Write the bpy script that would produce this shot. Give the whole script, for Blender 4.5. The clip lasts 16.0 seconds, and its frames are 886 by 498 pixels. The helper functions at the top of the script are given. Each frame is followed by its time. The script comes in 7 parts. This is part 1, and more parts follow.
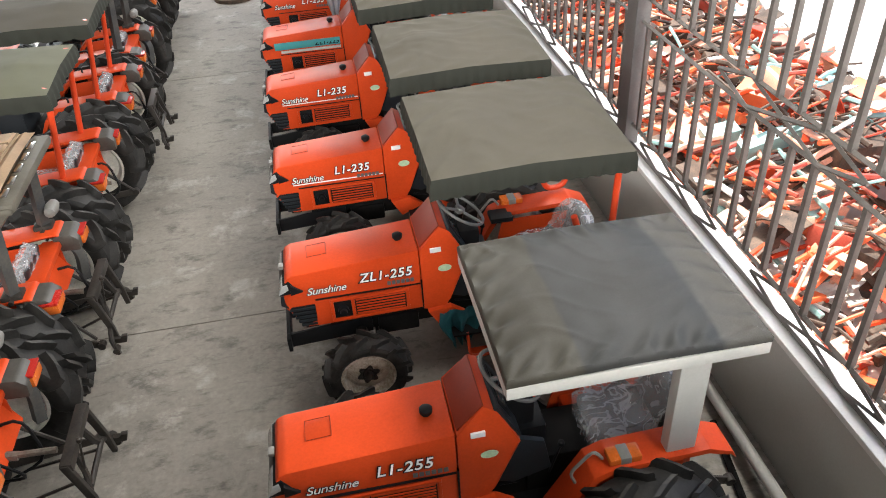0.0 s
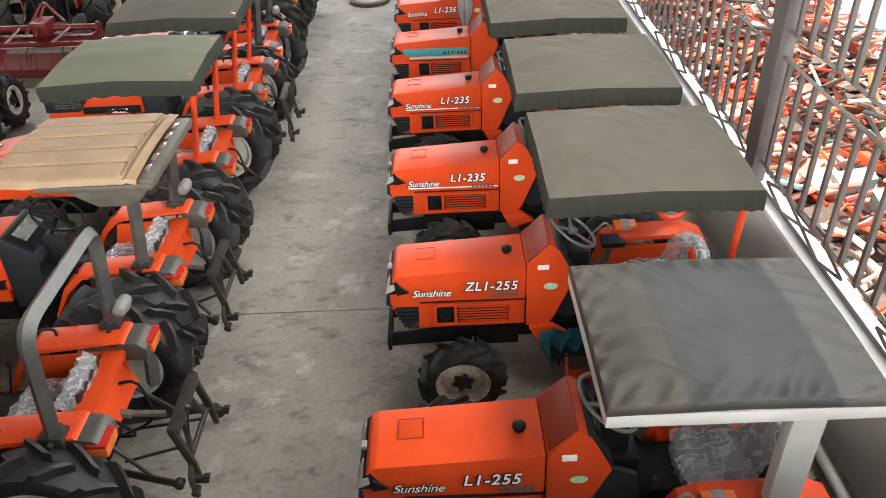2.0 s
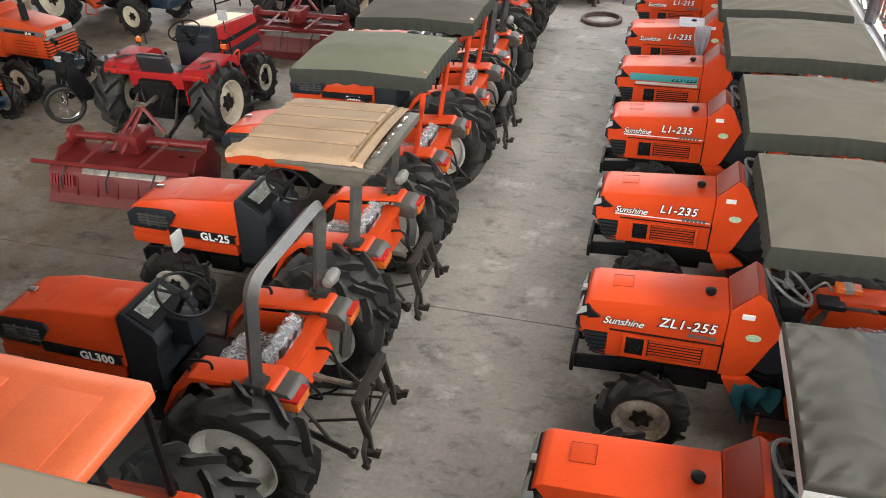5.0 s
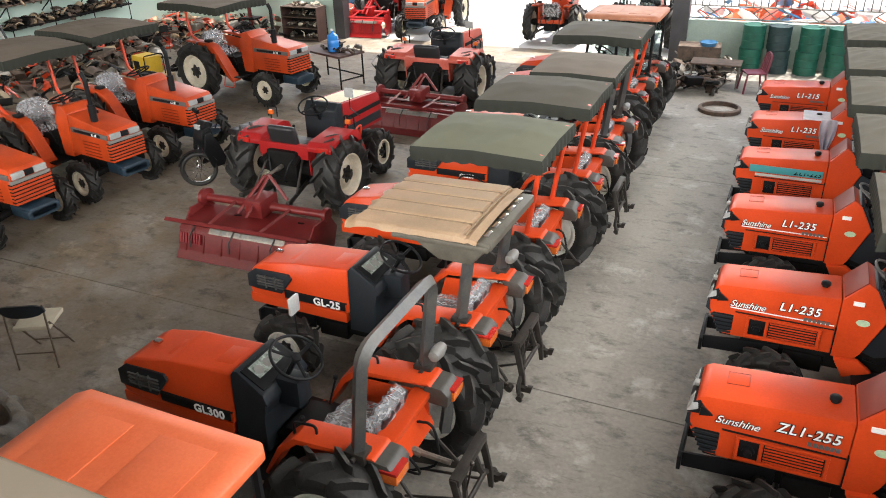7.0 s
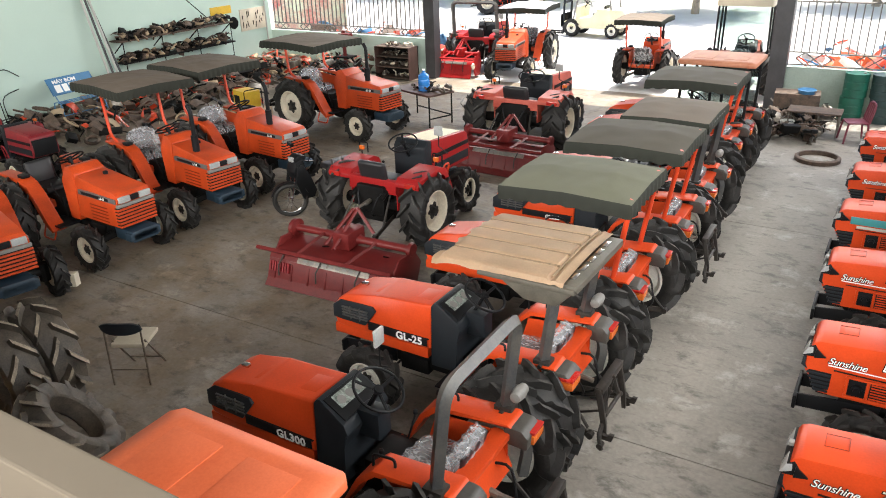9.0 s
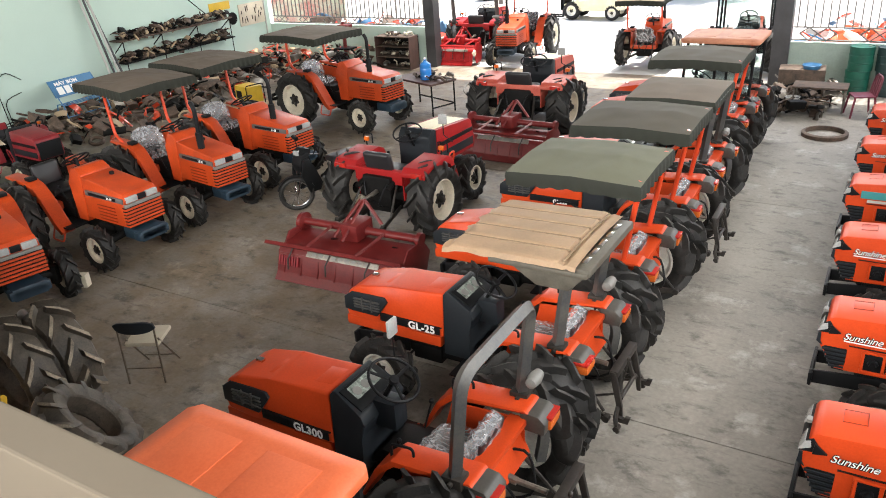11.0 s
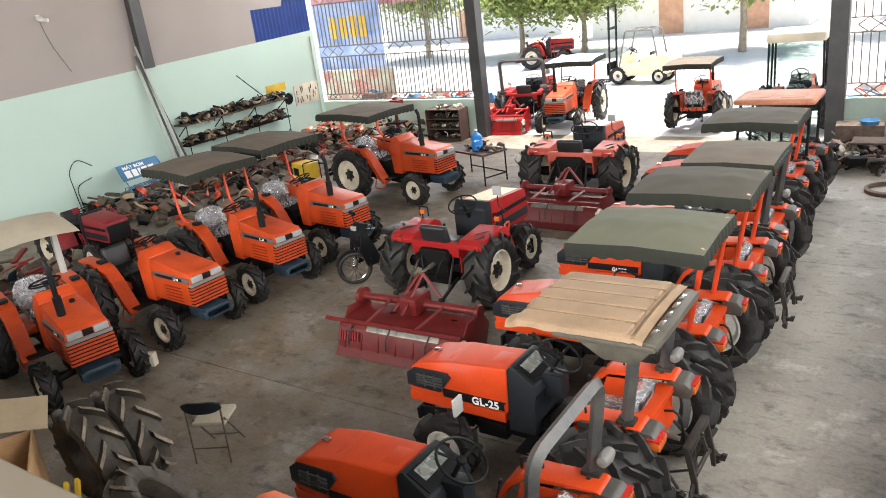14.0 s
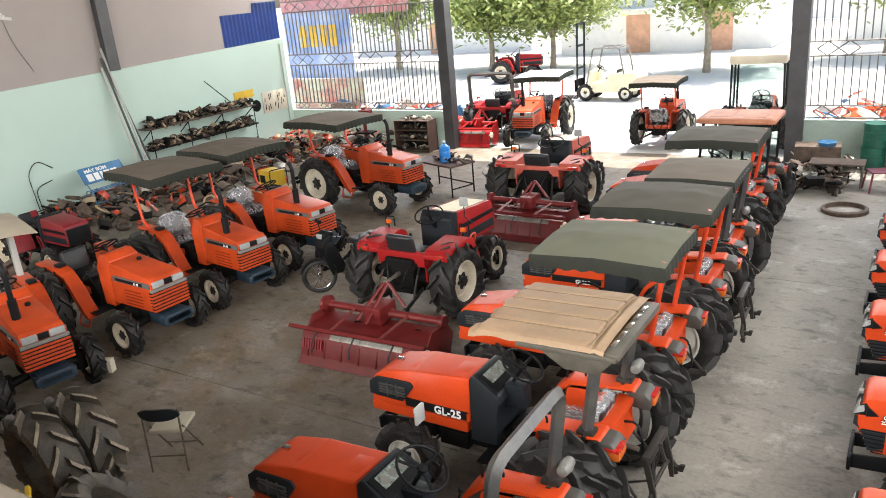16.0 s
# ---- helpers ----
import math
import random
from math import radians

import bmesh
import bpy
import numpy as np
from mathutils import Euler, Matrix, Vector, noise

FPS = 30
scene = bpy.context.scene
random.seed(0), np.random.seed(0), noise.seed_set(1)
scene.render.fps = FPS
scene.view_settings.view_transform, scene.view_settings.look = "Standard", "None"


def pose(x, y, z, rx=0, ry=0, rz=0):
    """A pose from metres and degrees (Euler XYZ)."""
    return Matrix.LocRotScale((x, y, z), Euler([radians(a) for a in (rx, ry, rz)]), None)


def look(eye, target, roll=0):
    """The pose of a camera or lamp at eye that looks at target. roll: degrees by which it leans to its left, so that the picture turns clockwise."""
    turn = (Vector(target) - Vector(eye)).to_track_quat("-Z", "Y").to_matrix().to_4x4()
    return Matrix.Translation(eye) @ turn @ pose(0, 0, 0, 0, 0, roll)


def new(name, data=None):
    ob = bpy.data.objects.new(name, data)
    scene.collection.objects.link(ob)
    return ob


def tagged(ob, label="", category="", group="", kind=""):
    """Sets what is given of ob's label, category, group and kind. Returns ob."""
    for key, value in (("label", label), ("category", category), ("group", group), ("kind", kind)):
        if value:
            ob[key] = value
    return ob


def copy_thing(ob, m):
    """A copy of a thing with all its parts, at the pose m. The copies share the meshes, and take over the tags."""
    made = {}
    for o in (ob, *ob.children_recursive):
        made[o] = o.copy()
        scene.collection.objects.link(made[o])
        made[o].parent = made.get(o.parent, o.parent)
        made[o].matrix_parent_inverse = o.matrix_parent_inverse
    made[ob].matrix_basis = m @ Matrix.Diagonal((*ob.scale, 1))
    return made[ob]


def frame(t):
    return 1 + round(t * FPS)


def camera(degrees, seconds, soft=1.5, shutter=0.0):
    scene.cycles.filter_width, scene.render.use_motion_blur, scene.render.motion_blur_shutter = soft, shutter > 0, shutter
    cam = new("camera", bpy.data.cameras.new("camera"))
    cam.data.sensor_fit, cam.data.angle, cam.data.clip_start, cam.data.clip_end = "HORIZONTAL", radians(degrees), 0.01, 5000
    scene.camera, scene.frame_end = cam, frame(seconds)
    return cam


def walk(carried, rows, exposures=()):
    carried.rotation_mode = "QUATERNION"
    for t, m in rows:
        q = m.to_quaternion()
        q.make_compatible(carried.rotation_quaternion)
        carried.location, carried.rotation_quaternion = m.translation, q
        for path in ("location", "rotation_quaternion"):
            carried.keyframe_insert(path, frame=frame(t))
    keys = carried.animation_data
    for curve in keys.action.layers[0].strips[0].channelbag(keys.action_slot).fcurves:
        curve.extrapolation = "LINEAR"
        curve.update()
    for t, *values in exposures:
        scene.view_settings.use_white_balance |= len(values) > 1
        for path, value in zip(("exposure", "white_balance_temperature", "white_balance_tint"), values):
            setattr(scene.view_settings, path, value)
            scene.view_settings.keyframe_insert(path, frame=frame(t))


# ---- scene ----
cam = camera(60.6, 16.0, soft=1.0)
EXPOSURE = 1.15
METRES, EYE, TILT, LEAN, TURN = 0.785, 4.75, -36.04, 3.06, -10.85
ROWS = [
    (0.0, 0.0, 0.0, 0.0, 0.0, 0.0, -0.0),
    (0.5, -0.0207, -0.0053, 0.0008, 1.13, 0.29, -1.23),
    (1.0, -0.0717, -0.0282, -0.0028, 2.9, 0.52, -2.87),
    (1.5, -0.1069, -0.0401, -0.0061, 5.03, 0.55, -4.74),
    (2.0, -0.1211, -0.0491, -0.0084, 7.28, 0.51, -6.58),
    (2.5, -0.1542, -0.0668, -0.0113, 9.71, 0.2, -8.52),
    (3.0, -0.1911, -0.0764, -0.0295, 12.29, -0.35, -10.49),
    (3.5, -0.2209, -0.0812, -0.0402, 14.52, -0.93, -12.43),
    (4.0, -0.24, -0.0928, -0.0492, 16.76, -1.38, -14.09),
    (6.5, -0.3452, -0.2041, -0.0581, 27.44, 1.04, -19.45),
    (7.0, -0.3696, -0.2286, -0.0629, 29.13, 1.92, -20.48),
    (7.5, -0.3964, -0.2467, -0.078, 30.74, 2.54, -21.47),
    (8.0, -0.4117, -0.2764, -0.0943, 32.36, 2.85, -22.32),
    (8.5, -0.4228, -0.2874, -0.0982, 33.86, 2.79, -22.98),
    (9.0, -0.4343, -0.2978, -0.1009, 35.31, 2.5, -23.41),
    (11.5, -0.5024, -0.3085, -0.1287, 35.83, 1.45, -20.94),
    (12.0, -0.5437, -0.3326, -0.0932, 36.11, 1.94, -20.52),
    (12.5, -0.5934, -0.3733, -0.0373, 37.29, 2.84, -20.53),
    (13.0, -0.6063, -0.4213, -0.0505, 38.65, 3.36, -20.57),
    (13.5, -0.5961, -0.431, -0.0596, 39.78, 4.0, -20.45),
    (14.0, -0.5746, -0.4334, -0.046, 40.14, 4.84, -20.09),
    (14.5, -0.5581, -0.4392, -0.0344, 39.72, 5.85, -19.75),
    (15.0, -0.5427, -0.4532, -0.0256, 38.96, 6.7, -19.8),
    (15.5, -0.538, -0.4512, -0.0455, 38.19, 6.97, -20.28),
    (16.0, -0.5415, -0.4206, -0.0823, 37.35, 6.74, -20.92),
]
walk(cam, [(t, pose(0, 0, EYE, TILT, LEAN, TURN) @ pose(METRES * x, METRES * y, METRES * z, 90 + pitch, roll, yaw)) for t, x, y, z, yaw, pitch, roll in ROWS], exposures=((0.0, EXPOSURE - 0.02), (3.0, EXPOSURE + 0.06), (7.5, EXPOSURE + 0.05), (12.5, EXPOSURE + 0.11), (16.0, EXPOSURE + 0.03)))

# ---- light ----
SUN_EL, SUN_AZ = 74.0, 12.0
world = bpy.data.worlds.new("world")
scene.world = world
world.use_nodes = True
wn = world.node_tree
sky = wn.nodes.new("ShaderNodeTexSky")
sky.sky_type, sky.sun_disc = "NISHITA", False
sky.sun_elevation, sky.sun_rotation = radians(SUN_EL), radians(SUN_AZ)
sky.air_density, sky.dust_density, sky.ozone_density = 1.0, 3.0, 1.0
wn.links.new(sky.outputs[0], wn.nodes["Background"].inputs[0])
wn.nodes["Background"].inputs[1].default_value = 0.15


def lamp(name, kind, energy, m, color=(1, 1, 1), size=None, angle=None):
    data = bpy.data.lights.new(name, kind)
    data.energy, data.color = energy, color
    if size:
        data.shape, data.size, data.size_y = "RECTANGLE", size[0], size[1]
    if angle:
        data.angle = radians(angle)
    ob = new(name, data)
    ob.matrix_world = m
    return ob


lamp("sun", "SUN", 5.0, look((0, 0, 0), (-math.sin(radians(SUN_AZ)) * math.cos(radians(SUN_EL)), -math.cos(radians(SUN_AZ)) * math.cos(radians(SUN_EL)), -math.sin(radians(SUN_EL)))), (1, 0.95, 0.88), angle=0.6)
# area lamps stand in for sky light through the upper east and gate openings
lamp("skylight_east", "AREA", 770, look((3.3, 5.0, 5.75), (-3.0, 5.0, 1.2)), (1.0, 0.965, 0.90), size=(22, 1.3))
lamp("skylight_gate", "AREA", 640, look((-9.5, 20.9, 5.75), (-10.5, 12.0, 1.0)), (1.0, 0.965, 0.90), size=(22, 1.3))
# added fill lamp inside the rear wall; no opening is known there
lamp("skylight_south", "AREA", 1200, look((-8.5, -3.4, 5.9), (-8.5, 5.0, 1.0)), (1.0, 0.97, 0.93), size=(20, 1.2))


# ---- materials ----
def material(name, base, rough=0.5, metal=0.0, var=0.15, scale=2.5, fine=55.0, bump=0.08, coat=0.0, second=None, contrast=0.5, rvar=0.12, spec=0.5):
    mat = bpy.data.materials.new(name)
    mat.use_nodes = True
    nt = mat.node_tree
    N, L = nt.nodes, nt.links
    bsdf = N["Principled BSDF"]
    co, info, add = N.new("ShaderNodeTexCoord"), N.new("ShaderNodeObjectInfo"), N.new("ShaderNodeVectorMath")
    mul = N.new("ShaderNodeVectorMath")
    mul.operation = "SCALE"
    mul.inputs[0].default_value = (7.3, 3.1, 5.7)
    L.new(info.outputs["Random"], mul.inputs["Scale"])
    L.new(co.outputs["Object"], add.inputs[0])
    L.new(mul.outputs[0], add.inputs[1])
    big, small = N.new("ShaderNodeTexNoise"), N.new("ShaderNodeTexNoise")
    for node, s, d in ((big, scale, 6), (small, fine, 4)):
        node.inputs["Scale"].default_value = s
        node.inputs["Detail"].default_value = d
        node.inputs["Roughness"].default_value = 0.62
        L.new(add.outputs[0], node.inputs["Vector"])
    mix = N.new("ShaderNodeMath")
    mix.operation = "MULTIPLY_ADD"
    mix.inputs[1].default_value = 0.35
    L.new(small.outputs["Fac"], mix.inputs[0])
    half = N.new("ShaderNodeMath")
    half.operation = "MULTIPLY"
    half.inputs[1].default_value = 0.65
    L.new(big.outputs["Fac"], half.inputs[0])
    L.new(half.outputs[0], mix.inputs[2])
    ramp = N.new("ShaderNodeValToRGB")
    lo, hi = 0.5 - 0.3 * contrast, 0.5 + 0.3 * contrast
    ramp.color_ramp.elements[0].position, ramp.color_ramp.elements[1].position = lo, hi
    dark = tuple(c * (1 - var) for c in base)
    lite = second or tuple(min(1, c * (1 + var)) for c in base)
    ramp.color_ramp.elements[0].color, ramp.color_ramp.elements[1].color = (*dark, 1), (*lite, 1)
    L.new(mix.outputs[0], ramp.inputs[0])
    L.new(ramp.outputs[0], bsdf.inputs["Base Color"])
    rr = N.new("ShaderNodeMapRange")
    rr.inputs["To Min"].default_value, rr.inputs["To Max"].default_value = max(0.02, rough - rvar), min(1, rough + rvar)
    L.new(mix.outputs[0], rr.inputs["Value"])
    L.new(rr.outputs[0], bsdf.inputs["Roughness"])
    bsdf.inputs["Metallic"].default_value = metal
    bsdf.inputs["Specular IOR Level"].default_value = spec
    bsdf.inputs["Coat Weight"].default_value = coat
    bsdf.inputs["Coat Roughness"].default_value = 0.15
    if bump:
        b = N.new("ShaderNodeBump")
        b.inputs["Strength"].default_value = bump
        b.inputs["Distance"].default_value = 0.01
        L.new(mix.outputs[0], b.inputs["Height"])
        L.new(b.outputs[0], bsdf.inputs["Normal"])
    return mat


ORANGE = material("orange_paint", (0.50, 0.052, 0.011), 0.36, var=0.16, scale=1.6, coat=0.0, bump=0.02, spec=0.18)
ORANGE_FADED = material("faded_orange_paint", (0.72, 0.125, 0.035), 0.5, var=0.16, scale=2.0, bump=0.03, second=(0.74, 0.165, 0.06))
ROOF_BLEACHED = material("bleached_roof_paint", (0.40, 0.13, 0.06), 0.6, var=0.2, scale=3, bump=0.04, second=(0.48, 0.22, 0.13))
ORANGE_OLD = material("old_orange_paint", (0.43, 0.050, 0.009), 0.42, var=0.28, scale=2.6, coat=0.06, bump=0.03, spec=0.35)
DARK_RED_PANEL = material("dark_orange_panel", (0.19, 0.022, 0.008), 0.45, var=0.15, spec=0.2, bump=0.01)
RED = material("red_paint", (0.27, 0.012, 0.012), 0.42, var=0.2, spec=0.2, coat=0.0, bump=0.02)
RED_DULL = material("worn_red_paint", (0.15, 0.010, 0.010), 0.45, spec=0.3, var=0.55, scale=7, bump=0.12, contrast=0.9, second=(0.16, 0.018, 0.016))
TUBE_RED = material("orange_tube_paint", (0.55, 0.05, 0.012), 0.35, var=0.12, coat=0.2, bump=0.02)
BLACK = material("black_plastic", (0.007, 0.0073, 0.008), 0.5, spec=0.18, var=0.3, bump=0.05)
DARKGREY = material("dark_grey_plastic", (0.014, 0.017, 0.020), 0.45, spec=0.22, var=0.2, bump=0.05)
IRON = material("greasy_cast_iron", (0.007, 0.0067, 0.0064), 0.6, spec=0.12, metal=0.1, var=0.45, scale=6, bump=0.2)
STEEL = material("worn_steel", (0.22, 0.20, 0.17), 0.45, metal=0.7, var=0.45, scale=7, bump=0.15)
RUBBER = material("tyre_rubber", (0.006, 0.006, 0.0063), 0.55, var=0.35, scale=5, bump=0.18, second=(0.036, 0.034, 0.031), contrast=0.7, spec=0.25)
LUG_WORN = material("worn_lug_rubber", (0.020, 0.019, 0.018), 0.6, var=0.4, scale=7, bump=0.2, second=(0.075, 0.070, 0.062), contrast=0.7, spec=0.25)
LUG_MUD = material("dried_mud_on_lugs", (0.10, 0.082, 0.060), 0.85, var=0.6, scale=6, bump=0.3, second=(0.36, 0.30, 0.22), contrast=0.7)
RUBBER_MUDDY = material("muddy_tyre_rubber", (0.013, 0.0115, 0.010), 0.65, var=0.5, scale=4.5, bump=0.3, second=(0.10, 0.08, 0.058), contrast=0.6)
RIM = material("cream_rim_paint", (0.64, 0.58, 0.46), 0.45, var=0.2, scale=5, bump=0.05)
RIM_RUSTY = material("rusty_cream_rim_paint", (0.44, 0.33, 0.22), 0.55, var=0.5, scale=9, bump=0.1, second=(0.66, 0.62, 0.52), contrast=0.5)
RIM_GREY = material("grey_rim_paint", (0.66, 0.64, 0.57), 0.45, var=0.25, scale=5, bump=0.05)
OLIVE = material("olive_canvas", (0.070, 0.063, 0.047), 0.75, spec=0.2, var=0.14, scale=1.5, fine=130, bump=0.12)
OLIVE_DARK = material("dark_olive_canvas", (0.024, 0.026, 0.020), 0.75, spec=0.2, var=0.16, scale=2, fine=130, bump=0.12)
OLIVE_PALE = material("pale_olive_canvas", (0.115, 0.117, 0.080), 0.72, spec=0.2, var=0.14, scale=1.5, fine=130, bump=0.12)
CANOPY_BROWN = material("brown_grey_canvas", (0.135, 0.110, 0.085), 0.75, spec=0.2, var=0.14, scale=1.5, fine=130, bump=0.12)
CHARCOAL = material("charcoal_vinyl", (0.056, 0.053, 0.046), 0.55, spec=0.18, var=0.25, scale=1.6, fine=140, bump=0.10, second=(0.078, 0.076, 0.070), contrast=0.5)
def patched(mat):
    """brown front third, blue-black middle with scuffs, grey rear strip"""
    nt = mat.node_tree
    N, L = nt.nodes, nt.links
    bsdf = N["Principled BSDF"]
    src = bsdf.inputs["Base Color"].links[0].from_socket
    co, sep, nz, add, ramp, mx = N.new("ShaderNodeTexCoord"), N.new("ShaderNodeSeparateXYZ"), N.new("ShaderNodeTexNoise"), N.new("ShaderNodeMath"), N.new("ShaderNodeValToRGB"), N.new("ShaderNodeMix")
    L.new(co.outputs["Object"], sep.inputs[0])
    L.new(co.outputs["Object"], nz.inputs["Vector"])
    nz.inputs["Scale"].default_value, nz.inputs["Detail"].default_value = 2.2, 5
    along = N.new("ShaderNodeMath")
    along.operation = "MULTIPLY_ADD"
    along.inputs[1].default_value, along.inputs[2].default_value = 0.70, 0.40
    L.new(sep.outputs[0], along.inputs[0])
    add.operation = "MULTIPLY_ADD"
    add.inputs[1].default_value = 0.06
    L.new(nz.outputs["Fac"], add.inputs[0])
    L.new(along.outputs[0], add.inputs[2])
    e = ramp.color_ramp.elements
    e[0].position, e[0].color = 0.0, (1.0, 0.98, 0.95, 1)
    e[1].position, e[1].color = 0.745, (0.66, 0.64, 0.56, 1)
    for p, c in ((0.19, (0.95, 0.96, 0.97, 1)), (0.215, (0.50, 0.55, 0.62, 1)), (0.45, (0.62, 0.65, 0.69, 1)), (0.725, (0.46, 0.49, 0.52, 1))):
        k = e.new(p)
        k.color = c
    L.new(add.outputs[0], ramp.inputs[0])
    mx.data_type, mx.blend_type = "RGBA", "MULTIPLY"
    mx.inputs[0].default_value = 1.0
    L.new(src, mx.inputs[6])
    L.new(ramp.outputs[0], mx.inputs[7])
    L.new(mx.outputs[2], bsdf.inputs["Base Color"])


patched(CHARCOAL)
TAN = material("tan_plastic_roof", (0.52, 0.365, 0.23), 0.55, var=0.14, scale=3, bump=0.04)
# brown for the shadow lines drawn into the roof's grooves
GROOVE = material("dirty_roof_groove", (0.20, 0.135, 0.075), 0.8, var=0.3, scale=12, bump=0.05)
RED_DARK = material("dark_old_red_paint", (0.20, 0.012, 0.016), 0.5, var=0.3, scale=4, bump=0.04)
CHAIRSTEEL = material("dull_chair_steel", (0.16, 0.13, 0.10), 0.4, metal=0.6, var=0.4, scale=9, bump=0.05)
HITCH = material("rusty_hitch_steel", (0.018, 0.017, 0.017), 0.5, metal=0.3, var=0.5, scale=9, bump=0.15, second=(0.05, 0.042, 0.034), contrast=0.6)
RED_FADED = material("faded_red_paint", (0.42, 0.055, 0.035), 0.5, var=0.25, scale=3, bump=0.03, second=(0.50, 0.11, 0.07))
CABINET_BROWN = material("brown_cabinet_paint", (0.075, 0.040, 0.032), 0.6, var=0.35, scale=4, bump=0.05)
CREAM_DULL = material("dull_cream_plastic", (0.36, 0.32, 0.24), 0.6, var=0.14, bump=0.03)
TRAYGREY = material("dark_olive_grey_tray", (0.075, 0.068, 0.052), 0.55, var=0.3, scale=6, bump=0.06)
CREAM = material("cream_plastic", (0.62, 0.56, 0.44), 0.5, var=0.12, bump=0.03)
LIGHTGREY = material("light_grey_paint", (0.42, 0.42, 0.39), 0.45, var=0.1, scale=3, bump=0.03)
ROPSGREY = material("grey_roll_bar_paint", (0.036, 0.041, 0.048), 0.42, var=0.2, scale=4, bump=0.05, second=(0.085, 0.08, 0.068))
AMBER = material("amber_lens", (0.52, 0.11, 0.015), 0.25, var=0.25, coat=0.3, bump=0.0)
REDLENS = material("red_lens", (0.36, 0.018, 0.012), 0.25, var=0.25, coat=0.3, bump=0.0)
LENS = material("grey_lamp_glass", (0.32, 0.33, 0.32), 0.15, var=0.2, coat=0.6, bump=0.0)
# pale green mottling paints the reflections, with some scuffs, on the glass
DIALGLASS = material("pale_dial_glass", (0.10, 0.13, 0.11), 0.10, var=0.7, scale=16, coat=0.8, bump=0.0, second=(0.42, 0.48, 0.42))
DARKLENS = material("smoked_lamp_glass", (0.06, 0.055, 0.05), 0.12, var=0.2, coat=0.6, bump=0.0)
STEERGREY = material("grey_steering_wheel", (0.11, 0.11, 0.105), 0.45, var=0.2, scale=9, bump=0.03)
LAMPDARK = material("dark_lamp_housing", (0.050, 0.047, 0.040), 0.5, var=0.3, scale=12, bump=0.05)
LAMPGREY = material("grey_lamp_housing", (0.17, 0.165, 0.15), 0.5, var=0.2, bump=0.05)
SEATBLACK = material("black_vinyl_seat", (0.014, 0.0135, 0.015), 0.45, var=0.25, bump=0.06)
PALE_STICKER = material("pale_green_sticker", (0.42, 0.55, 0.36), 0.5, var=0.2, scale=30, bump=0.0)
WHITE = material("white_marking", (0.78, 0.78, 0.76), 0.5, var=0.05, bump=0.0)
GREYMARK = material("grey_marking", (0.10, 0.09, 0.085), 0.5, var=0.05, bump=0.0)
TEAL = material("teal_stripe", (0.05, 0.26, 0.27), 0.4, var=0.1, bump=0.0)
NAVY = material("dark_blue_paint", (0.014, 0.030, 0.046), 0.5, var=0.25, scale=5, bump=0.05)
BLUE = material("blue_paint", (0.045, 0.16, 0.31), 0.5, var=0.15, bump=0.03)
CHROME = material("chrome", (0.6, 0.6, 0.6), 0.15, metal=1.0, var=0.1, bump=0.0)
MINT = material("mint_wall_paint", (0.47, 0.60, 0.53), 0.75, var=0.05, scale=0.7, fine=30, bump=0.05, contrast=0.9)
# blotchy mint, darkened to carry the shade of the north-east wall
MINT_SHADED = material("shaded_mint_wall_paint", (0.30, 0.37, 0.32), 0.8, var=0.22, scale=1.1, fine=25, bump=0.08, contrast=0.8)
UPPER = material("grey_brown_render", (0.34, 0.30, 0.285), 0.85, var=0.07, scale=0.8, fine=40, bump=0.1, contrast=0.9)
SILL = material("white_sill_paint", (0.72, 0.71, 0.68), 0.6, var=0.1, scale=2, bump=0.05)
LOWWALL = material("grey_low_wall_plaster", (0.50, 0.50, 0.46), 0.8, var=0.12, scale=1.0, bump=0.08, contrast=0.8)
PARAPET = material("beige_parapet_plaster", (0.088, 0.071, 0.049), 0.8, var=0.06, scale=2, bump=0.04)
BARS = material("grey_steel_bars", (0.125, 0.114, 0.102), 0.5, metal=0.1, var=0.25, scale=6, bump=0.05)
POST = material("dark_steel_post", (0.055, 0.055, 0.058), 0.5, metal=0.2, var=0.25, scale=3, bump=0.05)
SIDEPOST = material("grey_steel_post", (0.13, 0.125, 0.12), 0.5, metal=0.2, var=0.25, scale=3, bump=0.05)
ROOFMAT = material("galvanised_roof_sheet", (0.24, 0.245, 0.25), 0.5, metal=0.2, var=0.15, scale=0.6, bump=0.02)
GREEN = material("green_drum_paint", (0.010, 0.095, 0.062), 0.45, var=0.35, scale=4, bump=0.05)
BLACKGREEN = material("dark_drum_paint", (0.02, 0.045, 0.045), 0.5, var=0.35, scale=4, bump=0.05)
WOOD = material("plywood", (0.55, 0.33, 0.16), 0.6, var=0.25, scale=5, bump=0.08)
CARD = material("cardboard", (0.36, 0.27, 0.17), 0.8, var=0.12, scale=5, bump=0.05)
YELLOW = material("yellow_paint", (0.62, 0.40, 0.03), 0.45, var=0.15, bump=0.04)
MAROON = material("maroon_plastic", (0.14, 0.02, 0.035), 0.4, var=0.15, bump=0.02)
BLUEJUG = material("blue_bottle_plastic", (0.03, 0.22, 0.62), 0.2, var=0.12, coat=0.3, bump=0.0)
JUNKDARK = material("rusty_scrap_iron", (0.05, 0.038, 0.03), 0.7, metal=0.2, var=0.5, scale=8, bump=0.3, second=(0.15, 0.10, 0.07), contrast=0.6)
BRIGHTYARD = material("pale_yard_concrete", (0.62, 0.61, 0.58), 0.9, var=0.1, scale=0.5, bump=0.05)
TEALCLOTH = material("teal_cloth", (0.02, 0.13, 0.15), 0.8, var=0.25, scale=8, bump=0.2)
WHITECLOTH = material("pale_cloth", (0.6, 0.58, 0.62), 0.85, var=0.15, scale=8, bump=0.2)
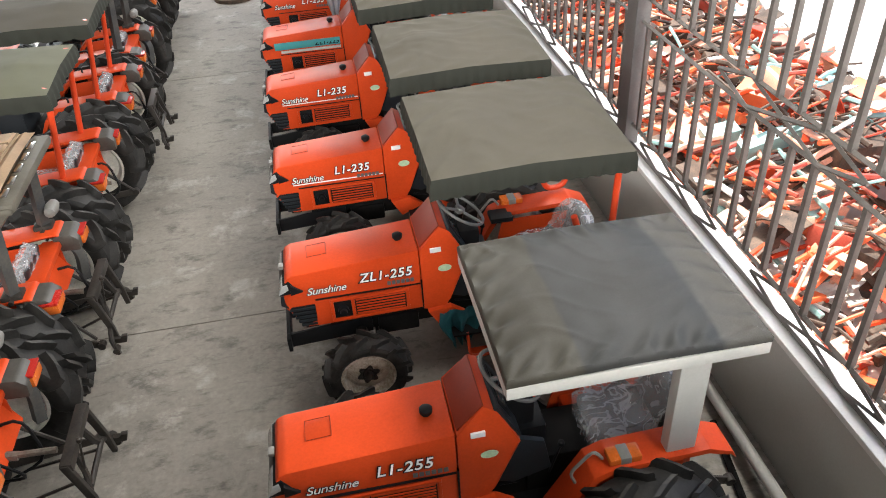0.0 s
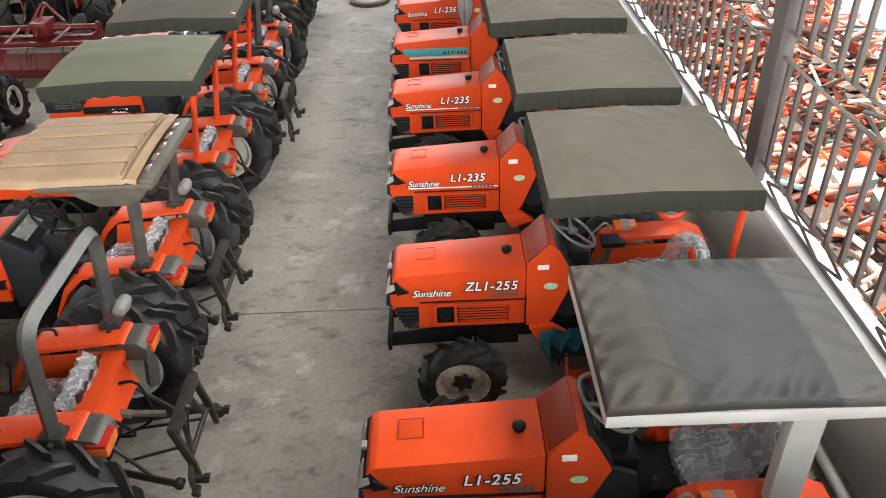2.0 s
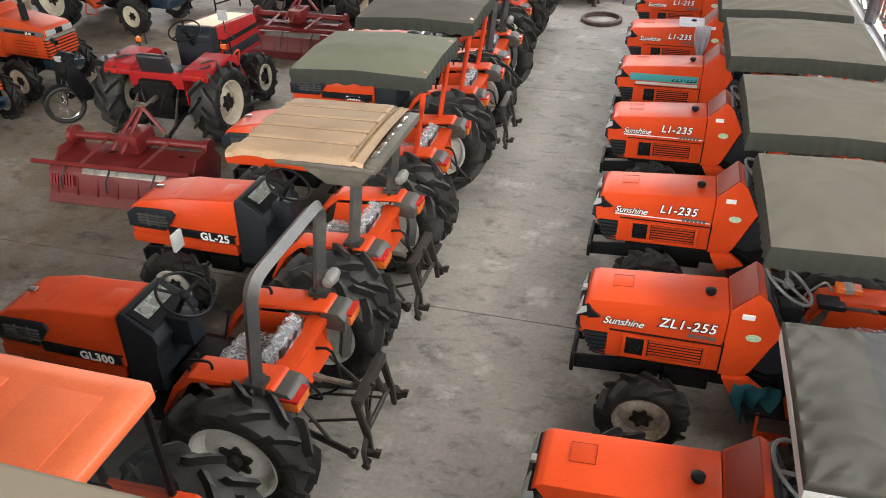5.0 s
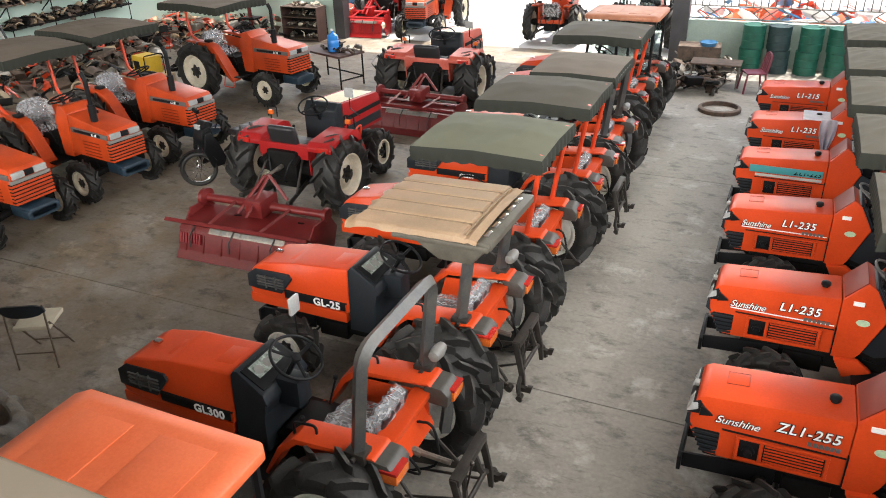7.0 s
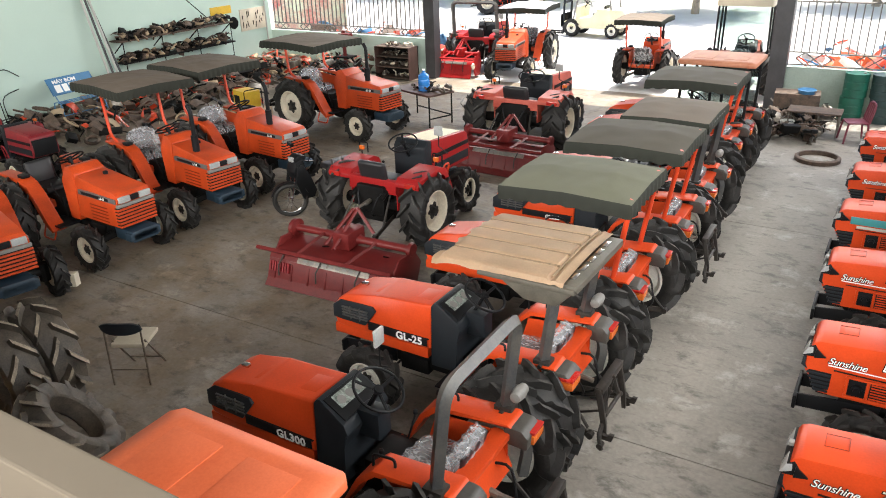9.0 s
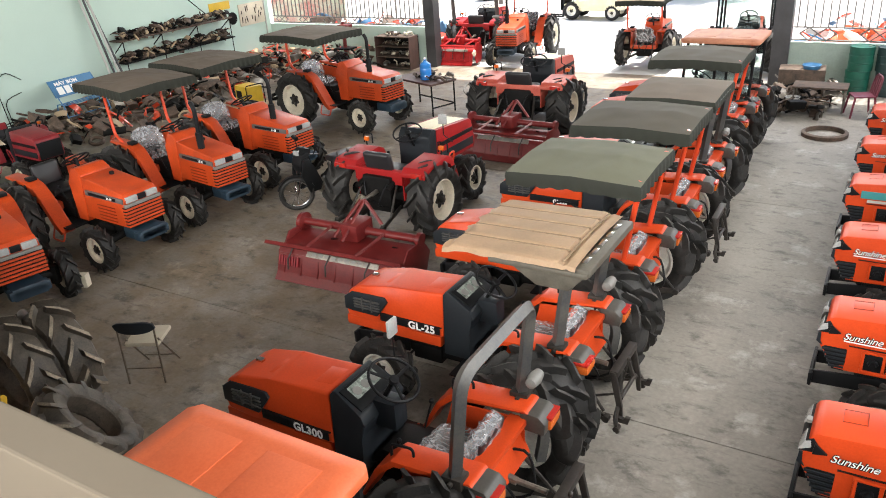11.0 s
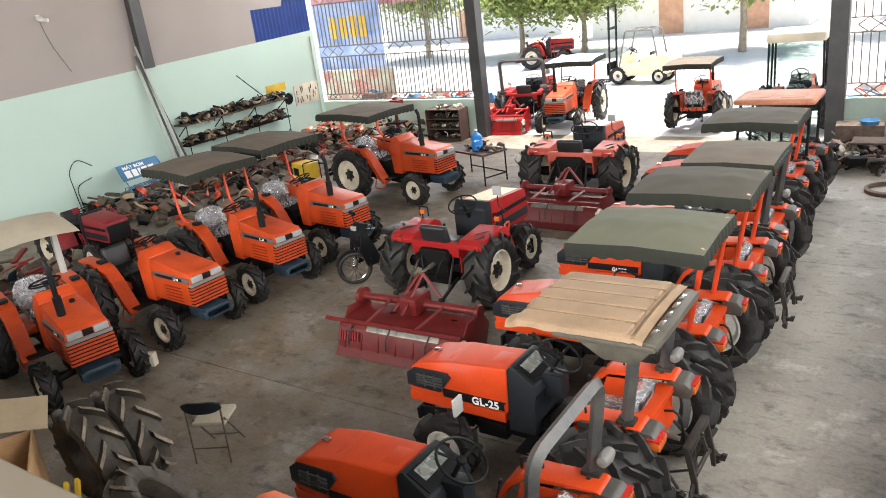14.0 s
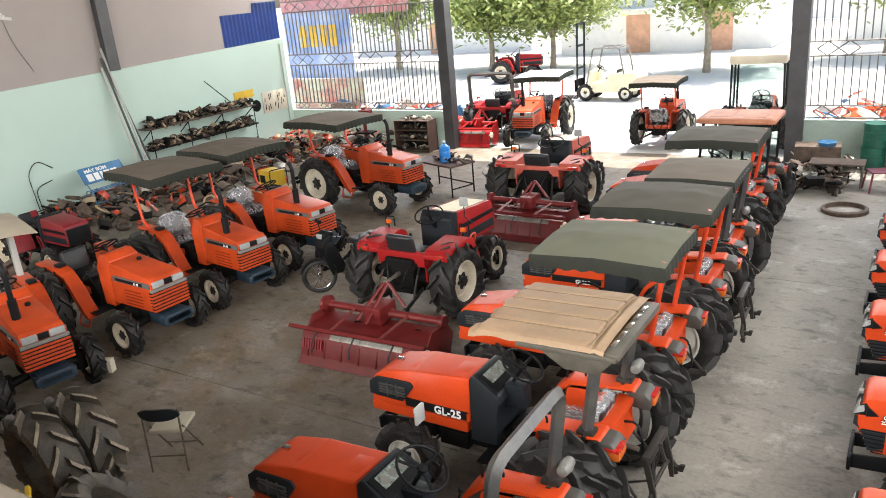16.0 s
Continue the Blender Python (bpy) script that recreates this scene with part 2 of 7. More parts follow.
BARK = material("tree_bark", (0.34, 0.28, 0.20), 0.9, var=0.35, scale=6, bump=0.4)
LEAF = material("leaf_green", (0.20, 0.30, 0.06), 0.6, var=0.4, scale=3, bump=0.0, second=(0.46, 0.52, 0.17))
FORKLIFT = material("pale_yellow_paint", (0.68, 0.62, 0.42), 0.5, var=0.15, bump=0.03)
POLYWHITE = material("white_house_paint", (0.88, 0.86, 0.82), 0.8, var=0.05, bump=0.03)
TERRACOTTA = material("terracotta_shutter", (0.62, 0.36, 0.24), 0.7, var=0.2, bump=0.05)
# red and blue banners lightened: sun glare is mixed into their colours
POSTERRED = material("red_banner", (0.60, 0.14, 0.16), 0.6, var=0.3, scale=2, bump=0.0, second=(0.72, 0.45, 0.42))
BANNERBLUE = material("sun_glare_blue_banner", (0.10, 0.24, 0.62), 0.6, var=0.3, scale=0.9, bump=0.0, second=(0.55, 0.64, 0.78))
PRINTED = material("mixed_print", (0.55, 0.16, 0.14), 0.6, var=0.2, scale=1.6, fine=9, bump=0.0, second=(0.52, 0.58, 0.42), contrast=0.4)
POSTERBLUE = material("blue_banner", (0.035, 0.085, 0.30), 0.6, var=0.2, scale=2, bump=0.0)


def glassy(name, tint, clear, rough, bump=0.0, scale=25, body=0.55):
    """thin clear sheet: mostly see-through, with gloss"""
    mat = bpy.data.materials.new(name)
    mat.use_nodes = True
    nt = mat.node_tree
    N, L = nt.nodes, nt.links
    out = N["Material Output"]
    tr, bsdf, mix = N.new("ShaderNodeBsdfTransparent"), N["Principled BSDF"], N.new("ShaderNodeMixShader")
    tr.inputs[0].default_value = (*tint, 1)
    bsdf.inputs["Base Color"].default_value = (body, body, body * 1.02, 1)
    bsdf.inputs["Roughness"].default_value = rough
    co, nz, rmp = N.new("ShaderNodeTexCoord"), N.new("ShaderNodeTexNoise"), N.new("ShaderNodeMapRange")
    nz.inputs["Scale"].default_value = scale
    nz.inputs["Detail"].default_value = 2.5
    nz.inputs["Distortion"].default_value = 1.5
    L.new(co.outputs["Object"], nz.inputs["Vector"])
    rmp.inputs["From Min"].default_value, rmp.inputs["From Max"].default_value = 0.35, 0.65
    rmp.inputs["To Min"].default_value, rmp.inputs["To Max"].default_value = 1 - clear, 1 - clear
    if bump:
        # thin whiter lines paint the creases' highlights where the noise crosses its middle value
        off, size = N.new("ShaderNodeMath"), N.new("ShaderNodeMath")
        off.operation, size.operation = "SUBTRACT", "ABSOLUTE"
        off.inputs[1].default_value = 0.5
        L.new(nz.outputs["Fac"], off.inputs[0])
        L.new(off.outputs[0], size.inputs[0])
        rmp.inputs["From Min"].default_value, rmp.inputs["From Max"].default_value = 0.0, 0.05
        rmp.inputs["To Min"].default_value, rmp.inputs["To Max"].default_value = 1.12 - clear, 0.9 - clear
        L.new(size.outputs[0], rmp.inputs["Value"])
    else:
        L.new(nz.outputs["Fac"], rmp.inputs["Value"])
    L.new(rmp.outputs[0], mix.inputs[0])
    if bump:
        b = N.new("ShaderNodeBump")
        b.inputs["Strength"].default_value = bump
        b.inputs["Distance"].default_value = 0.03
        L.new(nz.outputs["Fac"], b.inputs["Height"])
        L.new(b.outputs[0], bsdf.inputs["Normal"])
    L.new(tr.outputs[0], mix.inputs[1])
    L.new(bsdf.outputs[0], mix.inputs[2])
    L.new(mix.outputs[0], out.inputs[0])
    return mat


FILM = glassy("clear_plastic_film", (0.93, 0.93, 0.94), 0.62, 0.10, bump=1.0, scale=6.0, body=0.66)
GLASS = glassy("cab_window_glass", (0.86, 0.91, 0.90), 0.92, 0.05, body=0.06)


def concrete():
    mat = material("concrete_floor", (0.198, 0.180, 0.152), 0.62, var=0.30, scale=0.55, fine=22, bump=0.10, second=(0.300, 0.277, 0.240), contrast=0.7, rvar=0.15)
    nt = mat.node_tree
    N, L = nt.nodes, nt.links
    bsdf = N["Principled BSDF"]
    src = bsdf.inputs["Base Color"].links[0].from_socket
    co = N.new("ShaderNodeTexCoord")
    mp = N.new("ShaderNodeMapping")
    mp.inputs["Rotation"].default_value[2] = 0.9
    mp.inputs["Scale"].default_value = (1.0, 1.7, 1.0)
    L.new(co.outputs["Object"], mp.inputs["Vector"])
    drag = N.new("ShaderNodeMapping")
    drag.inputs["Rotation"].default_value[2] = -0.75
    drag.inputs["Scale"].default_value = (0.7, 3.6, 1.0)
    L.new(co.outputs["Object"], drag.inputs["Vector"])
    last = src
    # dark tyre scuffs, pale worn patches, brown soil towards the west side
    for sc, lo, hi, col, amount, vec in ((2.4, 0.53, 0.64, (0.07, 0.064, 0.055), 0.75, mp.outputs[0]), (1.3, 0.55, 0.70, (0.48, 0.465, 0.42), 0.65, co.outputs["Object"]), (7.0, 0.57, 0.68, (0.09, 0.082, 0.07), 0.40, co.outputs["Object"]), (3.2, 0.56, 0.66, (0.075, 0.068, 0.058), 0.55, drag.outputs[0]), (9.0, 0.60, 0.70, (0.42, 0.40, 0.36), 0.35, drag.outputs[0])):
        nz, rg, mx = N.new("ShaderNodeTexNoise"), N.new("ShaderNodeMapRange"), N.new("ShaderNodeMix")
        nz.inputs["Scale"].default_value, nz.inputs["Detail"].default_value, nz.inputs["Roughness"].default_value = sc, 10, 0.72
        L.new(vec, nz.inputs["Vector"])
        rg.inputs["From Min"].default_value, rg.inputs["From Max"].default_value, rg.inputs["To Max"].default_value = lo, hi, amount
        L.new(nz.outputs["Fac"], rg.inputs["Value"])
        mx.data_type = "RGBA"
        L.new(rg.outputs[0], mx.inputs[0])
        L.new(last, mx.inputs[6])
        mx.inputs[7].default_value = (*col, 1)
        last = mx.outputs[2]
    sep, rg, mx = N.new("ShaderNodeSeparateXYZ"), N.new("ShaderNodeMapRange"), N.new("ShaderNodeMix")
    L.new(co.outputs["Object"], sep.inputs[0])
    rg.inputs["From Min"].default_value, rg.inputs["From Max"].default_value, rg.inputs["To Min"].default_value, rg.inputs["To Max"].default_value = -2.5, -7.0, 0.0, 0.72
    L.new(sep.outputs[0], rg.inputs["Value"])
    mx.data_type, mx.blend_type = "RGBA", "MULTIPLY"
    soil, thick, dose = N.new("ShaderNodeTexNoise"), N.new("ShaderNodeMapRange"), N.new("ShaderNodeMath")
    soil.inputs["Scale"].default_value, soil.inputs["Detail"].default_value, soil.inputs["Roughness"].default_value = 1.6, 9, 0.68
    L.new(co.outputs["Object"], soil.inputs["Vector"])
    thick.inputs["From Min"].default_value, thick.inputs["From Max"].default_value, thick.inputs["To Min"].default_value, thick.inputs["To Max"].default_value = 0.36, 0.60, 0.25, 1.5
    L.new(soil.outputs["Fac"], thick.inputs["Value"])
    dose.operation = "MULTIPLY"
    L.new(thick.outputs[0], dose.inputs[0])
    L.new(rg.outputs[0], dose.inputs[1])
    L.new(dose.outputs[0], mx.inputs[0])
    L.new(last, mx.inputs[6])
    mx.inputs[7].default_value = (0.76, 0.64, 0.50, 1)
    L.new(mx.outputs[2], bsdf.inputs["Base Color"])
    return mat


CONCRETE = concrete()


# ---- mesh helpers ----
def part(name, bm, mat, parent=None, label="", smooth=38, free=False):
    me = bpy.data.meshes.new(name)
    if not free:
        bmesh.ops.recalc_face_normals(bm, faces=bm.faces[:])
    bm.to_mesh(me)
    bm.free()
    me.materials.append(mat)
    if smooth:
        me.shade_smooth()
        me.set_sharp_from_angle(angle=radians(smooth))
    ob = new(name, me)
    ob.parent = parent
    if label:
        ob["label"] = label
    return ob


def shared(name, ob, parent, m=None):
    """another object on the same mesh"""
    o = new(name, ob.data)
    o.parent = parent
    if m is not None:
        o.matrix_basis = m
    return o


def thing(name, label, category, m=None, group="", kind=""):
    ob = tagged(new(name), label, category, group, kind)
    if m is not None:
        ob.matrix_basis = m
    return ob


def bev(bm, verts, b, seg=2):
    if b > 0:
        edges = list({e for v in verts for e in v.link_edges})
        bmesh.ops.bevel(bm, geom=edges, offset=b, segments=seg, affect="EDGES", clamp_overlap=True, profile=0.6)


def box(bm, x0, x1, y0, y1, z0, z1, b=0.008, m=None):
    vs = [bm.verts.new(p) for p in ((x0, y0, z0), (x1, y0, z0), (x1, y1, z0), (x0, y1, z0), (x0, y0, z1), (x1, y0, z1), (x1, y1, z1), (x0, y1, z1))]
    if m is not None:
        for v in vs:
            v.co = m @ v.co
    for f in ((3, 2, 1, 0), (4, 5, 6, 7), (0, 1, 5, 4), (1, 2, 6, 5), (2, 3, 7, 6), (3, 0, 4, 7)):
        bm.faces.new([vs[i] for i in f])
    bev(bm, vs, b)
    return bm


def prism(bm, pts, y0, y1, b=0.01, seg=2, taper=None):
    """side outline in x, z drawn out from y0 to y1; taper(x, z) scales y"""
    a = [bm.verts.new((x, y0 * (taper(x, z) if taper else 1), z)) for x, z in pts]
    c = [bm.verts.new((x, y1 * (taper(x, z) if taper else 1), z)) for x, z in pts]
    n = len(pts)
    bm.faces.new(a)
    bm.faces.new(c[::-1])
    for i in range(n):
        bm.faces.new((a[i], c[i], c[(i + 1) % n], a[(i + 1) % n]))
    bev(bm, a + c, b, seg)
    return bm


def pipe(bm, pts, r, n=8, caps=True, flat=1.0):
    pts = [Vector(p) for p in pts]
    rings = []
    side = None
    for i, p in enumerate(pts):
        t = (pts[min(i + 1, len(pts) - 1)] - pts[max(i - 1, 0)]).normalized()
        if side is None:
            side = t.cross(Vector((0, 0, 1)) if abs(t.z) < 0.9 else Vector((1, 0, 0))).normalized()
        else:
            side = (side - t * side.dot(t)).normalized()
        up = side.cross(t)
        rr = r[i] if isinstance(r, (list, tuple)) else r
        rings.append([bm.verts.new(p + rr * (math.cos(2 * math.pi * k / n) * side * flat + math.sin(2 * math.pi * k / n) * up)) for k in range(n)])
    for a, c in zip(rings, rings[1:]):
        for k in range(n):
            bm.faces.new((a[k], a[(k + 1) % n], c[(k + 1) % n], c[k]))
    if caps:
        bm.faces.new(rings[0][::-1])
        bm.faces.new(rings[-1])
    return bm


def rounded(pts, r, k=3):
    """a polyline with its inner corners rounded"""
    pts = [Vector(p) for p in pts]
    out = [pts[0]]
    for a, p, c in zip(pts, pts[1:], pts[2:]):
        d0, d1 = (a - p), (c - p)
        q = min(r, d0.length * 0.45, d1.length * 0.45)
        s, e = p + d0.normalized() * q, p + d1.normalized() * q
        for i in range(k + 1):
            t = i / k
            out.append((1 - t) ** 2 * s + 2 * t * (1 - t) * p + t * t * e)
    out.append(pts[-1])
    return out


def lathe(bm, prof, n=24, axis="y", at=(0, 0, 0), closed=False, caps=True):
    rings = []
    for a, r in prof:
        ring = []
        for k in range(n):
            c, s = r * math.cos(2 * math.pi * k / n), r * math.sin(2 * math.pi * k / n)
            p = {"y": (c, a, s), "z": (c, s, a), "x": (a, c, s)}[axis]
            ring.append(bm.verts.new(Vector(p) + Vector(at)))
        rings.append(ring)
    pairs = list(zip(rings, rings[1:]))
    if closed:
        pairs.append((rings[-1], rings[0]))
    for a, c in pairs:
        for k in range(n):
            bm.faces.new((a[k], a[(k + 1) % n], c[(k + 1) % n], c[k]))
    if not closed and caps:
        bm.faces.new(rings[0])
        bm.faces.new(rings[-1][::-1])
    return bm


def B():
    return bmesh.new()


TEXTS = {}


def text_mesh(body, size, depth=0.002, shear=0.0, spacing=1.0, bold=0.03):
    key = (body, size, shear, spacing, bold)
    if key not in TEXTS:
        cu = bpy.data.curves.new("lettering", "FONT")
        cu.body, cu.size, cu.extrude, cu.shear, cu.space_character = body, size, depth, shear, spacing
        cu.offset = size * bold
        ob = new("lettering", cu)
        bpy.context.view_layer.update()
        TEXTS[key] = bpy.data.meshes.new_from_object(ob.evaluated_get(bpy.context.evaluated_depsgraph_get()))
        bpy.data.objects.remove(ob)
    return TEXTS[key]


def lettering(name, body, size, mat, parent, m, label="", shear=0.2, spacing=1.0, bold=0.03):
    me = text_mesh(body, size, shear=shear, spacing=spacing, bold=bold).copy()
    me.materials.clear()
    me.materials.append(mat)
    ob = new(name, me)
    ob.parent = parent
    ob.matrix_basis = m
    if label:
        ob["label"] = label
    return ob


def side_face(x, y, z, lean=0.0):
    """lettering on a left-hand flank: reads towards the tail, faces +y"""
    return Matrix.Translation((x, y, z)) @ Matrix(((-1, 0, 0, 0), (0, 0, 1, 0), (0, 1, 0, 0), (0, 0, 0, 1))) @ Matrix.Rotation(radians(lean), 4, "X")


# ---- wheels ----
MESHES = {}


def tyre_mesh(R, W, r, lugs=14, mat=RUBBER, key=""):
    """one skin: bead, sidewalls and a tread whose two rows of slanting lugs are offset by half a pitch"""
    k = ("tyre", R, W, r, lugs, key)
    if k in MESHES:
        return MESHES[k]
    h, lug = W / 2, 0.12 * R
    Rc = R - lug
    sweep = 0.75 * W / R
    half = [(0.60, r - 0.012, 0), (0.74, r, 0), (0.97, r + (Rc - r) * 0.35, 0), (1.0, r + (Rc - r) * 0.62, 0.1), (0.99, Rc - 0.10 * R, 0.75), (0.88, Rc - 0.045 * R, 1.0), (0.50, Rc - 0.008, 1.0), (0.10, Rc, 0.95), (0.02, Rc, 0.0)]
    rows = [(-1, *p) for p in half] + [(1, *p) for p in reversed(half)]
    cols = (0.0, 0.055, 0.215, 0.30, 0.5, 0.555, 0.715, 0.80)
    verts, faces = [], []
    n = lugs * 8
    for s, f, rad, up in rows:
        for i in range(n):
            c = i % 8
            raised = (c in (1, 2) and s < 0) or (c in (5, 6) and s > 0)
            th = 2 * math.pi * (i // 8 + cols[c]) / lugs - sweep * f
            q = rad + lug * up * raised
            y = s * h * (f + (0.05 if raised and f > 0.8 else 0))
            verts.append((q * math.cos(th), y, q * math.sin(th)))
    m = len(rows)
    for j in range(m):
        for i in range(n):
            a, b = j * n + i, j * n + (i + 1) % n
            c, d = ((j + 1) % m) * n + (i + 1) % n, ((j + 1) % m) * n + i
            faces.append((a, b, c, d))
    me = bpy.data.meshes.new("tyre")
    me.from_pydata(verts, [], faces)
    bm = bmesh.new()
    bm.from_mesh(me)
    bmesh.ops.recalc_face_normals(bm, faces=bm.faces[:])
    bm.to_mesh(me)
    bm.free()
    me.materials.append(mat)
    me.materials.append(LUG_MUD if mat is RUBBER_MUDDY else LUG_WORN)
    for p in me.polygons:
        if min(math.hypot(me.vertices[v].co.x, me.vertices[v].co.z) for v in p.vertices) > Rc + (0.5 if mat is RUBBER_MUDDY else 0.78) * lug:
            p.material_index = 1
    me.shade_smooth()
    me.set_sharp_from_angle(angle=radians(28))
    MESHES[k] = me
    return me


def rim_mesh(r, W, mat, key=""):
    k = ("rim", r, W, key)
    if k in MESHES:
        return MESHES[k]
    bm = B()
    h = W / 2
    prof = [(h * 0.74, r + 0.012), (h * 0.78, r - 0.004), (h * 0.70, r - 0.022), (h * 0.52, r * 0.91), (h * 0.22, r * 0.87), (h * 0.10, r * 0.80), (h * 0.18, r * 0.66), (h * 0.40, r * 0.52), (h * 0.42, r * 0.46), (h * 0.42, 0.02), (-h * 0.25, 0.02), (-h * 0.25, r * 0.8), (-h * 0.7, r * 0.92), (-h * 0.74, r + 0.012)]
    lathe(bm, prof, n=32, caps=False)
    bmesh.ops.recalc_face_normals(bm, faces=bm.faces[:])
    me = bpy.data.meshes.new("rim")
    bm.to_mesh(me)
    bm.free()
    me.materials.append(mat)
    me.shade_smooth()
    me.set_sharp_from_angle(angle=radians(30))
    MESHES[k] = me
    return me


def hub_mesh(r, W, key=""):
    k = ("hub", r, W)
    if k in MESHES:
        return MESHES[k]
    bm = B()
    h = W / 2
    # star-shaped flange with a bolt lobe every sixty degrees
    lathe(bm, [(h * 0.0, r * 0.36), (h * 0.16, r * 0.36), (h * 0.17, r * 0.30), (h * 0.06, r * 0.22), (h * 0.10, r * 0.17), (h * 0.42, r * 0.15), (h * 0.46, 0.01)], n=36)
    for v in bm.verts:
        d = math.hypot(v.co.x, v.co.z)
        if d > r * 0.25:
            swell = 1.0 + 0.20 * math.cos(6 * math.atan2(v.co.z, v.co.x))
            v.co.x *= swell
            v.co.z *= swell
    bmesh.ops.recalc_face_normals(bm, faces=bm.faces[:])
    bm.transform(Matrix.Translation((0, h * 0.36, 0)))
    me = bpy.data.meshes.new("hub")
    bm.to_mesh(me)
    bm.free()
    me.materials.append(HITCH)
    MESHES[k] = me
    return me


def wheel(parent, x, y, R, W, r, rimmat=RIM, tyremat=RUBBER, lugs=14, key="", name="wheel", turn=None):
    """outer side of the wheel faces away from the middle of the machine"""
    side = 1 if y > 0 else -1
    ob = new(name, tyre_mesh(R, W, r, lugs, tyremat, key + tyremat.name))
    ob.parent = parent
    ob.matrix_basis = Matrix.Translation((x, y, R)) @ Matrix.Rotation(0 if side > 0 else math.pi, 4, "Z") @ Matrix.Rotation(random.uniform(0, 1) if turn is None else turn, 4, "Y")
    ob["label"] = "black lugged rubber tyre on its rim"
    for nm, me in (("rim", rim_mesh(r, W, rimmat, rimmat.name)), ("hub", hub_mesh(r, W))):
        o = new(nm, me)
        o.parent = ob
    return ob


# ---- shared tractor parts (x ahead, y to the left flank, z up; the rear axle is at x = 0) ----
def canopy(parent, x0, x1, y0, y1, z, drop, mat, wave=0.0, ridge=0.03, seed=0, name="canopy", label="", skirt=None, wrinkle=0.0, flutter=0.012):
    bm = B()
    nx, ny = (90, 78) if wrinkle > 0.03 else (54, 48) if wrinkle else (32, 32)
    g = []
    for i in range(nx + 1):
        row = []
        for j in range(ny + 1):
            u, v = i / nx, j / ny
            edge = min(1.0, 6 * min(u, 1 - u, v, 1 - v))
            x, y = x0 + (x1 - x0) * u, y0 + (y1 - y0) * v
            fold = 0.010 * noise.noise(Vector((x * 3 + seed, y * 3, 0.3))) + 0.006 * noise.noise(Vector((x * 9, y * 4 + seed, 1)))
            tent = ridge * (1 - abs(2 * v - 1)) * (0.45 + 0.55 * abs(1 - abs((4 * u) % 2 - 1))) + 0.5 * ridge * (1 - abs(2 * u - 1))
            e2 = min(u, 1 - u, v, 1 - v)
            along = x if min(v, 1 - v) < min(u, 1 - u) else y
            crease = wrinkle * math.exp(-e2 * (14 if wrinkle > 0.03 else 6)) * (abs(math.sin(along * (15 if wrinkle > 0.03 else 9) + seed + 3.0 * e2 * 4 +  2.2 * noise.noise(Vector((x * 2, y * 2, seed))))) ** 3 - 0.3) * min(1, e2 * 25)
            if wrinkle:
                turn = noise.noise(Vector((x * 1.1, y * 1.1, seed + 4.0))) * 1.6
                across = y * math.cos(turn) - x * math.sin(turn)
                pull = (1 - abs(noise.noise(Vector((x * 1.3 + seed, across * 6.5, 2.0))))) ** 7
                crease += (0.007 if wrinkle > 0.03 else 0.008) * (pull - 0.3) * edge
            row.append(bm.verts.new((x, y, z + tent + fold * edge + crease - 0.012 * (1 - edge))))
        g.append(row)
    for i in range(nx):
        for j in range(ny):
            bm.faces.new((g[i][j], g[i + 1][j], g[i + 1][j + 1], g[i][j + 1]))
    rim = [g[i][0] for i in range(nx + 1)] + [g[nx][j] for j in range(1, ny + 1)] + [g[i][ny] for i in range(nx - 1, -1, -1)] + [g[0][j] for j in range(ny - 1, 0, -1)]
    cx, cy = (x0 + x1) / 2, (y0 + y1) / 2
    prev = rim
    for k in range(1, 4):
        ring = []
        for q, v in enumerate(rim):
            f = k / 3
            out = flutter * math.sin(q * 1.7 + seed) * f
            d = drop * f + (wave * abs(math.sin(q * 0.75)) if k == 3 else 0)
            sx, sy = (1 if v.co.x > cx else -1), (1 if v.co.y > cy else -1)
            ex, ey = abs(v.co.x - cx) > 0.499 * (x1 - x0), abs(v.co.y - cy) > 0.499 * (y1 - y0)
            ring.append(bm.verts.new((v.co.x + (out + 0.012) * sx * ex, v.co.y + (out + 0.012) * sy * ey, v.co.z - d)))
        for q in range(len(rim)):
            bm.faces.new((prev[q], ring[q], ring[(q + 1) % len(rim)], prev[(q + 1) % len(rim)]))
        prev = ring
    bmesh.ops.recalc_face_normals(bm, faces=bm.faces[:])
    bmesh.ops.solidify(bm, geom=bm.faces[:], thickness=0.004)
    top = part(name, bm, mat, parent, label, smooth=50)
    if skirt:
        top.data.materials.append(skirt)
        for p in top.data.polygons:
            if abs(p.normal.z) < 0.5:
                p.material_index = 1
    bm = B()
    for y in (y0 + 0.02, y1 - 0.02):
        pipe(bm, [(x0 + 0.02, y, z - 0.03), (x1 - 0.02, y, z - 0.03)], 0.014, 6)
    for x in (x0 + 0.02, cx, x1 - 0.02):
        pipe(bm, [(x, y0 + 0.02, z - 0.03), (x, y1 - 0.02, z - 0.03)], 0.014, 6)
    part("canopy_frame", bm, TUBE_RED, top)
    return top


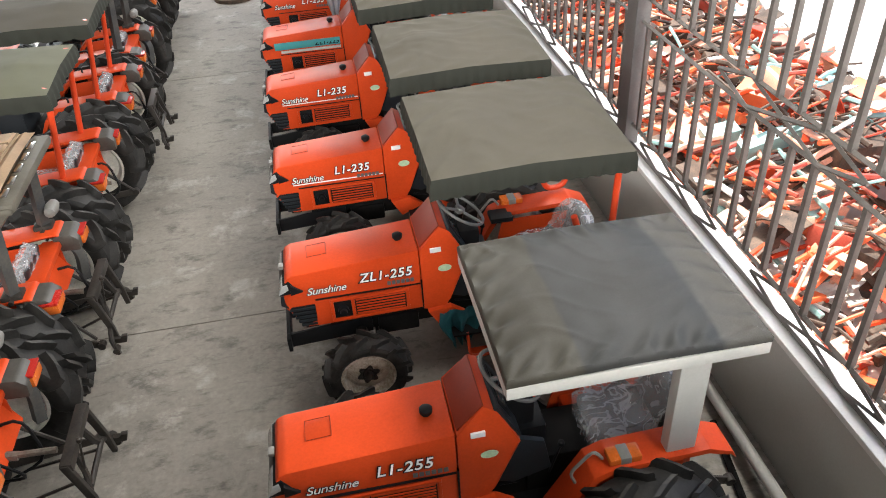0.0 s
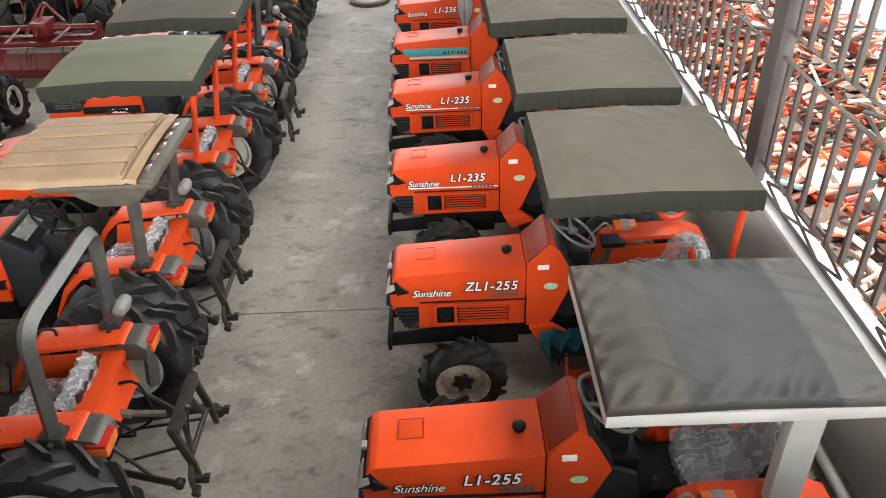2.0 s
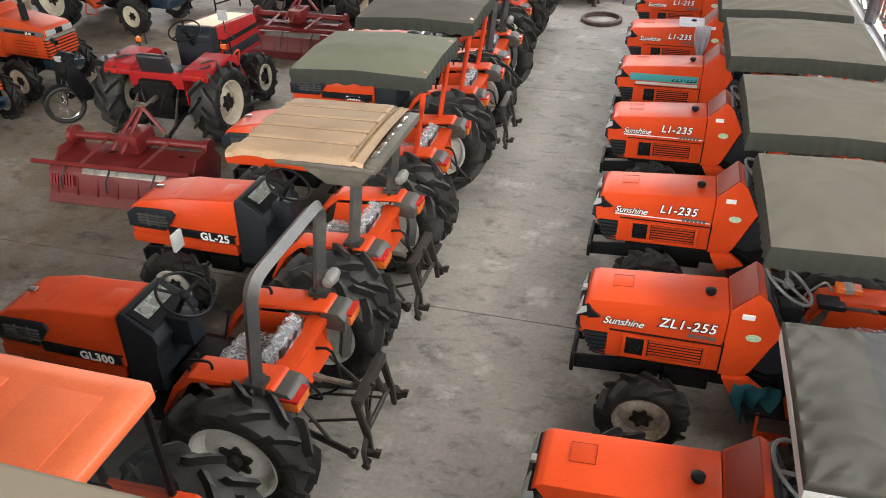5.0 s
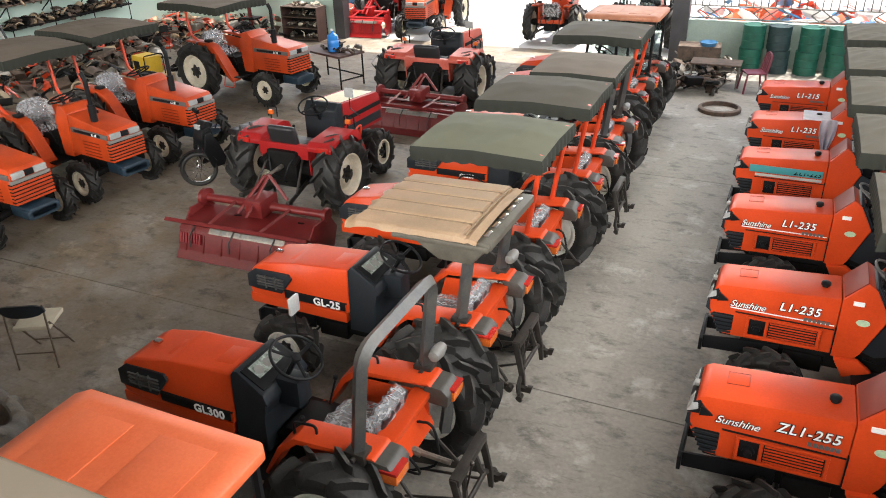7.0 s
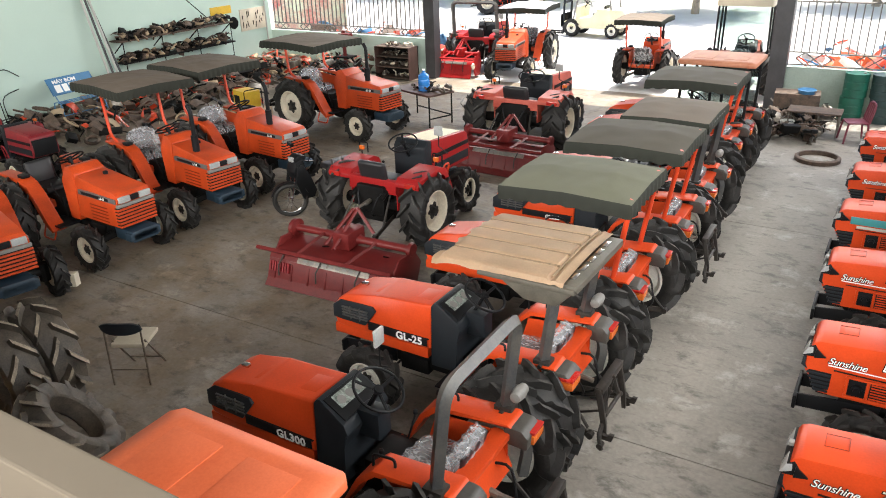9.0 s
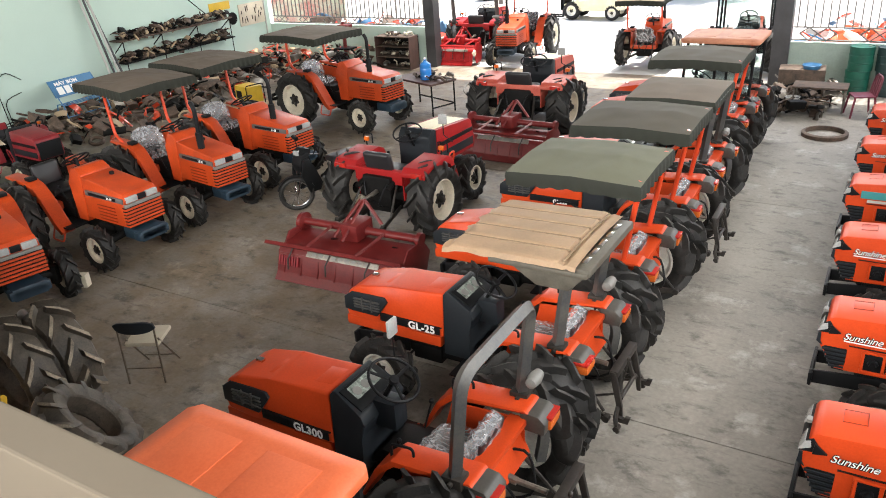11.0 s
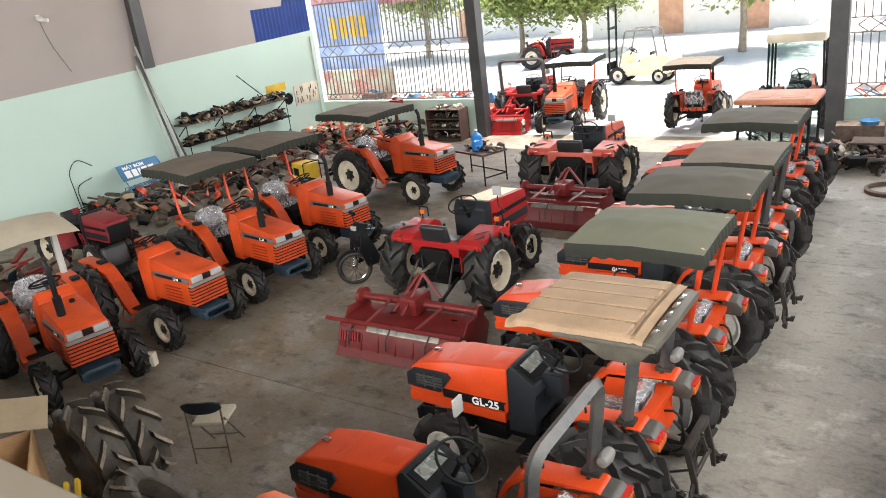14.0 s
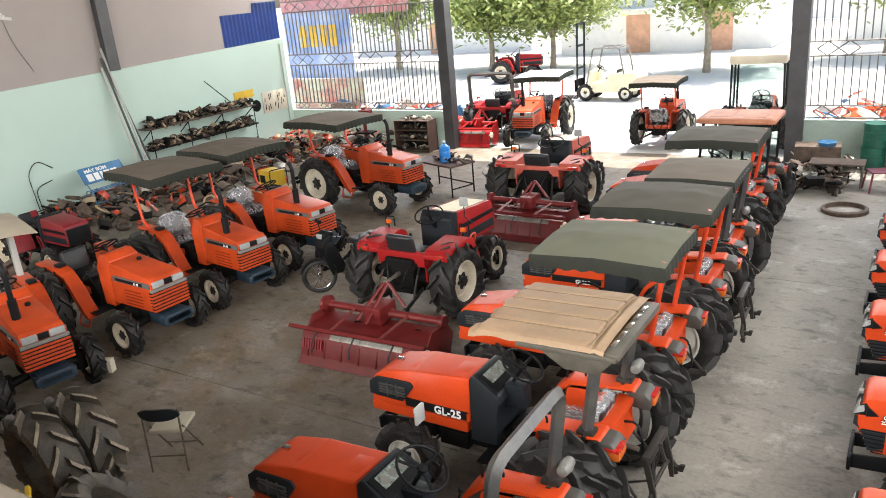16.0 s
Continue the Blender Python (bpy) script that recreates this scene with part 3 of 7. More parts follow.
def steering(parent, x, z, R=0.19, tilt=35, mat=BLACK):
    """steering wheel with three spokes on its column"""
    m = Matrix.Translation((x, 0, z)) @ Matrix.Rotation(radians(-tilt), 4, "Y")
    bm = B()
    n = 32
    pipe(bm, [(R * math.cos(2 * math.pi * k / n), R * math.sin(2 * math.pi * k / n), 0) for k in range(n + 1)], 0.013, 8, caps=False)
    for a in (0.5, 2.6, 4.7):
        pipe(bm, [(0.02 * math.cos(a), 0.02 * math.sin(a), -0.015), (R * math.cos(a), R * math.sin(a), 0)], 0.011, 6, flat=1.5)
    lathe(bm, [(-0.04, 0.03), (0.0, 0.045), (0.012, 0.04), (0.018, 0.01)], n=16, axis="z")
    bm.transform(m)
    w = part("steering_wheel", bm, mat, parent)
    bm = B()
    pipe(bm, [m @ Vector((0, 0, -0.03)), m @ Vector((0, 0, -0.3))], 0.022, 8)
    part("steering_column", bm, BLACK, w)
    return w


def seat(parent, x, z, film=True, width=0.44, mat=SEATBLACK, bulge=0.0):
    bm = B()
    box(bm, x - 0.22, x + 0.22, -width / 2, width / 2, z, z + 0.11, 0.045)
    box(bm, -0.05, 0.05, -width / 2 + 0.01, width / 2 - 0.01, 0.0, 0.36, 0.045, m=Matrix.Translation((x - 0.24, 0, z + 0.07)) @ Matrix.Rotation(radians(-14), 4, "Y"))
    s = part("seat", bm, mat, parent, smooth=60)
    if film:
        bm = B()
        ni, nj = 18, 14
        prof = [(0.27, -0.02), (0.26, 0.10), (0.18, 0.145), (0.0, 0.14), (-0.13, 0.15), (-0.19, 0.25), (-0.24, 0.40), (-0.30, 0.46), (-0.38, 0.42), (-0.35, 0.2), (-0.31, 0.0)]
        rows = []
        for a in range(len(prof) * 2 - 1):
            i, fr = a // 2, (a % 2) / 2
            p, q = prof[i], prof[min(i + 1, len(prof) - 1)]
            px, pz = p[0] + (q[0] - p[0]) * fr, p[1] + (q[1] - p[1]) * fr
            row = []
            for j in range(nj + 1):
                v = j / nj * 2 - 1
                e = 1 - abs(v) ** 4 * 0.25
                nn = (0.5 - abs(noise.noise(Vector((px * 9, v * 5, pz * 9 + x))))) * 0.05 + noise.noise(Vector((px * 22, v * 13, pz * 22))) * 0.02
                row.append(bm.verts.new((x + px * e + nn * 0.7, v * (width / 2 + 0.05) + nn * 0.4, z + pz * e + abs(nn) * 0.9)))
            rows.append(row)
        for r0, r1 in zip(rows, rows[1:]):
            for j in range(nj):
                bm.faces.new((r0[j], r0[j + 1], r1[j + 1], r1[j]))
        part("plastic_wrap", bm, FILM, s, "crumpled clear plastic wrap", smooth=25)
    return s


def rods(name, mat, parent, segs, r=0.015, label="", n=6):
    bm = B()
    for s in segs:
        rr = r
        if isinstance(s, tuple):
            s, rr = s
        pipe(bm, s, rr, n)
    return part(name, bm, mat, parent, label)


def hitch(parent, x0=-0.55, x1=-1.05, w=0.36, z=0.38, frame=True):
    """three-point linkage: lower arms, lift rods, top link, drawbar frame"""
    for s in (-1, 1):
        bm = B()
        pipe(bm, [(x0 + 0.35, s * 0.2, 0.42), (x1 + 0.1, s * w, z)], 0.04, 6, flat=0.4)
        pipe(bm, [(x0 + 0.2, s * 0.26, 0.86), (x0 - 0.15, s * 0.32, z + 0.04)], 0.016, 6)
        pipe(bm, [(x0 + 0.35, s * 0.17, 0.82), (x0 + 0.2, s * 0.26, 0.86)], 0.03, 6)
        lathe(bm, [(-0.03, 0.035), (0.03, 0.035)], n=10, at=(x1 + 0.08, s * w, z))
        part("lower_link", bm, HITCH, parent)
    bm = B()
    pipe(bm, [(x0 + 0.3, 0, 0.75), (x1 + 0.2, 0, 0.72)], 0.024, 8)
    pipe(bm, [(x0 + 0.1, 0, 0.74), (x1 + 0.45, 0, 0.725)], 0.034, 8)
    part("top_link", bm, STEEL, parent)
    if frame:
        bm = B()
        for s in (-1, 1):
            pipe(bm, rounded([(x1 + 0.07, s * 0.03, z + 0.44), (x1 + 0.05, s * 0.10, z + 0.40), (x1 + 0.01, s * 0.16, z + 0.16), (x1 - 0.01, s * (w + 0.02), z + 0.03), (x1 - 0.04, s * (w + 0.03), z - 0.10)], 0.08), 0.027, 6, flat=0.8)
            lathe(bm, [(-0.035, 0.03), (0.035, 0.03)], n=10, at=(x1 - 0.03, s * (w + 0.02), z - 0.06))
            pipe(bm, [(x1 + 0.02, s * 0.12, z + 0.14), (x0 + 0.1, s * 0.16, z + 0.02)], 0.012, 6)
            prism(bm, [(x1 + 0.09, z + 0.46), (x1 + 0.03, z + 0.46), (x1 - 0.04, z + 0.10), (x1 - 0.05, z - 0.06), (x1 - 0.01, z - 0.06), (x1 + 0.01, z + 0.10)], s * 0.27 - 0.018, s * 0.27 + 0.018, 0.006)
            prism(bm, [(x1 + 0.02, z - 0.02), (x1 - 0.12, z - 0.02), (x1 - 0.14, z + 0.05), (x1 - 0.09, z + 0.05), (x1 - 0.08, z + 0.02), (x1 + 0.02, z + 0.04)], s * 0.33 - 0.02, s * 0.33 + 0.02, 0.005)
        box(bm, x1 + 0.01, x1 + 0.09, -0.28, 0.28, z + 0.40, z + 0.47, 0.01)
        pipe(bm, [(x1 + 0.0, -0.2, z + 0.14), (x1 + 0.0, 0.2, z + 0.14)], 0.022, 8)
        pipe(bm, [(x1 + 0.07, -0.07, z + 0.43), (x1 + 0.07, 0.07, z + 0.43)], 0.026, 8)
        pipe(bm, [(x1 + 0.02, 0.14, z + 0.22), (x1 - 0.05, 0.17, z + 0.56)], 0.008, 6)
        lathe(bm, [(z + 0.54, 0.008), (z + 0.555, 0.02), (z + 0.58, 0.018), (z + 0.59, 0.004)], n=8, axis="z", at=(x1 - 0.05, 0.17, 0))
        part("hitch_frame", bm, HITCH, parent, "greasy quick-hitch frame")
    bm = B()
    pipe(bm, rounded([(x0 + 0.4, 0.12, 0.8), (x0 + 0.1, 0.2, 0.95), (x0 - 0.05, 0.1, 0.6), (x0 + 0.2, 0.0, 0.5)], 0.12), 0.012, 6)
    pipe(bm, rounded([(x0 + 0.4, -0.12, 0.8), (x0 + 0.0, -0.2, 0.9), (x0 - 0.1, -0.1, 0.55), (x0 + 0.25, 0.0, 0.45)], 0.12), 0.012, 6)
    part("hydraulic_hose", bm, BLACK, parent)


def chassis(parent, wb, nose, mat=IRON, bumper=True, wide=0.17):
    bm = B()
    box(bm, 0.35, wb + 0.25, -wide, wide, 0.40, 0.66, 0.02)
    box(bm, -0.32, 0.6, -0.2, 0.2, 0.36, 0.78, 0.03)
    lathe(bm, [(-0.66, 0.09), (-0.3, 0.13), (0.3, 0.13), (0.66, 0.09)], n=14, at=(0, 0, 0.56))
    box(bm, wb - 0.5, wb - 0.15, -0.2, 0.2, 0.34, 0.52, 0.02)
    part("gearbox", bm, mat, parent)
    bm = B()
    pipe(bm, [(wb, -0.48, 0.38), (wb, -0.2, 0.42), (wb, 0.2, 0.42), (wb, 0.48, 0.38)], 0.055, 8)
    for s in (-1, 1):
        pipe(bm, [(wb, s * 0.44, 0.5), (wb, s * 0.44, 0.26)], 0.07, 8)
    pipe(bm, [(wb - 0.13, -0.42, 0.4), (wb - 0.13, 0.42, 0.4)], 0.014, 6)
    part("front_axle", bm, mat, parent)
    if bumper:
        bm = B()
        for s in (-1, 1):
            prism(bm, [(wb - 0.1, 0.40), (nose + 0.02, 0.36), (nose + 0.02, 0.50), (wb - 0.1, 0.56)], s * 0.19 - 0.012, s * 0.19 + 0.012, 0.004)
        box(bm, nose - 0.01, nose + 0.025, -0.26, 0.26, 0.36, 0.50, 0.012)
        part("front_bumper", bm, BLACK, parent)


def floor_and_pedals(parent, x0, x1, z=0.5, mat=BLACK):
    for s in (-1, 1):
        bm = B()
        box(bm, x0, x1, s * 0.36 - 0.16, s * 0.36 + 0.16, z - 0.02, z, 0.006)
        part("footplate", bm, mat, parent)
    for s in (-1, 1):
        rods("step", TUBE_RED, parent, [rounded([(x0 + 0.06, s * 0.5, z), (x0 + 0.06, s * 0.58, z - 0.2), (x0 + 0.34, s * 0.58, z - 0.2), (x0 + 0.34, s * 0.5, z)], 0.05)], 0.014)
    for seg in ([(x0 + 0.05, 0.2, z + 0.15), (x0 + 0.0, 0.26, z + 0.48)], [(x0 + 0.1, -0.2, z + 0.15), (x0 + 0.02, -0.27, z + 0.5)], [(x0 - 0.15, 0.27, z + 0.1), (x0 - 0.2, 0.3, z + 0.42)], [(x0 + 0.2, 0.15, z + 0.05), (x0 + 0.38, 0.2, z + 0.12)]):
        rods("lever", BLACK, parent, [seg], 0.009)
    for x, y, zz in ((x0 + 0.0, 0.26, z + 0.48), (x0 + 0.02, -0.27, z + 0.5), (x0 - 0.2, 0.3, z + 0.42)):
        bm = B()
        lathe(bm, [(zz - 0.02, 0.008), (zz, 0.022), (zz + 0.025, 0.02), (zz + 0.035, 0.004)], n=10, axis="z", at=(x, y, 0))
        part("lever_knob", bm, BLACK, parent)


def flank_slots(parent, x0, x1, z0, z1, y, n=6, mat=BLACK, base=ORANGE):
    """recess with horizontal slats in the left and right side panel"""
    for s in (-1, 1):
        bm = B()
        box(bm, x0, x1, s * y - 0.004, s * y + 0.003, z0, z1, 0.002)
        pan = part("side_grille", bm, BLACK, parent)
        for k in range(n):
            z = z0 + (z1 - z0) * (k + 0.5) / n
            bm = B()
            box(bm, x0 + 0.008, x1 - 0.008, s * y - 0.004, s * y + 0.011, z - 0.18 * (z1 - z0) / n, z + 0.2 * (z1 - z0) / n, 0.002)
            part("slat", bm, base, pan)


# ---- slant-nosed orange tractors of the east row ----
def slant_tractor(paint=ORANGE):
    t = thing("tractor", "orange compact tractor with slanted square hood", "tractor", group="tractors of the east row")
    nose, rear = 2.20, 1.06
    wd = lambda x, z: 1.0 - 0.10 * max(0, (z - 0.9)) / 0.25 - 0.05 * max(0, x - 1.9) / 0.25
    bm = B()
    prism(bm, [(rear, 0.62), (2.03, 0.60), (nose - 0.055, 0.82), (nose, 0.86), (nose - 0.01, 0.97), (nose - 0.07, 1.10), (nose - 0.12, 1.125), (rear, 1.19)], -0.27, 0.27, 0.016, taper=wd)
    hood = part("hood", bm, paint, t)
    bm = B()
    for s in (-1, 1):
        prism(bm, [(rear + 0.02, 1.168), (nose - 0.14, 1.106), (nose - 0.14, 1.112), (rear + 0.02, 1.174)], s * 0.225 - 0.004, s * 0.225 + 0.004, 0)
    part("hood_crease", bm, DARK_RED_PANEL, hood)
    bm = B()
    prism(bm, [(1.79, 1.136), (1.95, 1.126), (1.95, 1.1335), (1.79, 1.1442)], -0.13, 0.03, 0.002)
    part("hood_hatch", bm, paint, hood)
    bm = B()
    lathe(bm, [(1.15, 0.03), (1.2, 0.03), (1.2, 0.042), (1.225, 0.042), (1.235, 0.03), (1.237, 0.005)], n=16, axis="z", at=(1.2, 0.02, 0))
    part("fuel_cap", bm, BLACK, hood)
    # headlamp band round the nose
    bm = B()
    prism(bm, [(nose - 0.16, 0.975), (nose + 0.004, 0.955), (nose - 0.035, 1.05), (nose - 0.085, 1.085)], -0.2735, 0.2735, 0.004, taper=wd)
    band = part("headlamp_band", bm, BLACK, t)
    for s in (-1, 1):
        bm = B()
        prism(bm, [(nose - 0.085, 0.975), (nose + 0.009, 0.962), (nose - 0.028, 1.045), (nose - 0.07, 1.06)], s * 0.165 - 0.085, s * 0.165 + 0.085, 0.006)
        part("headlamp", bm, LENS, band)
        bm = B()
        prism(bm, [(nose - 0.09, 0.97), (nose - 0.19, 0.99), (nose - 0.10, 1.065)], s * 0.27 - 0.008, s * 0.27 + 0.012, 0.001)
        part("lamp_wedge", bm, BLACK, band)
    for q in (-1, 1):
        bm = B()
        prism(bm, [(nose - 0.055, 0.83), (nose + 0.004, 0.87), (nose - 0.004, 0.96), (nose - 0.03, 0.96), (nose - 0.03, 0.87)], q * 0.262 - 0.008, q * 0.262 + 0.006, 0.002)
        part("nose_lip", bm, DARKGREY, hood)
    bm = B()
    box(bm, nose - 0.05, nose - 0.012, -0.03, 0.03, 1.055, 1.085, 0.005)
    part("hood_latch", bm, LAMPGREY, hood)
    # louvred lower nose
    bm = B()
    prism(bm, [(2.04, 0.60), (nose - 0.058, 0.815), (nose - 0.075, 0.83), (1.94, 0.83), (1.94, 0.60)], -0.262, 0.262, 0.004)
    lou = part("nose_grille", bm, BLACK, t)
    for k in range(5):
        z = 0.625 + k * 0.042
        x = 2.045 + (z - 0.6) / 0.22 * 0.095
        bm = B()
        box(bm, 1.945, x + 0.02, -0.272, 0.272, z, z + 0.022, 0.006)
        part("louvre", bm, DARKGREY, lou)
    # dark joints between hood, cowl and side panel
    bm = B()
    box(bm, rear - 0.006, rear + 0.006, -0.2745, 0.2745, 0.62, 0.9, 0)
    box(bm, rear + 0.01, 1.93, -0.2715, 0.2715, 0.872, 0.877, 0)
    part("panel_joint", bm, BLACK, hood)
    # thin joints round the hatch and along the hood's edges
    hatch = lambda x: 1.1253 + (nose - 0.12 - x) * 0.0695 / 1.02 + 0.0085
    rods("hatch_joint", DARK_RED_PANEL, hood, [[(1.79, -0.13, hatch(1.79)), (1.95, -0.13, hatch(1.95)), (1.95, 0.03, hatch(1.95)), (1.79, 0.03, hatch(1.79)), (1.79, -0.13, hatch(1.79))]], 0.003, n=4)
    # flanks: louvres in a raised frame, outlet in a black recess
    flank_slots(t, 1.20, 1.62, 0.665, 0.835, 0.272, 6, base=paint)
    for s in (-1, 1):
        bm = B()
        for xa, xb, za, zb in ((1.17, 1.82, 0.838, 0.86), (1.17, 1.82, 0.64, 0.662), (1.17, 1.197, 0.662, 0.838), (1.793, 1.82, 0.662, 0.838), (1.623, 1.65, 0.662, 0.838)):
            box(bm, xa, xb, s * 0.274 - 0.006, s * 0.274 + 0.014, za, zb, 0.005)
        part("louvre_frame", bm, paint, t)
        bm = B()
        box(bm, 1.65, 1.793, s * 0.273 - 0.004, s * 0.273 + 0.002, 0.664, 0.836, 0.001)
        part("outlet_recess", bm, BLACK, t)
    for s in (1, -1):
        bm = B()
        lathe(bm, [(0.0, 0.045), (0.03, 0.045), (0.032, 0.03), (0.06, 0.028), (0.06, 0.005)] if s > 0 else [(0.0, 0.045), (-0.02, 0.045), (-0.02, 0.005)], n=14, at=(1.72, s * 0.275, 0.745))
        part("exhaust_outlet", bm, BLACK, t)
    # cowl
    bm = B()
    prism(bm, [(rear - 0.004, 0.60), (rear - 0.004, 1.19), (0.88, 1.385), (0.80, 1.33), (0.66, 1.06), (0.84, 0.68), (0.86, 0.60)], -0.275, 0.275, 0.014, taper=lambda x, z: 1.0 - 0.16 * max(0, z - 1.0) / 0.4)
    cowl = part("cowl", bm, paint, t)
    bm = B()
    m = Matrix.Translation((0.965, 0, 1.2915)) @ Matrix.Rotation(math.atan2(0.195, 0.18), 4, "Y")
    box(bm, -0.125, 0.118, -0.222, 0.222, -0.006, 0.008, 0.004, m=m)
    part("cowl_panel", bm, DARK_RED_PANEL, cowl)
    bm = B()
    m = Matrix.Translation((0.732, 0, 1.20)) @ Matrix.Rotation(radians(-62), 4, "Y")
    box(bm, -0.15, 0.17, -0.235, 0.235, -0.02, 0.018, 0.012, m=m)
    dash = part("dashboard", bm, DARKGREY, cowl)
    bm = B()
    box(bm, -0.03, 0.13, -0.17, 0.17, 0.0, 0.024, 0.008, m=m)
    dial = part("dial_panel", bm, BLACK, dash)
    bm = B()
    box(bm, 0.0, 0.11, -0.12, 0.12, 0.018, 0.0265, 0.003, m=m)
    part("dial_glass", bm, DARKLENS, dial)
    bm = B()
    box(bm, 0.52, 0.70, -0.085, 0.085, 0.95, 1.2, 0.03)
    box(bm, 0.45, 0.78, -0.13, 0.13, 0.66, 1.0, 0.03)
    part("column_shroud", bm, BLACK, dash)
    for s in (-1, 1):
        bm = B()
        prism(bm, [(rear - 0.03, 0.60), (0.83, 0.62), (0.70, 0.52), (rear - 0.13, 0.42)], s * 0.29 - 0.03, s * 0.29 + 0.03, 0.008)
        part("leg_shield", bm, paint, cowl)
        bm = B()
        box(bm, 0.46, 0.74, s * 0.56 - 0.07, s * 0.56 + 0.04, 0.262, 0.276, 0.004)
        part("step_plate", bm, paint, t)
        bm = B()
        prism(bm, [(0.665, 1.05), (0.835, 0.69), (0.70, 0.64), (0.45, 0.72), (0.50, 0.98)], s * 0.22 - 0.02, s * 0.22 + 0.02, 0.008)
        part("side_shroud", bm, DARKGREY, cowl)
    steering(t, 0.66, 1.37, 0.215, 32, STEERGREY)
    chassis(t, 1.60, nose)
    floor_and_pedals(t, 0.40, 0.86, 0.47)
    # fenders
    for s in (-1, 1):
        bm = B()
        y0, y1 = s * 0.34, s * 0.575
        y0, y1 = min(y0, y1), max(y0, y1)
        prism(bm, [(0.56, 0.52), (0.30, 0.98), (0.18, 1.03), (-0.42, 1.05), (-0.58, 0.98), (-0.62, 0.90), (-0.56, 0.97), (-0.42, 1.02), (0.17, 1.0), (0.27, 0.95), (0.52, 0.50)], y0, y1, 0.012)
        f = part("fender", bm, paint, t)
        bm = B()
        box(bm, 0.0, 0.20, s * 0.50 - 0.055, s * 0.50 + 0.055, 1.035, 1.085, 0.012)
        part("turn_signal", bm, AMBER, f)
        bm = B()
        box(bm, 0.065, 0.135, s * 0.50 - 0.058, s * 0.50 + 0.058, 1.035, 1.09, 0.01)
        part("lamp_body", bm, LAMPGREY, f)
        rods("grab_rail", LAMPGREY, f, [rounded([(0.38, s * 0.48, 0.85), (0.42, s * 0.48, 0.95), (0.28, s * 0.48, 1.12), (0.22, s * 0.48, 1.03)], 0.05)], 0.011)
        bm = B()
        prism(bm, [(0.30, 0.60), (0.22, 0.95), (-0.45, 0.95), (-0.45, 0.6)], s * 0.345 - 0.008, s * 0.345 + 0.008, 0.003)
        part("fender_side", bm, paint, f)
        wheel(t, 0, s * 0.71, 0.555, 0.27, 0.32, RIM_GREY, lugs=13)
        wheel(t, 1.60, s * 0.64, 0.375, 0.22, 0.22, RIM_RUSTY, lugs=12)
    bm = B()
    box(bm, -0.40, 0.22, -0.38, 0.38, 0.60, 0.72, 0.03)
    part("seat_deck", bm, paint, t)
    bm = B()
    box(bm, 0.14, 0.34, -0.62 + 0.2, -0.62 + 0.36, 0.98, 1.03, 0.01)
    part("control_plate", bm, BLACK, t)
    seat(t, -0.08, 0.74)
    hitch(t, -0.4, -0.85, frame=False)
    return t


def slant_marks(t, model, stripe=0, word=True):
    y = 0.27
    if stripe == 2:
        bm = B()
        box(bm, 1.10, 2.0, 0.262, 0.268, 0.945, 1.045, 0.001)
        part("teal_band", bm, TEAL, t, "teal side stripe")
        bm = B()
        box(bm, 1.10, 1.92, 0.262, 0.2725, 0.895, 0.93, 0.001)
        part("grey_band", bm, LIGHTGREY, t, "pale grey side stripe")
        lettering("lettering", model, 0.085, BLACK, t, side_face(1.45, 0.2685, 0.965, -4), spacing=1.15)
        return
    if stripe:
        bm = B()
        box(bm, 1.08, 1.98, 0.266, 0.2718, 0.915, 0.925, 0.001)
        part("pinstripe", bm, WHITE, t)
    if word:
        lettering("lettering_edge", "Sunshine", 0.094, BLACK, t, side_face(1.993, y + 0.0006, 0.938, -3), shear=0.34, spacing=0.95, bold=0.045)
        lettering("lettering", "Sunshine", 0.094, WHITE, t, side_face(1.99, y + 0.0015, 0.94, -3), "white lettering", shear=0.34, spacing=0.95, bold=0.0)
    lettering("lettering_edge", model, 0.112, BLACK, t, side_face(1.563, y - 0.0006, 0.983, -8), spacing=1.12, bold=0.06)
    lettering("lettering", model, 0.112, WHITE, t, side_face(1.56, y + 0.0005, 0.985, -8), "white lettering", spacing=1.12, bold=0.015)
    for k in range(6):
        bm = B()
        box(bm, 1.12 + k * 0.038, 1.12 + k * 0.038 + 0.029, 0.266, 0.2728, 0.915, 0.95, 0.001)
        part("emblem_bar", bm, GREYMARK, t)
    bm = B()
    lathe(bm, [(0.0, 0.042), (0.004, 0.041), (0.004, 0.001)], n=18, at=(0.86, 0.268, 1.0))
    bm.transform(Matrix.Translation((0.86, 0, 1.0)) @ Matrix.Diagonal((1.35, 1, 0.8, 1)) @ Matrix.Translation((-0.86, 0, -1.0)))
    part("sticker", bm, PALE_STICKER, t, "pale green oval sticker")
    bm = B()
    box(bm, 0.88, 0.97, 0.20, 0.2515, 1.16, 1.20, 0.001, m=Matrix.Translation((0, 0.012, 0)))
    part("sticker", bm, WHITE, t, "small white label")


def rear_hoop(t, z=2.05, y=0.52, x=-0.36, mat=TUBE_RED, r=0.026, lean=0.12, stay=True):
    """tube hoop that carries a canvas top, with slanting stays"""
    for s in (-1, 1):
        rods("canopy_post", mat, t, [rounded([(x + 0.35, s * y, 1.0), (x + 0.05, s * y, 1.02), (x - lean, s * y, z)], 0.12)] + ([[(x - 0.12, s * y, 1.0), (x - lean - 0.12, s * y, z)]] if stay else []), r, n=10)
    rods("canopy_crossbar", mat, t, [[(x - lean, -y, z - 0.03), (x - lean, y, z - 0.03)]], r, n=8)


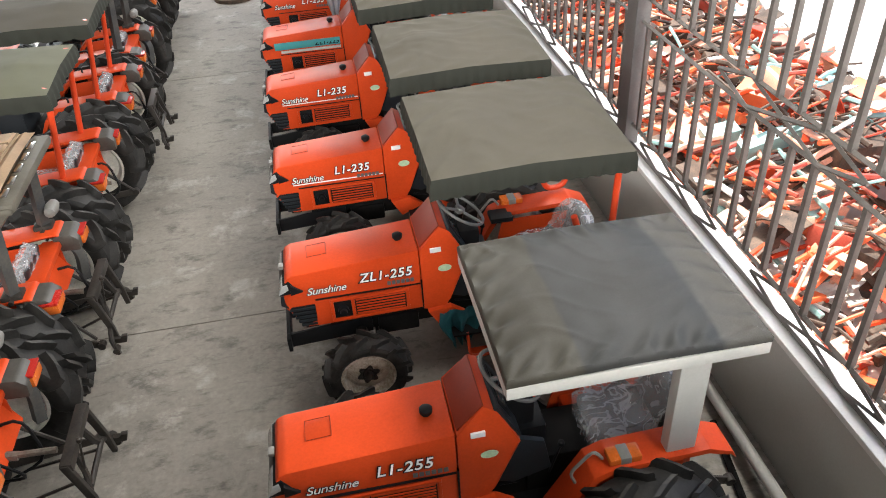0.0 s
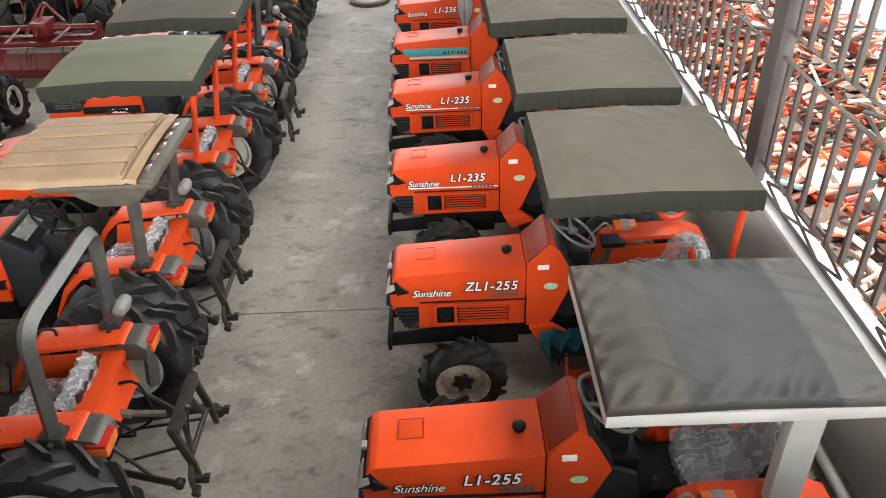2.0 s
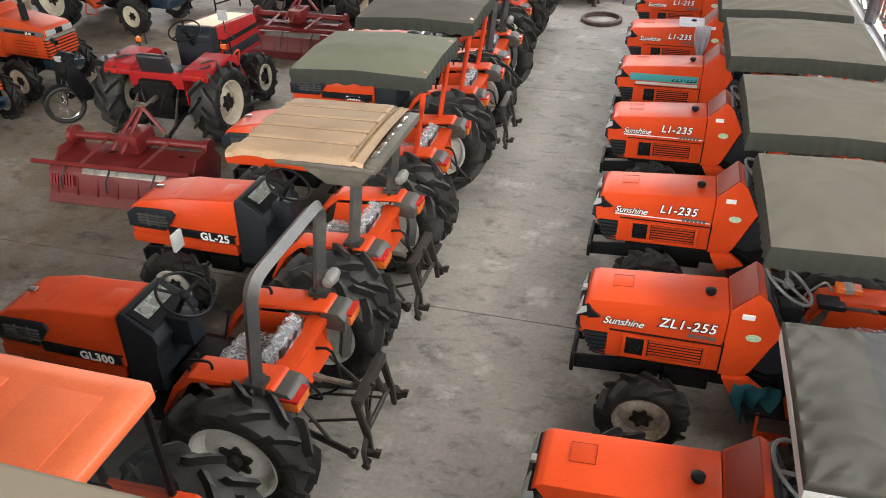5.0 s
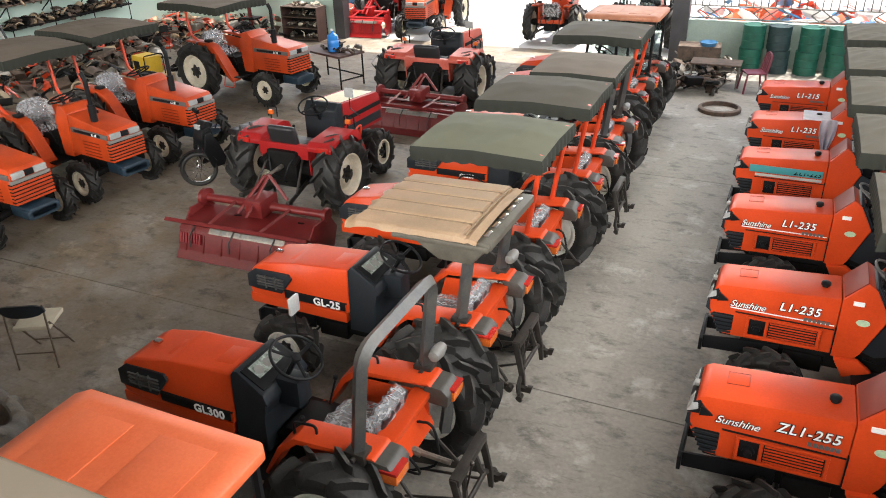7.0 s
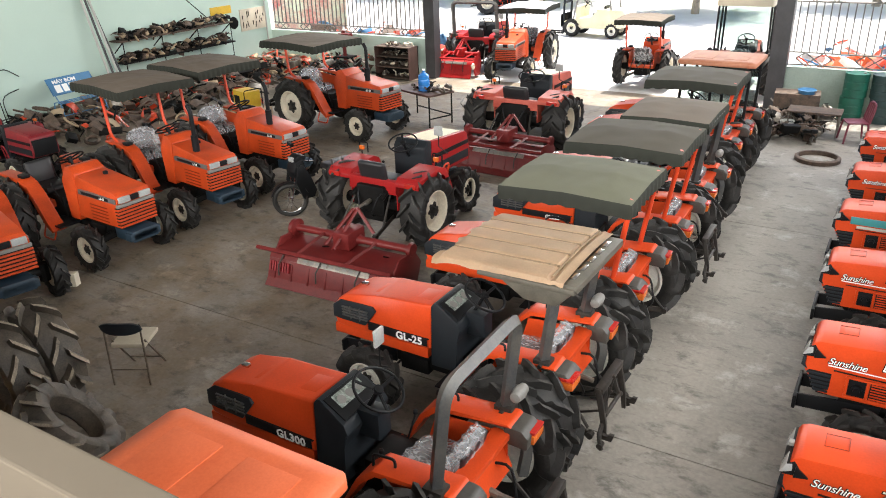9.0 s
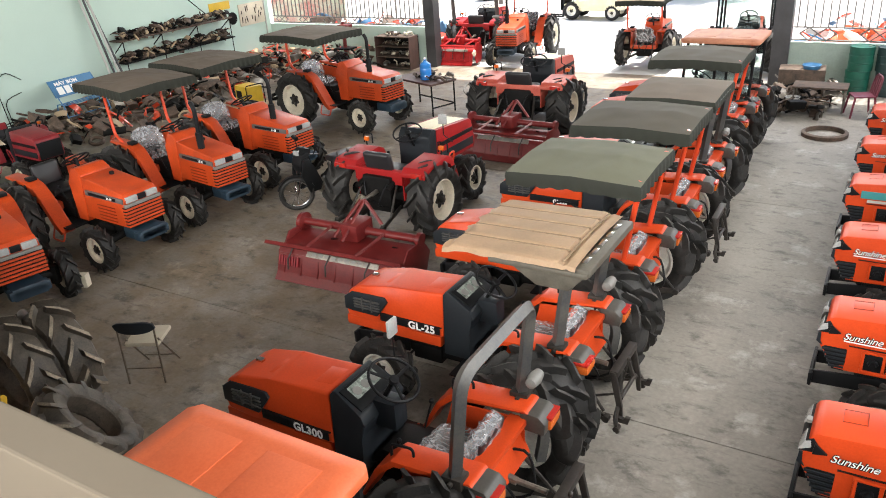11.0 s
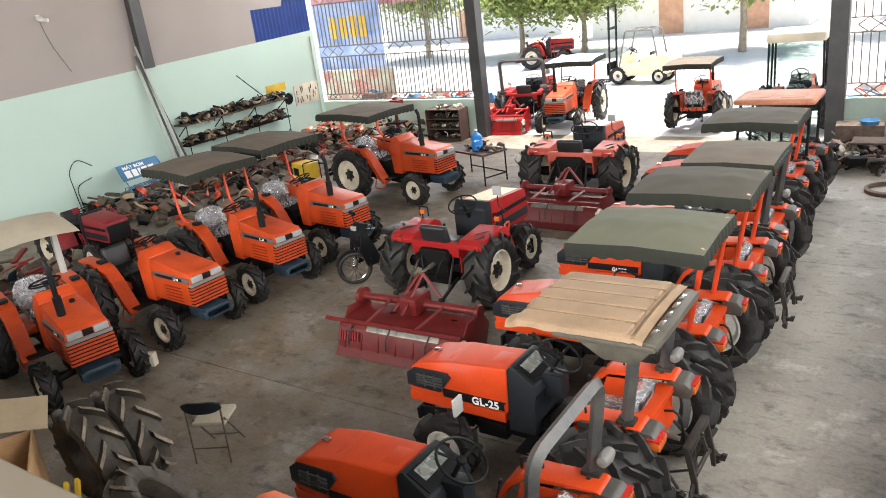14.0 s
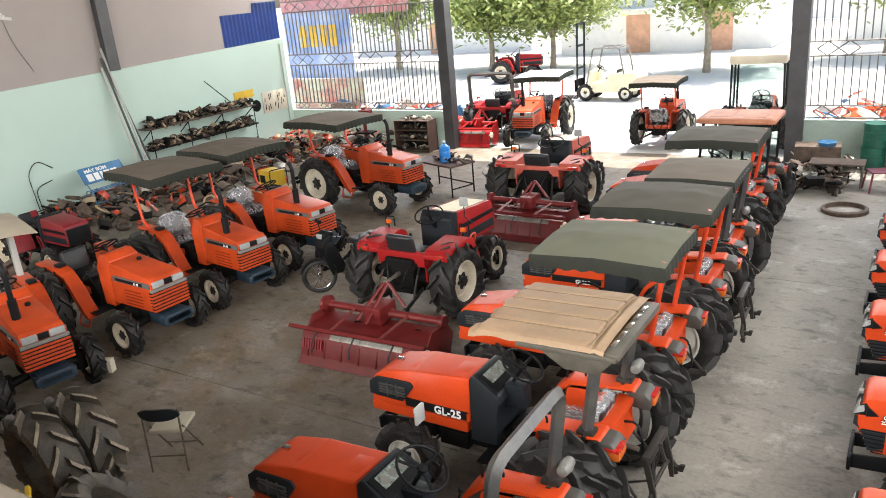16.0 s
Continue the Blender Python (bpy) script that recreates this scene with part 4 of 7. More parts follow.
# ---- round-hooded tractors of the west row ----
def round_tractor(paint=ORANGE, dusty=False):
    t = thing("tractor", "orange compact tractor with rounded hood and grey cowl", "tractor", group="tractors of the west row")
    nose, rear = 2.28, 1.02
    wd = lambda x, z: (1.0 - 0.14 * max(0, z - 0.95) / 0.2) * (1 - 0.10 * max(0, x - 1.9) / 0.38)
    bm = B()
    prism(bm, [(rear, 0.74), (1.95, 0.72), (nose - 0.03, 0.70), (nose, 0.78), (nose - 0.015, 0.93), (nose - 0.07, 1.03), (nose - 0.2, 1.10), (1.7, 1.165), (rear, 1.22)], -0.29, 0.29, 0.028, 3, taper=wd)
    hood = part("hood", bm, paint, t, smooth=50)
    bm = B()
    prism(bm, [(1.74, 1.150), (1.92, 1.120), (1.92, 1.1265), (1.74, 1.1585)], -0.10, 0.14, 0.002)
    part("hood_hatch", bm, paint, hood)
    bm = B()
    prism(bm, [(1.10, 1.205), (1.28, 1.190), (1.28, 1.2)  , (1.10, 1.2145)], -0.12, 0.12, 0.002)
    part("hood_hatch", bm, paint, hood)
    bm = B()
    box(bm, 1.98, 2.06, -0.025, 0.025, 1.12, 1.150, 0.01)
    part("hood_latch", bm, CHROME, hood)
    bm = B()
    box(bm, rear + 0.02, nose - 0.28, -0.295, 0.295, 0.845, 0.852, 0.002)
    part("hood_seam", bm, BLACK, hood)
    # grille wrapping the nose
    bm = B()
    prism(bm, [(1.84, 0.80), (1.70, 0.99), (1.74, 1.035), (nose - 0.10, 1.02), (nose + 0.006, 0.94), (nose + 0.012, 0.79), (nose - 0.1, 0.79)], -0.298, 0.298, 0.006, taper=lambda x, z: (1 - 0.10 * max(0, x - 1.9) / 0.38) * (1.0 - 0.14 * max(0, z - 0.95) / 0.2))
    g = part("nose_grille", bm, DARKGREY, t)
    for s in (-1, 1):
        for k in range(4):
            bm = B()
            z = 0.855 + k * 0.033
            box(bm, 1.80, 2.14, s * 0.290 - 0.008, s * 0.290 + 0.013, z, z + 0.014, 0.003)
            part("slat", bm, ROPSGREY, g)
        for x in (1.90, 2.02):
            bm = B()
            box(bm, x, x + 0.014, s * 0.290 - 0.008, s * 0.290 + 0.014, 0.835, 0.985, 0.003)
            part("divider", bm, ROPSGREY, g)
        bm = B()
        box(bm, 2.16, nose + 0.016, s * 0.18 - 0.08, s * 0.18 + 0.075, 0.82, 0.91, 0.02)
        part("headlamp", bm, LENS, g)
    bm = B()
    box(bm, rear + 0.05, nose + 0.0, -0.27, 0.27, 0.60, 0.72, 0.02)
    part("lower_panel", bm, paint, t)
    # cowl and dash
    bm = B()
    prism(bm, [(rear - 0.003, 0.56), (rear - 0.003, 1.225), (0.985, 1.265), (0.95, 1.27), (0.70, 1.115), (0.66, 1.04), (0.72, 0.9), (0.70, 0.56)], -0.30, 0.30, 0.02, taper=lambda x, z: 1.0 - 0.14 * max(0, z - 1.0) / 0.25)
    cowl = part("cowl", bm, DARKGREY, t)
    bm = B()
    m = Matrix.Translation((0.825, 0, 1.193)) @ Matrix.Rotation(radians(-31.8), 4, "Y")
    box(bm, -0.125, 0.125, -0.235, 0.235, -0.01, 0.014, 0.008, m=m)
    dash = part("dial_panel", bm, BLACK, cowl)
    bm = B()
    box(bm, -0.03, 0.10, -0.17, 0.17, 0.0, 0.018, 0.003, m=m)
    glass = part("dial_glass", bm, DIALGLASS, dash)
    for k in (-0.11, 0.0, 0.11):
        bm = B()
        lathe(bm, [(0.016, 0.042), (0.0205, 0.042), (0.021, 0.004)], n=16, axis="z", at=(0.03, k, 0))
        bm.transform(m)
        part("dial", bm, LAMPGREY, glass)
    bm = B()
    box(bm, 0.50, 0.72, -0.09, 0.09, 0.9, 1.16, 0.03)
    part("column_shroud", bm, DARKGREY, dash)
    steering(t, 0.54, 1.35, 0.215, 30)
    chassis(t, 1.62, 2.20, bumper=True)
    floor_and_pedals(t, 0.36, 0.84, 0.50)
    for s in (-1, 1):
        bm = B()
        y0, y1 = sorted((s * 0.30, s * 0.55))
        prism(bm, [(0.58, 0.58), (0.42, 0.88), (0.26, 1.02), (-0.40, 1.06), (-0.44, 1.03), (0.24, 0.99), (0.39, 0.86), (0.54, 0.57)], y0, y1, 0.018)
        f = part("fender", bm, paint, t)
        bm = B()
        prism(bm, [(-0.36, 1.045), (-0.52, 1.03), (-0.58, 0.97), (-0.57, 0.86), (-0.36, 0.87)], s * 0.43 - 0.125, s * 0.43 + 0.125, 0.022)
        lh = part("lamp_housing", bm, LAMPDARK, f)
        bm = B()
        ya, yb = sorted((s * 0.37, s * 0.566))
        box(bm, -0.60, -0.44, ya, yb, 0.885, 0.965, 0.014)
        part("turn_signal", bm, AMBER, lh)
        ya, yb = sorted((s * 0.38, s * 0.568))
        bm = B()
        box(bm, -0.602, -0.46, ya, yb, 0.967, 0.995, 0.008)
        part("tail_lamp", bm, REDLENS, lh)
        rods("grab_rail", BLACK, f, [rounded([(0.12, s * 0.44, 1.0), (0.12, s * 0.44, 1.10), (0.32, s * 0.44, 1.08), (0.32, s * 0.44, 0.94)], 0.04)], 0.012)
        bm = B()
        prism(bm, [(0.36, 0.6), (0.26, 0.94), (-0.40, 0.98), (-0.40, 0.6)], s * 0.31 - 0.008, s * 0.31 + 0.008, 0.003)
        part("fender_side", bm, paint, f)
        f.matrix_basis = Matrix.Translation((-0.04, s * 0.03, 0.07))
        wheel(t, -0.20, s * 0.745, 0.60, 0.31, 0.345, RIM_GREY, lugs=12)
        wheel(t, 1.62, s * 0.57, 0.385, 0.22, 0.20, RIM_GREY, lugs=12)
    bm = B()
    box(bm, -0.30, 0.3, -0.3, 0.3, 0.56, 0.68, 0.03)
    part("seat_deck", bm, BLACK, t)
    bm = B()
    prism(bm, [(-0.30, 0.66), (-0.26, 0.90), (-0.34, 0.90), (-0.44, 0.66)], -0.36, 0.36, 0.012)
    prism(bm, [(-0.26, 0.93), (-0.26, 0.99), (-0.42, 0.99), (-0.42, 0.93)], -0.37, 0.37, 0.015)
    rp = part("rear_panel", bm, paint, t)
    rp.matrix_basis = Matrix.Translation((-0.04, 0, 0.06))
    seat(t, 0.02, 0.74)
    hitch(t, -0.50, -0.74, frame=False)
    return t


def round_marks(t, model, size=0.11):
    bm = B()
    box(bm, 1.06, 1.80, 0.2895, 0.2985, 0.765, 0.845, 0.002)
    part("name_band", bm, BLACK, t)
    lettering("lettering", model, size, WHITE, t, side_face(1.44, 0.2995, 0.768, 0), "white lettering", shear=0.0, spacing=1.08)


def roll_bar(t, z=2.0, y=0.55, x=-0.34, mat=ROPSGREY):
    """square-section roll hoop on brackets"""
    bm = B()
    pts = rounded([(x + 0.02, -y, 1.14), (x - 0.08, -y, z), (x - 0.08, y, z), (x + 0.02, y, 1.14)], 0.16, 5)
    pipe(bm, pts, 0.056, 4)
    hoop = part("roll_bar", bm, mat, t, "dusty grey square-tube roll bar", smooth=30)
    for s in (-1, 1):
        bm = B()
        pipe(bm, rounded([(x + 0.03, s * y, 1.12), (x - 0.01, s * y, 1.04), (x - 0.20, s * y * 0.96, 0.86), (x - 0.16, s * y * 0.9, 0.55)], 0.12, 4), 0.056, 4)
        part("lower_leg", bm, mat, hoop)
        bm = B()
        box(bm, x - 0.06, x + 0.10, s * y - 0.065, s * y + 0.065, 1.07, 1.16, 0.01)
        lathe(bm, [(-0.10, 0.02), (0.10, 0.02)], n=8, at=(x + 0.02, s * y, 1.12))
        lathe(bm, [(-0.12, 0.012), (0.12, 0.012)], n=8, at=(x + 0.0, s * y, 1.05))
        part("hinge_bracket", bm, HITCH, hoop)
    bm = B()
    lathe(bm, [(-0.10, 0.01), (-0.085, 0.045), (0.0, 0.06), (0.085, 0.045), (0.10, 0.01)], n=14, at=(x - 0.10, -y, 1.30))
    part("work_lamp", bm, LAMPGREY, hoop)
    return hoop


def mirror(t, x, y, z0, z1):
    bm = B()
    pipe(bm, [(x, y - 0.14, z0), (x, y, z0 + 0.1), (x, y, z1)], 0.008, 6)
    st = part("mirror_stem", bm, BLACK, t)
    # light grey instead of chrome: the mirror's pale reflection is put into its colour
    bm = B()
    box(bm, x - 0.018, x + 0.012, y - 0.065, y + 0.065, z1 - 0.02, z1 + 0.14, 0.012)
    part("mirror_glass", bm, LENS, st)


# ---- placing the two rows ----
def facing_west(x, y, turn=0.0):
    return pose(x, y, 0, 0, 0, 180 + turn)


EAST = ((1.51, 3.21, "L1-255", 0), (1.60, 5.12, "ZL1-255", 0), (1.53, 6.91, "L1-235", 1), (1.46, 8.84, "L1-235", 1), (1.42, 10.58, "ZL1-225", 2), (1.42, 12.38, "L1-235", 0), (1.44, 14.34, "L1-215", 0))
base = slant_tractor()
base.matrix_basis = facing_west(*EAST[0][:2])
east = [base] + [copy_thing(base, facing_west(x, y, random.uniform(-0.8, 0.8))) for x, y, _, _ in EAST[1:]]
for i, (t, (x, y, model, stripe)) in enumerate(zip(east, EAST)):
    slant_marks(t, model, stripe)
    if i == 0:
        t["label"] = "orange compact tractor under a charcoal vinyl sun roof"
        top = canopy(t, -0.60, 0.83, -0.60, 0.60, 1.97, 0.05, CHARCOAL, ridge=0.035, seed=3, wrinkle=0.065, flutter=0.0, label="wrinkled charcoal vinyl roof cover")
        bm = B()
        for s in (-1, 1):
            box(bm, -0.61, 0.84, s * 0.60 - 0.012, s * 0.60 + 0.012, 1.825, 1.905, 0.006)
        for q in (-0.61, 0.83):
            box(bm, q - 0.012, q + 0.012, -0.59, 0.59, 1.825, 1.905, 0.006)
        part("roof_frame", bm, LIGHTGREY, top)
        for s in (-1, 1):
            bm = B()
            box(bm, -0.34, -0.16, s * 0.49 - 0.045, s * 0.49 + 0.045, 1.03, 1.90, 0.008)
            part("roof_post", bm, LIGHTGREY, t)
    elif i in (1, 2, 3, 4, 5, 6):
        t["label"] = "orange compact tractor under an olive canvas canopy"
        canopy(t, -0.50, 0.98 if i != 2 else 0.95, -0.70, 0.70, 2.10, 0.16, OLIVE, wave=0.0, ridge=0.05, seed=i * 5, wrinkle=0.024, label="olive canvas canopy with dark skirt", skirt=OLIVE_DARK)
        for q in (-1, 1):
            rods("canopy_post", TUBE_RED, t, [rounded([(-0.46, q * 0.54, 2.06), (-0.42, q * 0.54, 1.10), (-0.24, q * 0.54, 1.08), (-0.12, q * 0.54, 1.50)], 0.14, 5)], 0.027, n=10)
        rods("canopy_crossbar", TUBE_RED, t, [[(-0.46, -0.54, 2.04), (-0.46, 0.54, 2.04)]], 0.026, n=8)

WEST = ((-2.97, 1.80), (-2.96, 3.88), (-2.96, 5.70), (-2.94, 7.60), (-2.93, 9.50), (-2.97, 11.05), (-3.12, 13.6), (-3.15, 14.92))
gbase = round_tractor()
gbase.matrix_basis = facing_west(*WEST[1])
west = [copy_thing(gbase, facing_west(x, y, random.uniform(-1, 1))) if i != 1 else gbase for i, (x, y) in enumerate(WEST)]
# grey roll bar, tan roof and canvas tops
roll_bar(west[1])
round_marks(west[1], "GL300")
mirror(west[1], 0.78, -0.36, 1.2, 1.52)
west[1]["label"] = "orange compact tractor with a dusty grey roll bar"
round_marks(west[2], "GL-25", 0.12)
west[2]["label"] = "orange compact tractor under a ribbed tan plastic roof"
roll_bar(west[2], z=1.9, y=0.50)
t = west[2]
bm = B()
rows = []
for i in range(33):
    row = []
    u = i / 32
    for j in range(61):
        v = j / 60
        groove = (v * 5 + 0.02) % 1
        rib = 0.030 * min(1.0, min(groove, 1 - groove) / 0.10) * (0.10 < u < 0.95)
        lip = 0.012 * (0.04 < u < 0.08)
        ragged = (0.05 * noise.noise(Vector((v * 7, 1.3, 2))) + 0.03 * noise.noise(Vector((v * 21, 4.3, 2)))) * (u == 1)
        curl = -0.05 * max(0, u - 0.9) / 0.1 * (0.5 + noise.noise(Vector((v * 5, 8, 1))))
        side = 0.03 * noise.noise(Vector((u * 8, 3.1, 7))) * (v == 1)
        row.append(bm.verts.new((-0.52 + 1.26 * u + ragged, -0.60 + 1.21 * v + side, 1.985 + rib + lip + curl + 0.03 * (1 - (2 * v - 1) ** 2) - 0.03 * (v > 0.985) - 0.02 * u)))
    rows.append(row)
for r0, r1 in zip(rows, rows[1:]):
    for j in range(60):
        bm.faces.new((r0[j], r0[j + 1], r1[j + 1], r1[j]))
bmesh.ops.solidify(bm, geom=bm.faces[:], thickness=0.025)
top = part("plastic_roof", bm, TAN, t, "ribbed tan plastic roof with chipped edges", smooth=30)
# thin brown rods paint the shadow lines between the ribs
for k in range(1, 5):
    v = (k - 0.02) / 5
    z = 1.985 + 0.03 * (1 - (2 * v - 1) ** 2)
    rods("groove_dirt", GROOVE, top, [[(-0.38, -0.60 + 1.21 * v, z + 0.016), (0.66, -0.60 + 1.21 * v, z - 0.004)]], 0.012, n=5)
rods("groove_dirt", GROOVE, top, [[(-0.40, -0.55, 2.012), (-0.40, 0.0, 2.037), (-0.40, 0.55, 2.012)]], 0.011, n=5)
bm = B()
box(bm, -0.64, -0.50, -0.56, 0.58, 1.90, 1.975, 0.025)
box(bm, -0.62, 0.3, -0.59, 0.60, 1.89, 1.945, 0.02)
part("roof_tray", bm, TRAYGREY, top)
bm = B()
prism(bm, [(-0.60, 1.90), (0.10, 1.90), (-0.15, 1.74), (-0.45, 1.74)], 0.36, 0.58, 0.03)
part("roof_bracket", bm, TRAYGREY, top)
for k in range(5):
    bm = B()
    box(bm, -0.57, -0.52, -0.42 + k * 0.19, -0.30 + k * 0.19, 1.972, 1.985, 0.004)
    part("foil_strip", bm, CHROME, top)
for i, (mat, tag) in {3: (OLIVE_PALE, "pale olive"), 4: (OLIVE, "olive"), 5: (CANOPY_BROWN, "rounded brown-grey"), 6: (OLIVE, "olive")}.items():
    t = west[i]
    t["label"] = "orange compact tractor under a %s canvas canopy" % tag
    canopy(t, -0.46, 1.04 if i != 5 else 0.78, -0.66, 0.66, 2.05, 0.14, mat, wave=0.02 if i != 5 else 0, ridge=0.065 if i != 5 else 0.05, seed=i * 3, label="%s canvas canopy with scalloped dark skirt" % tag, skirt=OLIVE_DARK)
    if i == 5:
        roll_bar(t, z=2.0, y=0.5)
    else:
        rear_hoop(t, 2.05, 0.50, -0.30, r=0.03, stay=False)
round_marks(west[4], "GL220", 0.075)


for i in (1, 2, 4):
    for o in [o for o in west[i].children if o.name.startswith(("lower_link", "top_link", "hydraulic_hose"))]:
        bpy.data.objects.remove(o)
    hitch(west[i], -0.55, -0.98 if i == 1 else -0.82)


def cab(t, paint, x0=-0.55, x1=0.85, w=0.58, z=2.02, label="", thick=0.05):
    # moulded roof: straight edges, clipped corners, crowned top and a raised panel at each end
    xm, hx = (x0 + x1) / 2, (x1 - x0) / 2
    outline = [(x0 + 0.05, -w), (x1 - 0.06, -w), (x1, -w + 0.07), (x1, w - 0.07), (x1 - 0.06, w), (x0 + 0.05, w), (x0, w - 0.05), (x0, -w + 0.05)]
    bm = B()
    rings = []
    for k, zz in ((0.99, z - thick), (1.0, z - thick + 0.02), (1.0, z + 0.012), (0.985, z + 0.03), (0.80, z + 0.05)):
        rings.append([bm.verts.new((xm + (x - xm) * k, y * k, zz)) for x, y in outline])
    n = len(outline)
    for r0, r1 in zip(rings, rings[1:]):
        for j in range(n):
            bm.faces.new((r0[j], r0[(j + 1) % n], r1[(j + 1) % n], r1[j]))
    bm.faces.new(rings[0][::-1])
    bm.faces.new(rings[-1])
    roof = part("cab_roof", bm, paint, t, label, smooth=60)
    for xa, xb in ((x0 + 0.20, xm - 0.10), (xm + 0.10, x1 - 0.20)):
        bm = B()
        box(bm, xa, xb, -w * 0.68, w * 0.68, z + 0.03, z + 0.056, 0.005)
        part("raised_panel", bm, paint, roof)
    for x, xb in ((x0 + 0.08, x0 + 0.12), (x1 - 0.14, x1 - 0.02), (0.2, 0.2)):
        for s in (-1, 1):
            rods("cab_pillar", BLACK, t, [[(xb, s * (w - 0.03), 0.95 if xb < 0.5 else 0.62), (x, s * (w - 0.06), z)]], 0.028)
    for s in (-1, 1):
        bm = B()
        prism(bm, [(x0 + 0.12, 1.02), (x1 - 0.04, 0.66), (x1 - 0.13, z - 0.03), (x0 + 0.09, z - 0.03)], s * (w - 0.045) - 0.003, s * (w - 0.045) + 0.003, 0)
        part("side_window", bm, GLASS, t)
    bm = B()
    box(bm, x1 - 0.12, x1 - 0.115, -w + 0.08, w - 0.08, 1.2, z - 0.03, 0)
    part("windscreen", bm, GLASS, t)
    bm = B()
    box(bm, x0 + 0.09, x0 + 0.095, -w + 0.08, w - 0.08, 1.05, z - 0.03, 0)
    part("rear_window", bm, GLASS, t)


cab(west[0], ORANGE_FADED, x0=-0.40, x1=0.98, z=1.98, label="sun-faded orange cab roof")
west[0]["label"] = "cab tractor with a sun-faded orange roof"
mirror(west[0], 0.72, -0.66, 1.3, 1.6)
cab(west[7], ROOF_BLEACHED, z=2.12, label="faded orange cab roof")
west[7]["label"] = "orange cab tractor with tinted windows"

# ---- the hall ----
def structure(name, bm, mat, label="", smooth=0):
    ob = part(name, bm, mat, None, smooth=smooth)
    return tagged(ob, label, "", "", "structure")


WX, EX, NY, SY = -19.6, 2.85, 20.25, -4.0
bm = B()
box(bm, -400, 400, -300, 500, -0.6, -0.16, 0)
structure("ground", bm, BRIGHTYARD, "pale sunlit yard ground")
bm = B()
box(bm, WX - 0.3, EX + 0.3, SY - 0.3, NY + 0.3, -0.158, -0.02, 0)
structure("floor_joint_bed", bm, IRON, "dark joint filler under the floor slabs")
floor = tagged(new("floor"), "scuffed grey concrete floor in large slabs", "", "", "structure")
for xa, xb in ((WX - 0.3, EX + 0.3),):
    for ya, yb in zip((SY - 0.3, -0.35, 5.88, 12.13, NY + 0.3), (-0.35, 5.88, 12.13, NY + 0.3)):
        bm = B()
        box(bm, xa, xb, ya + 0.007, yb - 0.007, -0.15, 0.0, 0.003)
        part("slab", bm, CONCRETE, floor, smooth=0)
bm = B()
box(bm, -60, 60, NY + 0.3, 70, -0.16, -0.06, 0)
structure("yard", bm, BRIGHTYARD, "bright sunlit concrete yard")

# west wall: mint below, grey render above
bm = B()
vs = [[bm.verts.new((x, y, z)) for y, z in ((SY, 0), (NY, 0), (NY, 3.69), (SY, 2.98))] for x in (WX - 0.25, WX)]
bm.faces.new(vs[0])
bm.faces.new(vs[1][::-1])
for k in range(4):
    bm.faces.new((vs[0][k], vs[1][k], vs[1][(k + 1) % 4], vs[0][(k + 1) % 4]))
structure("wall_west", bm, MINT, "mint-green painted masonry wall")
bm = B()
box(bm, WX - 0.26, WX - 0.03, SY, 17.55, 2.8, 7.0, 0)
structure("wall_west_upper", bm, UPPER, "grey-brown rendered upper wall")
bm = B()
box(bm, EX, EX + 0.16, SY, NY, 0, 1.0, 0)
structure("wall_east", bm, LOWWALL, "low grey plastered wall")
bm = B()
box(bm, EX - 0.03, EX + 0.22, SY, NY, 1.0, 1.05, 0.008)
structure("sill_east", bm, SILL, "white painted sill")
bm = B()
box(bm, WX - 0.25, EX + 0.2, SY - 0.2, SY, 0, 5.2, 0)
structure("wall_south", bm, UPPER, "plain rear wall")
bm = B()
box(bm, WX - 0.25, EX + 0.5, SY - 0.2, NY + 0.5, 7.0, 7.06, 0)
structure("ceiling", bm, ROOFMAT, "galvanised sheet roof")
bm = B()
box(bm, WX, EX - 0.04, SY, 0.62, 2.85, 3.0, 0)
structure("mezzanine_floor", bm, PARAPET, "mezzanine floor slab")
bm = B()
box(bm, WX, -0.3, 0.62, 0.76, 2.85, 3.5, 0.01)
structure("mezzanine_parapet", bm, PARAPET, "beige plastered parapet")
bm = B()
box(bm, -3.2, EX, NY, NY + 0.18, 0, 1.05, 0)
structure("wall_north_east", bm, MINT_SHADED, "low stained mint-green wall")
bm = B()
box(bm, WX, -12.9, NY, NY + 0.18, 0, 1.18, 0)
structure("wall_north_west", bm, MINT, "low mint-green wall")
for x, w in ((-13.03, 0.17), (-3.02, 0.20)):
    bm = B()
    box(bm, x - w, x + w, NY - 0.12, NY + 0.25, 0, 7.0, 0.01)
    structure("gate_post", bm, POST, "dark steel gate post")
for x in (WX + 0.05,):
    bm = B()
    box(bm, x - 0.05, x + 0.15, 13.1, 13.45, 3.48, 7.0, 0.01)
    structure("wall_column", bm, POST, "dark steel column on the wall")
for y in (6.42, 13.4):
    bm = B()
    box(bm, EX + 0.0, EX + 0.14, y - 0.11, y + 0.11, 1.05, 7.0, 0.008)
    structure("side_post", bm, SIDEPOST, "dark steel side post")


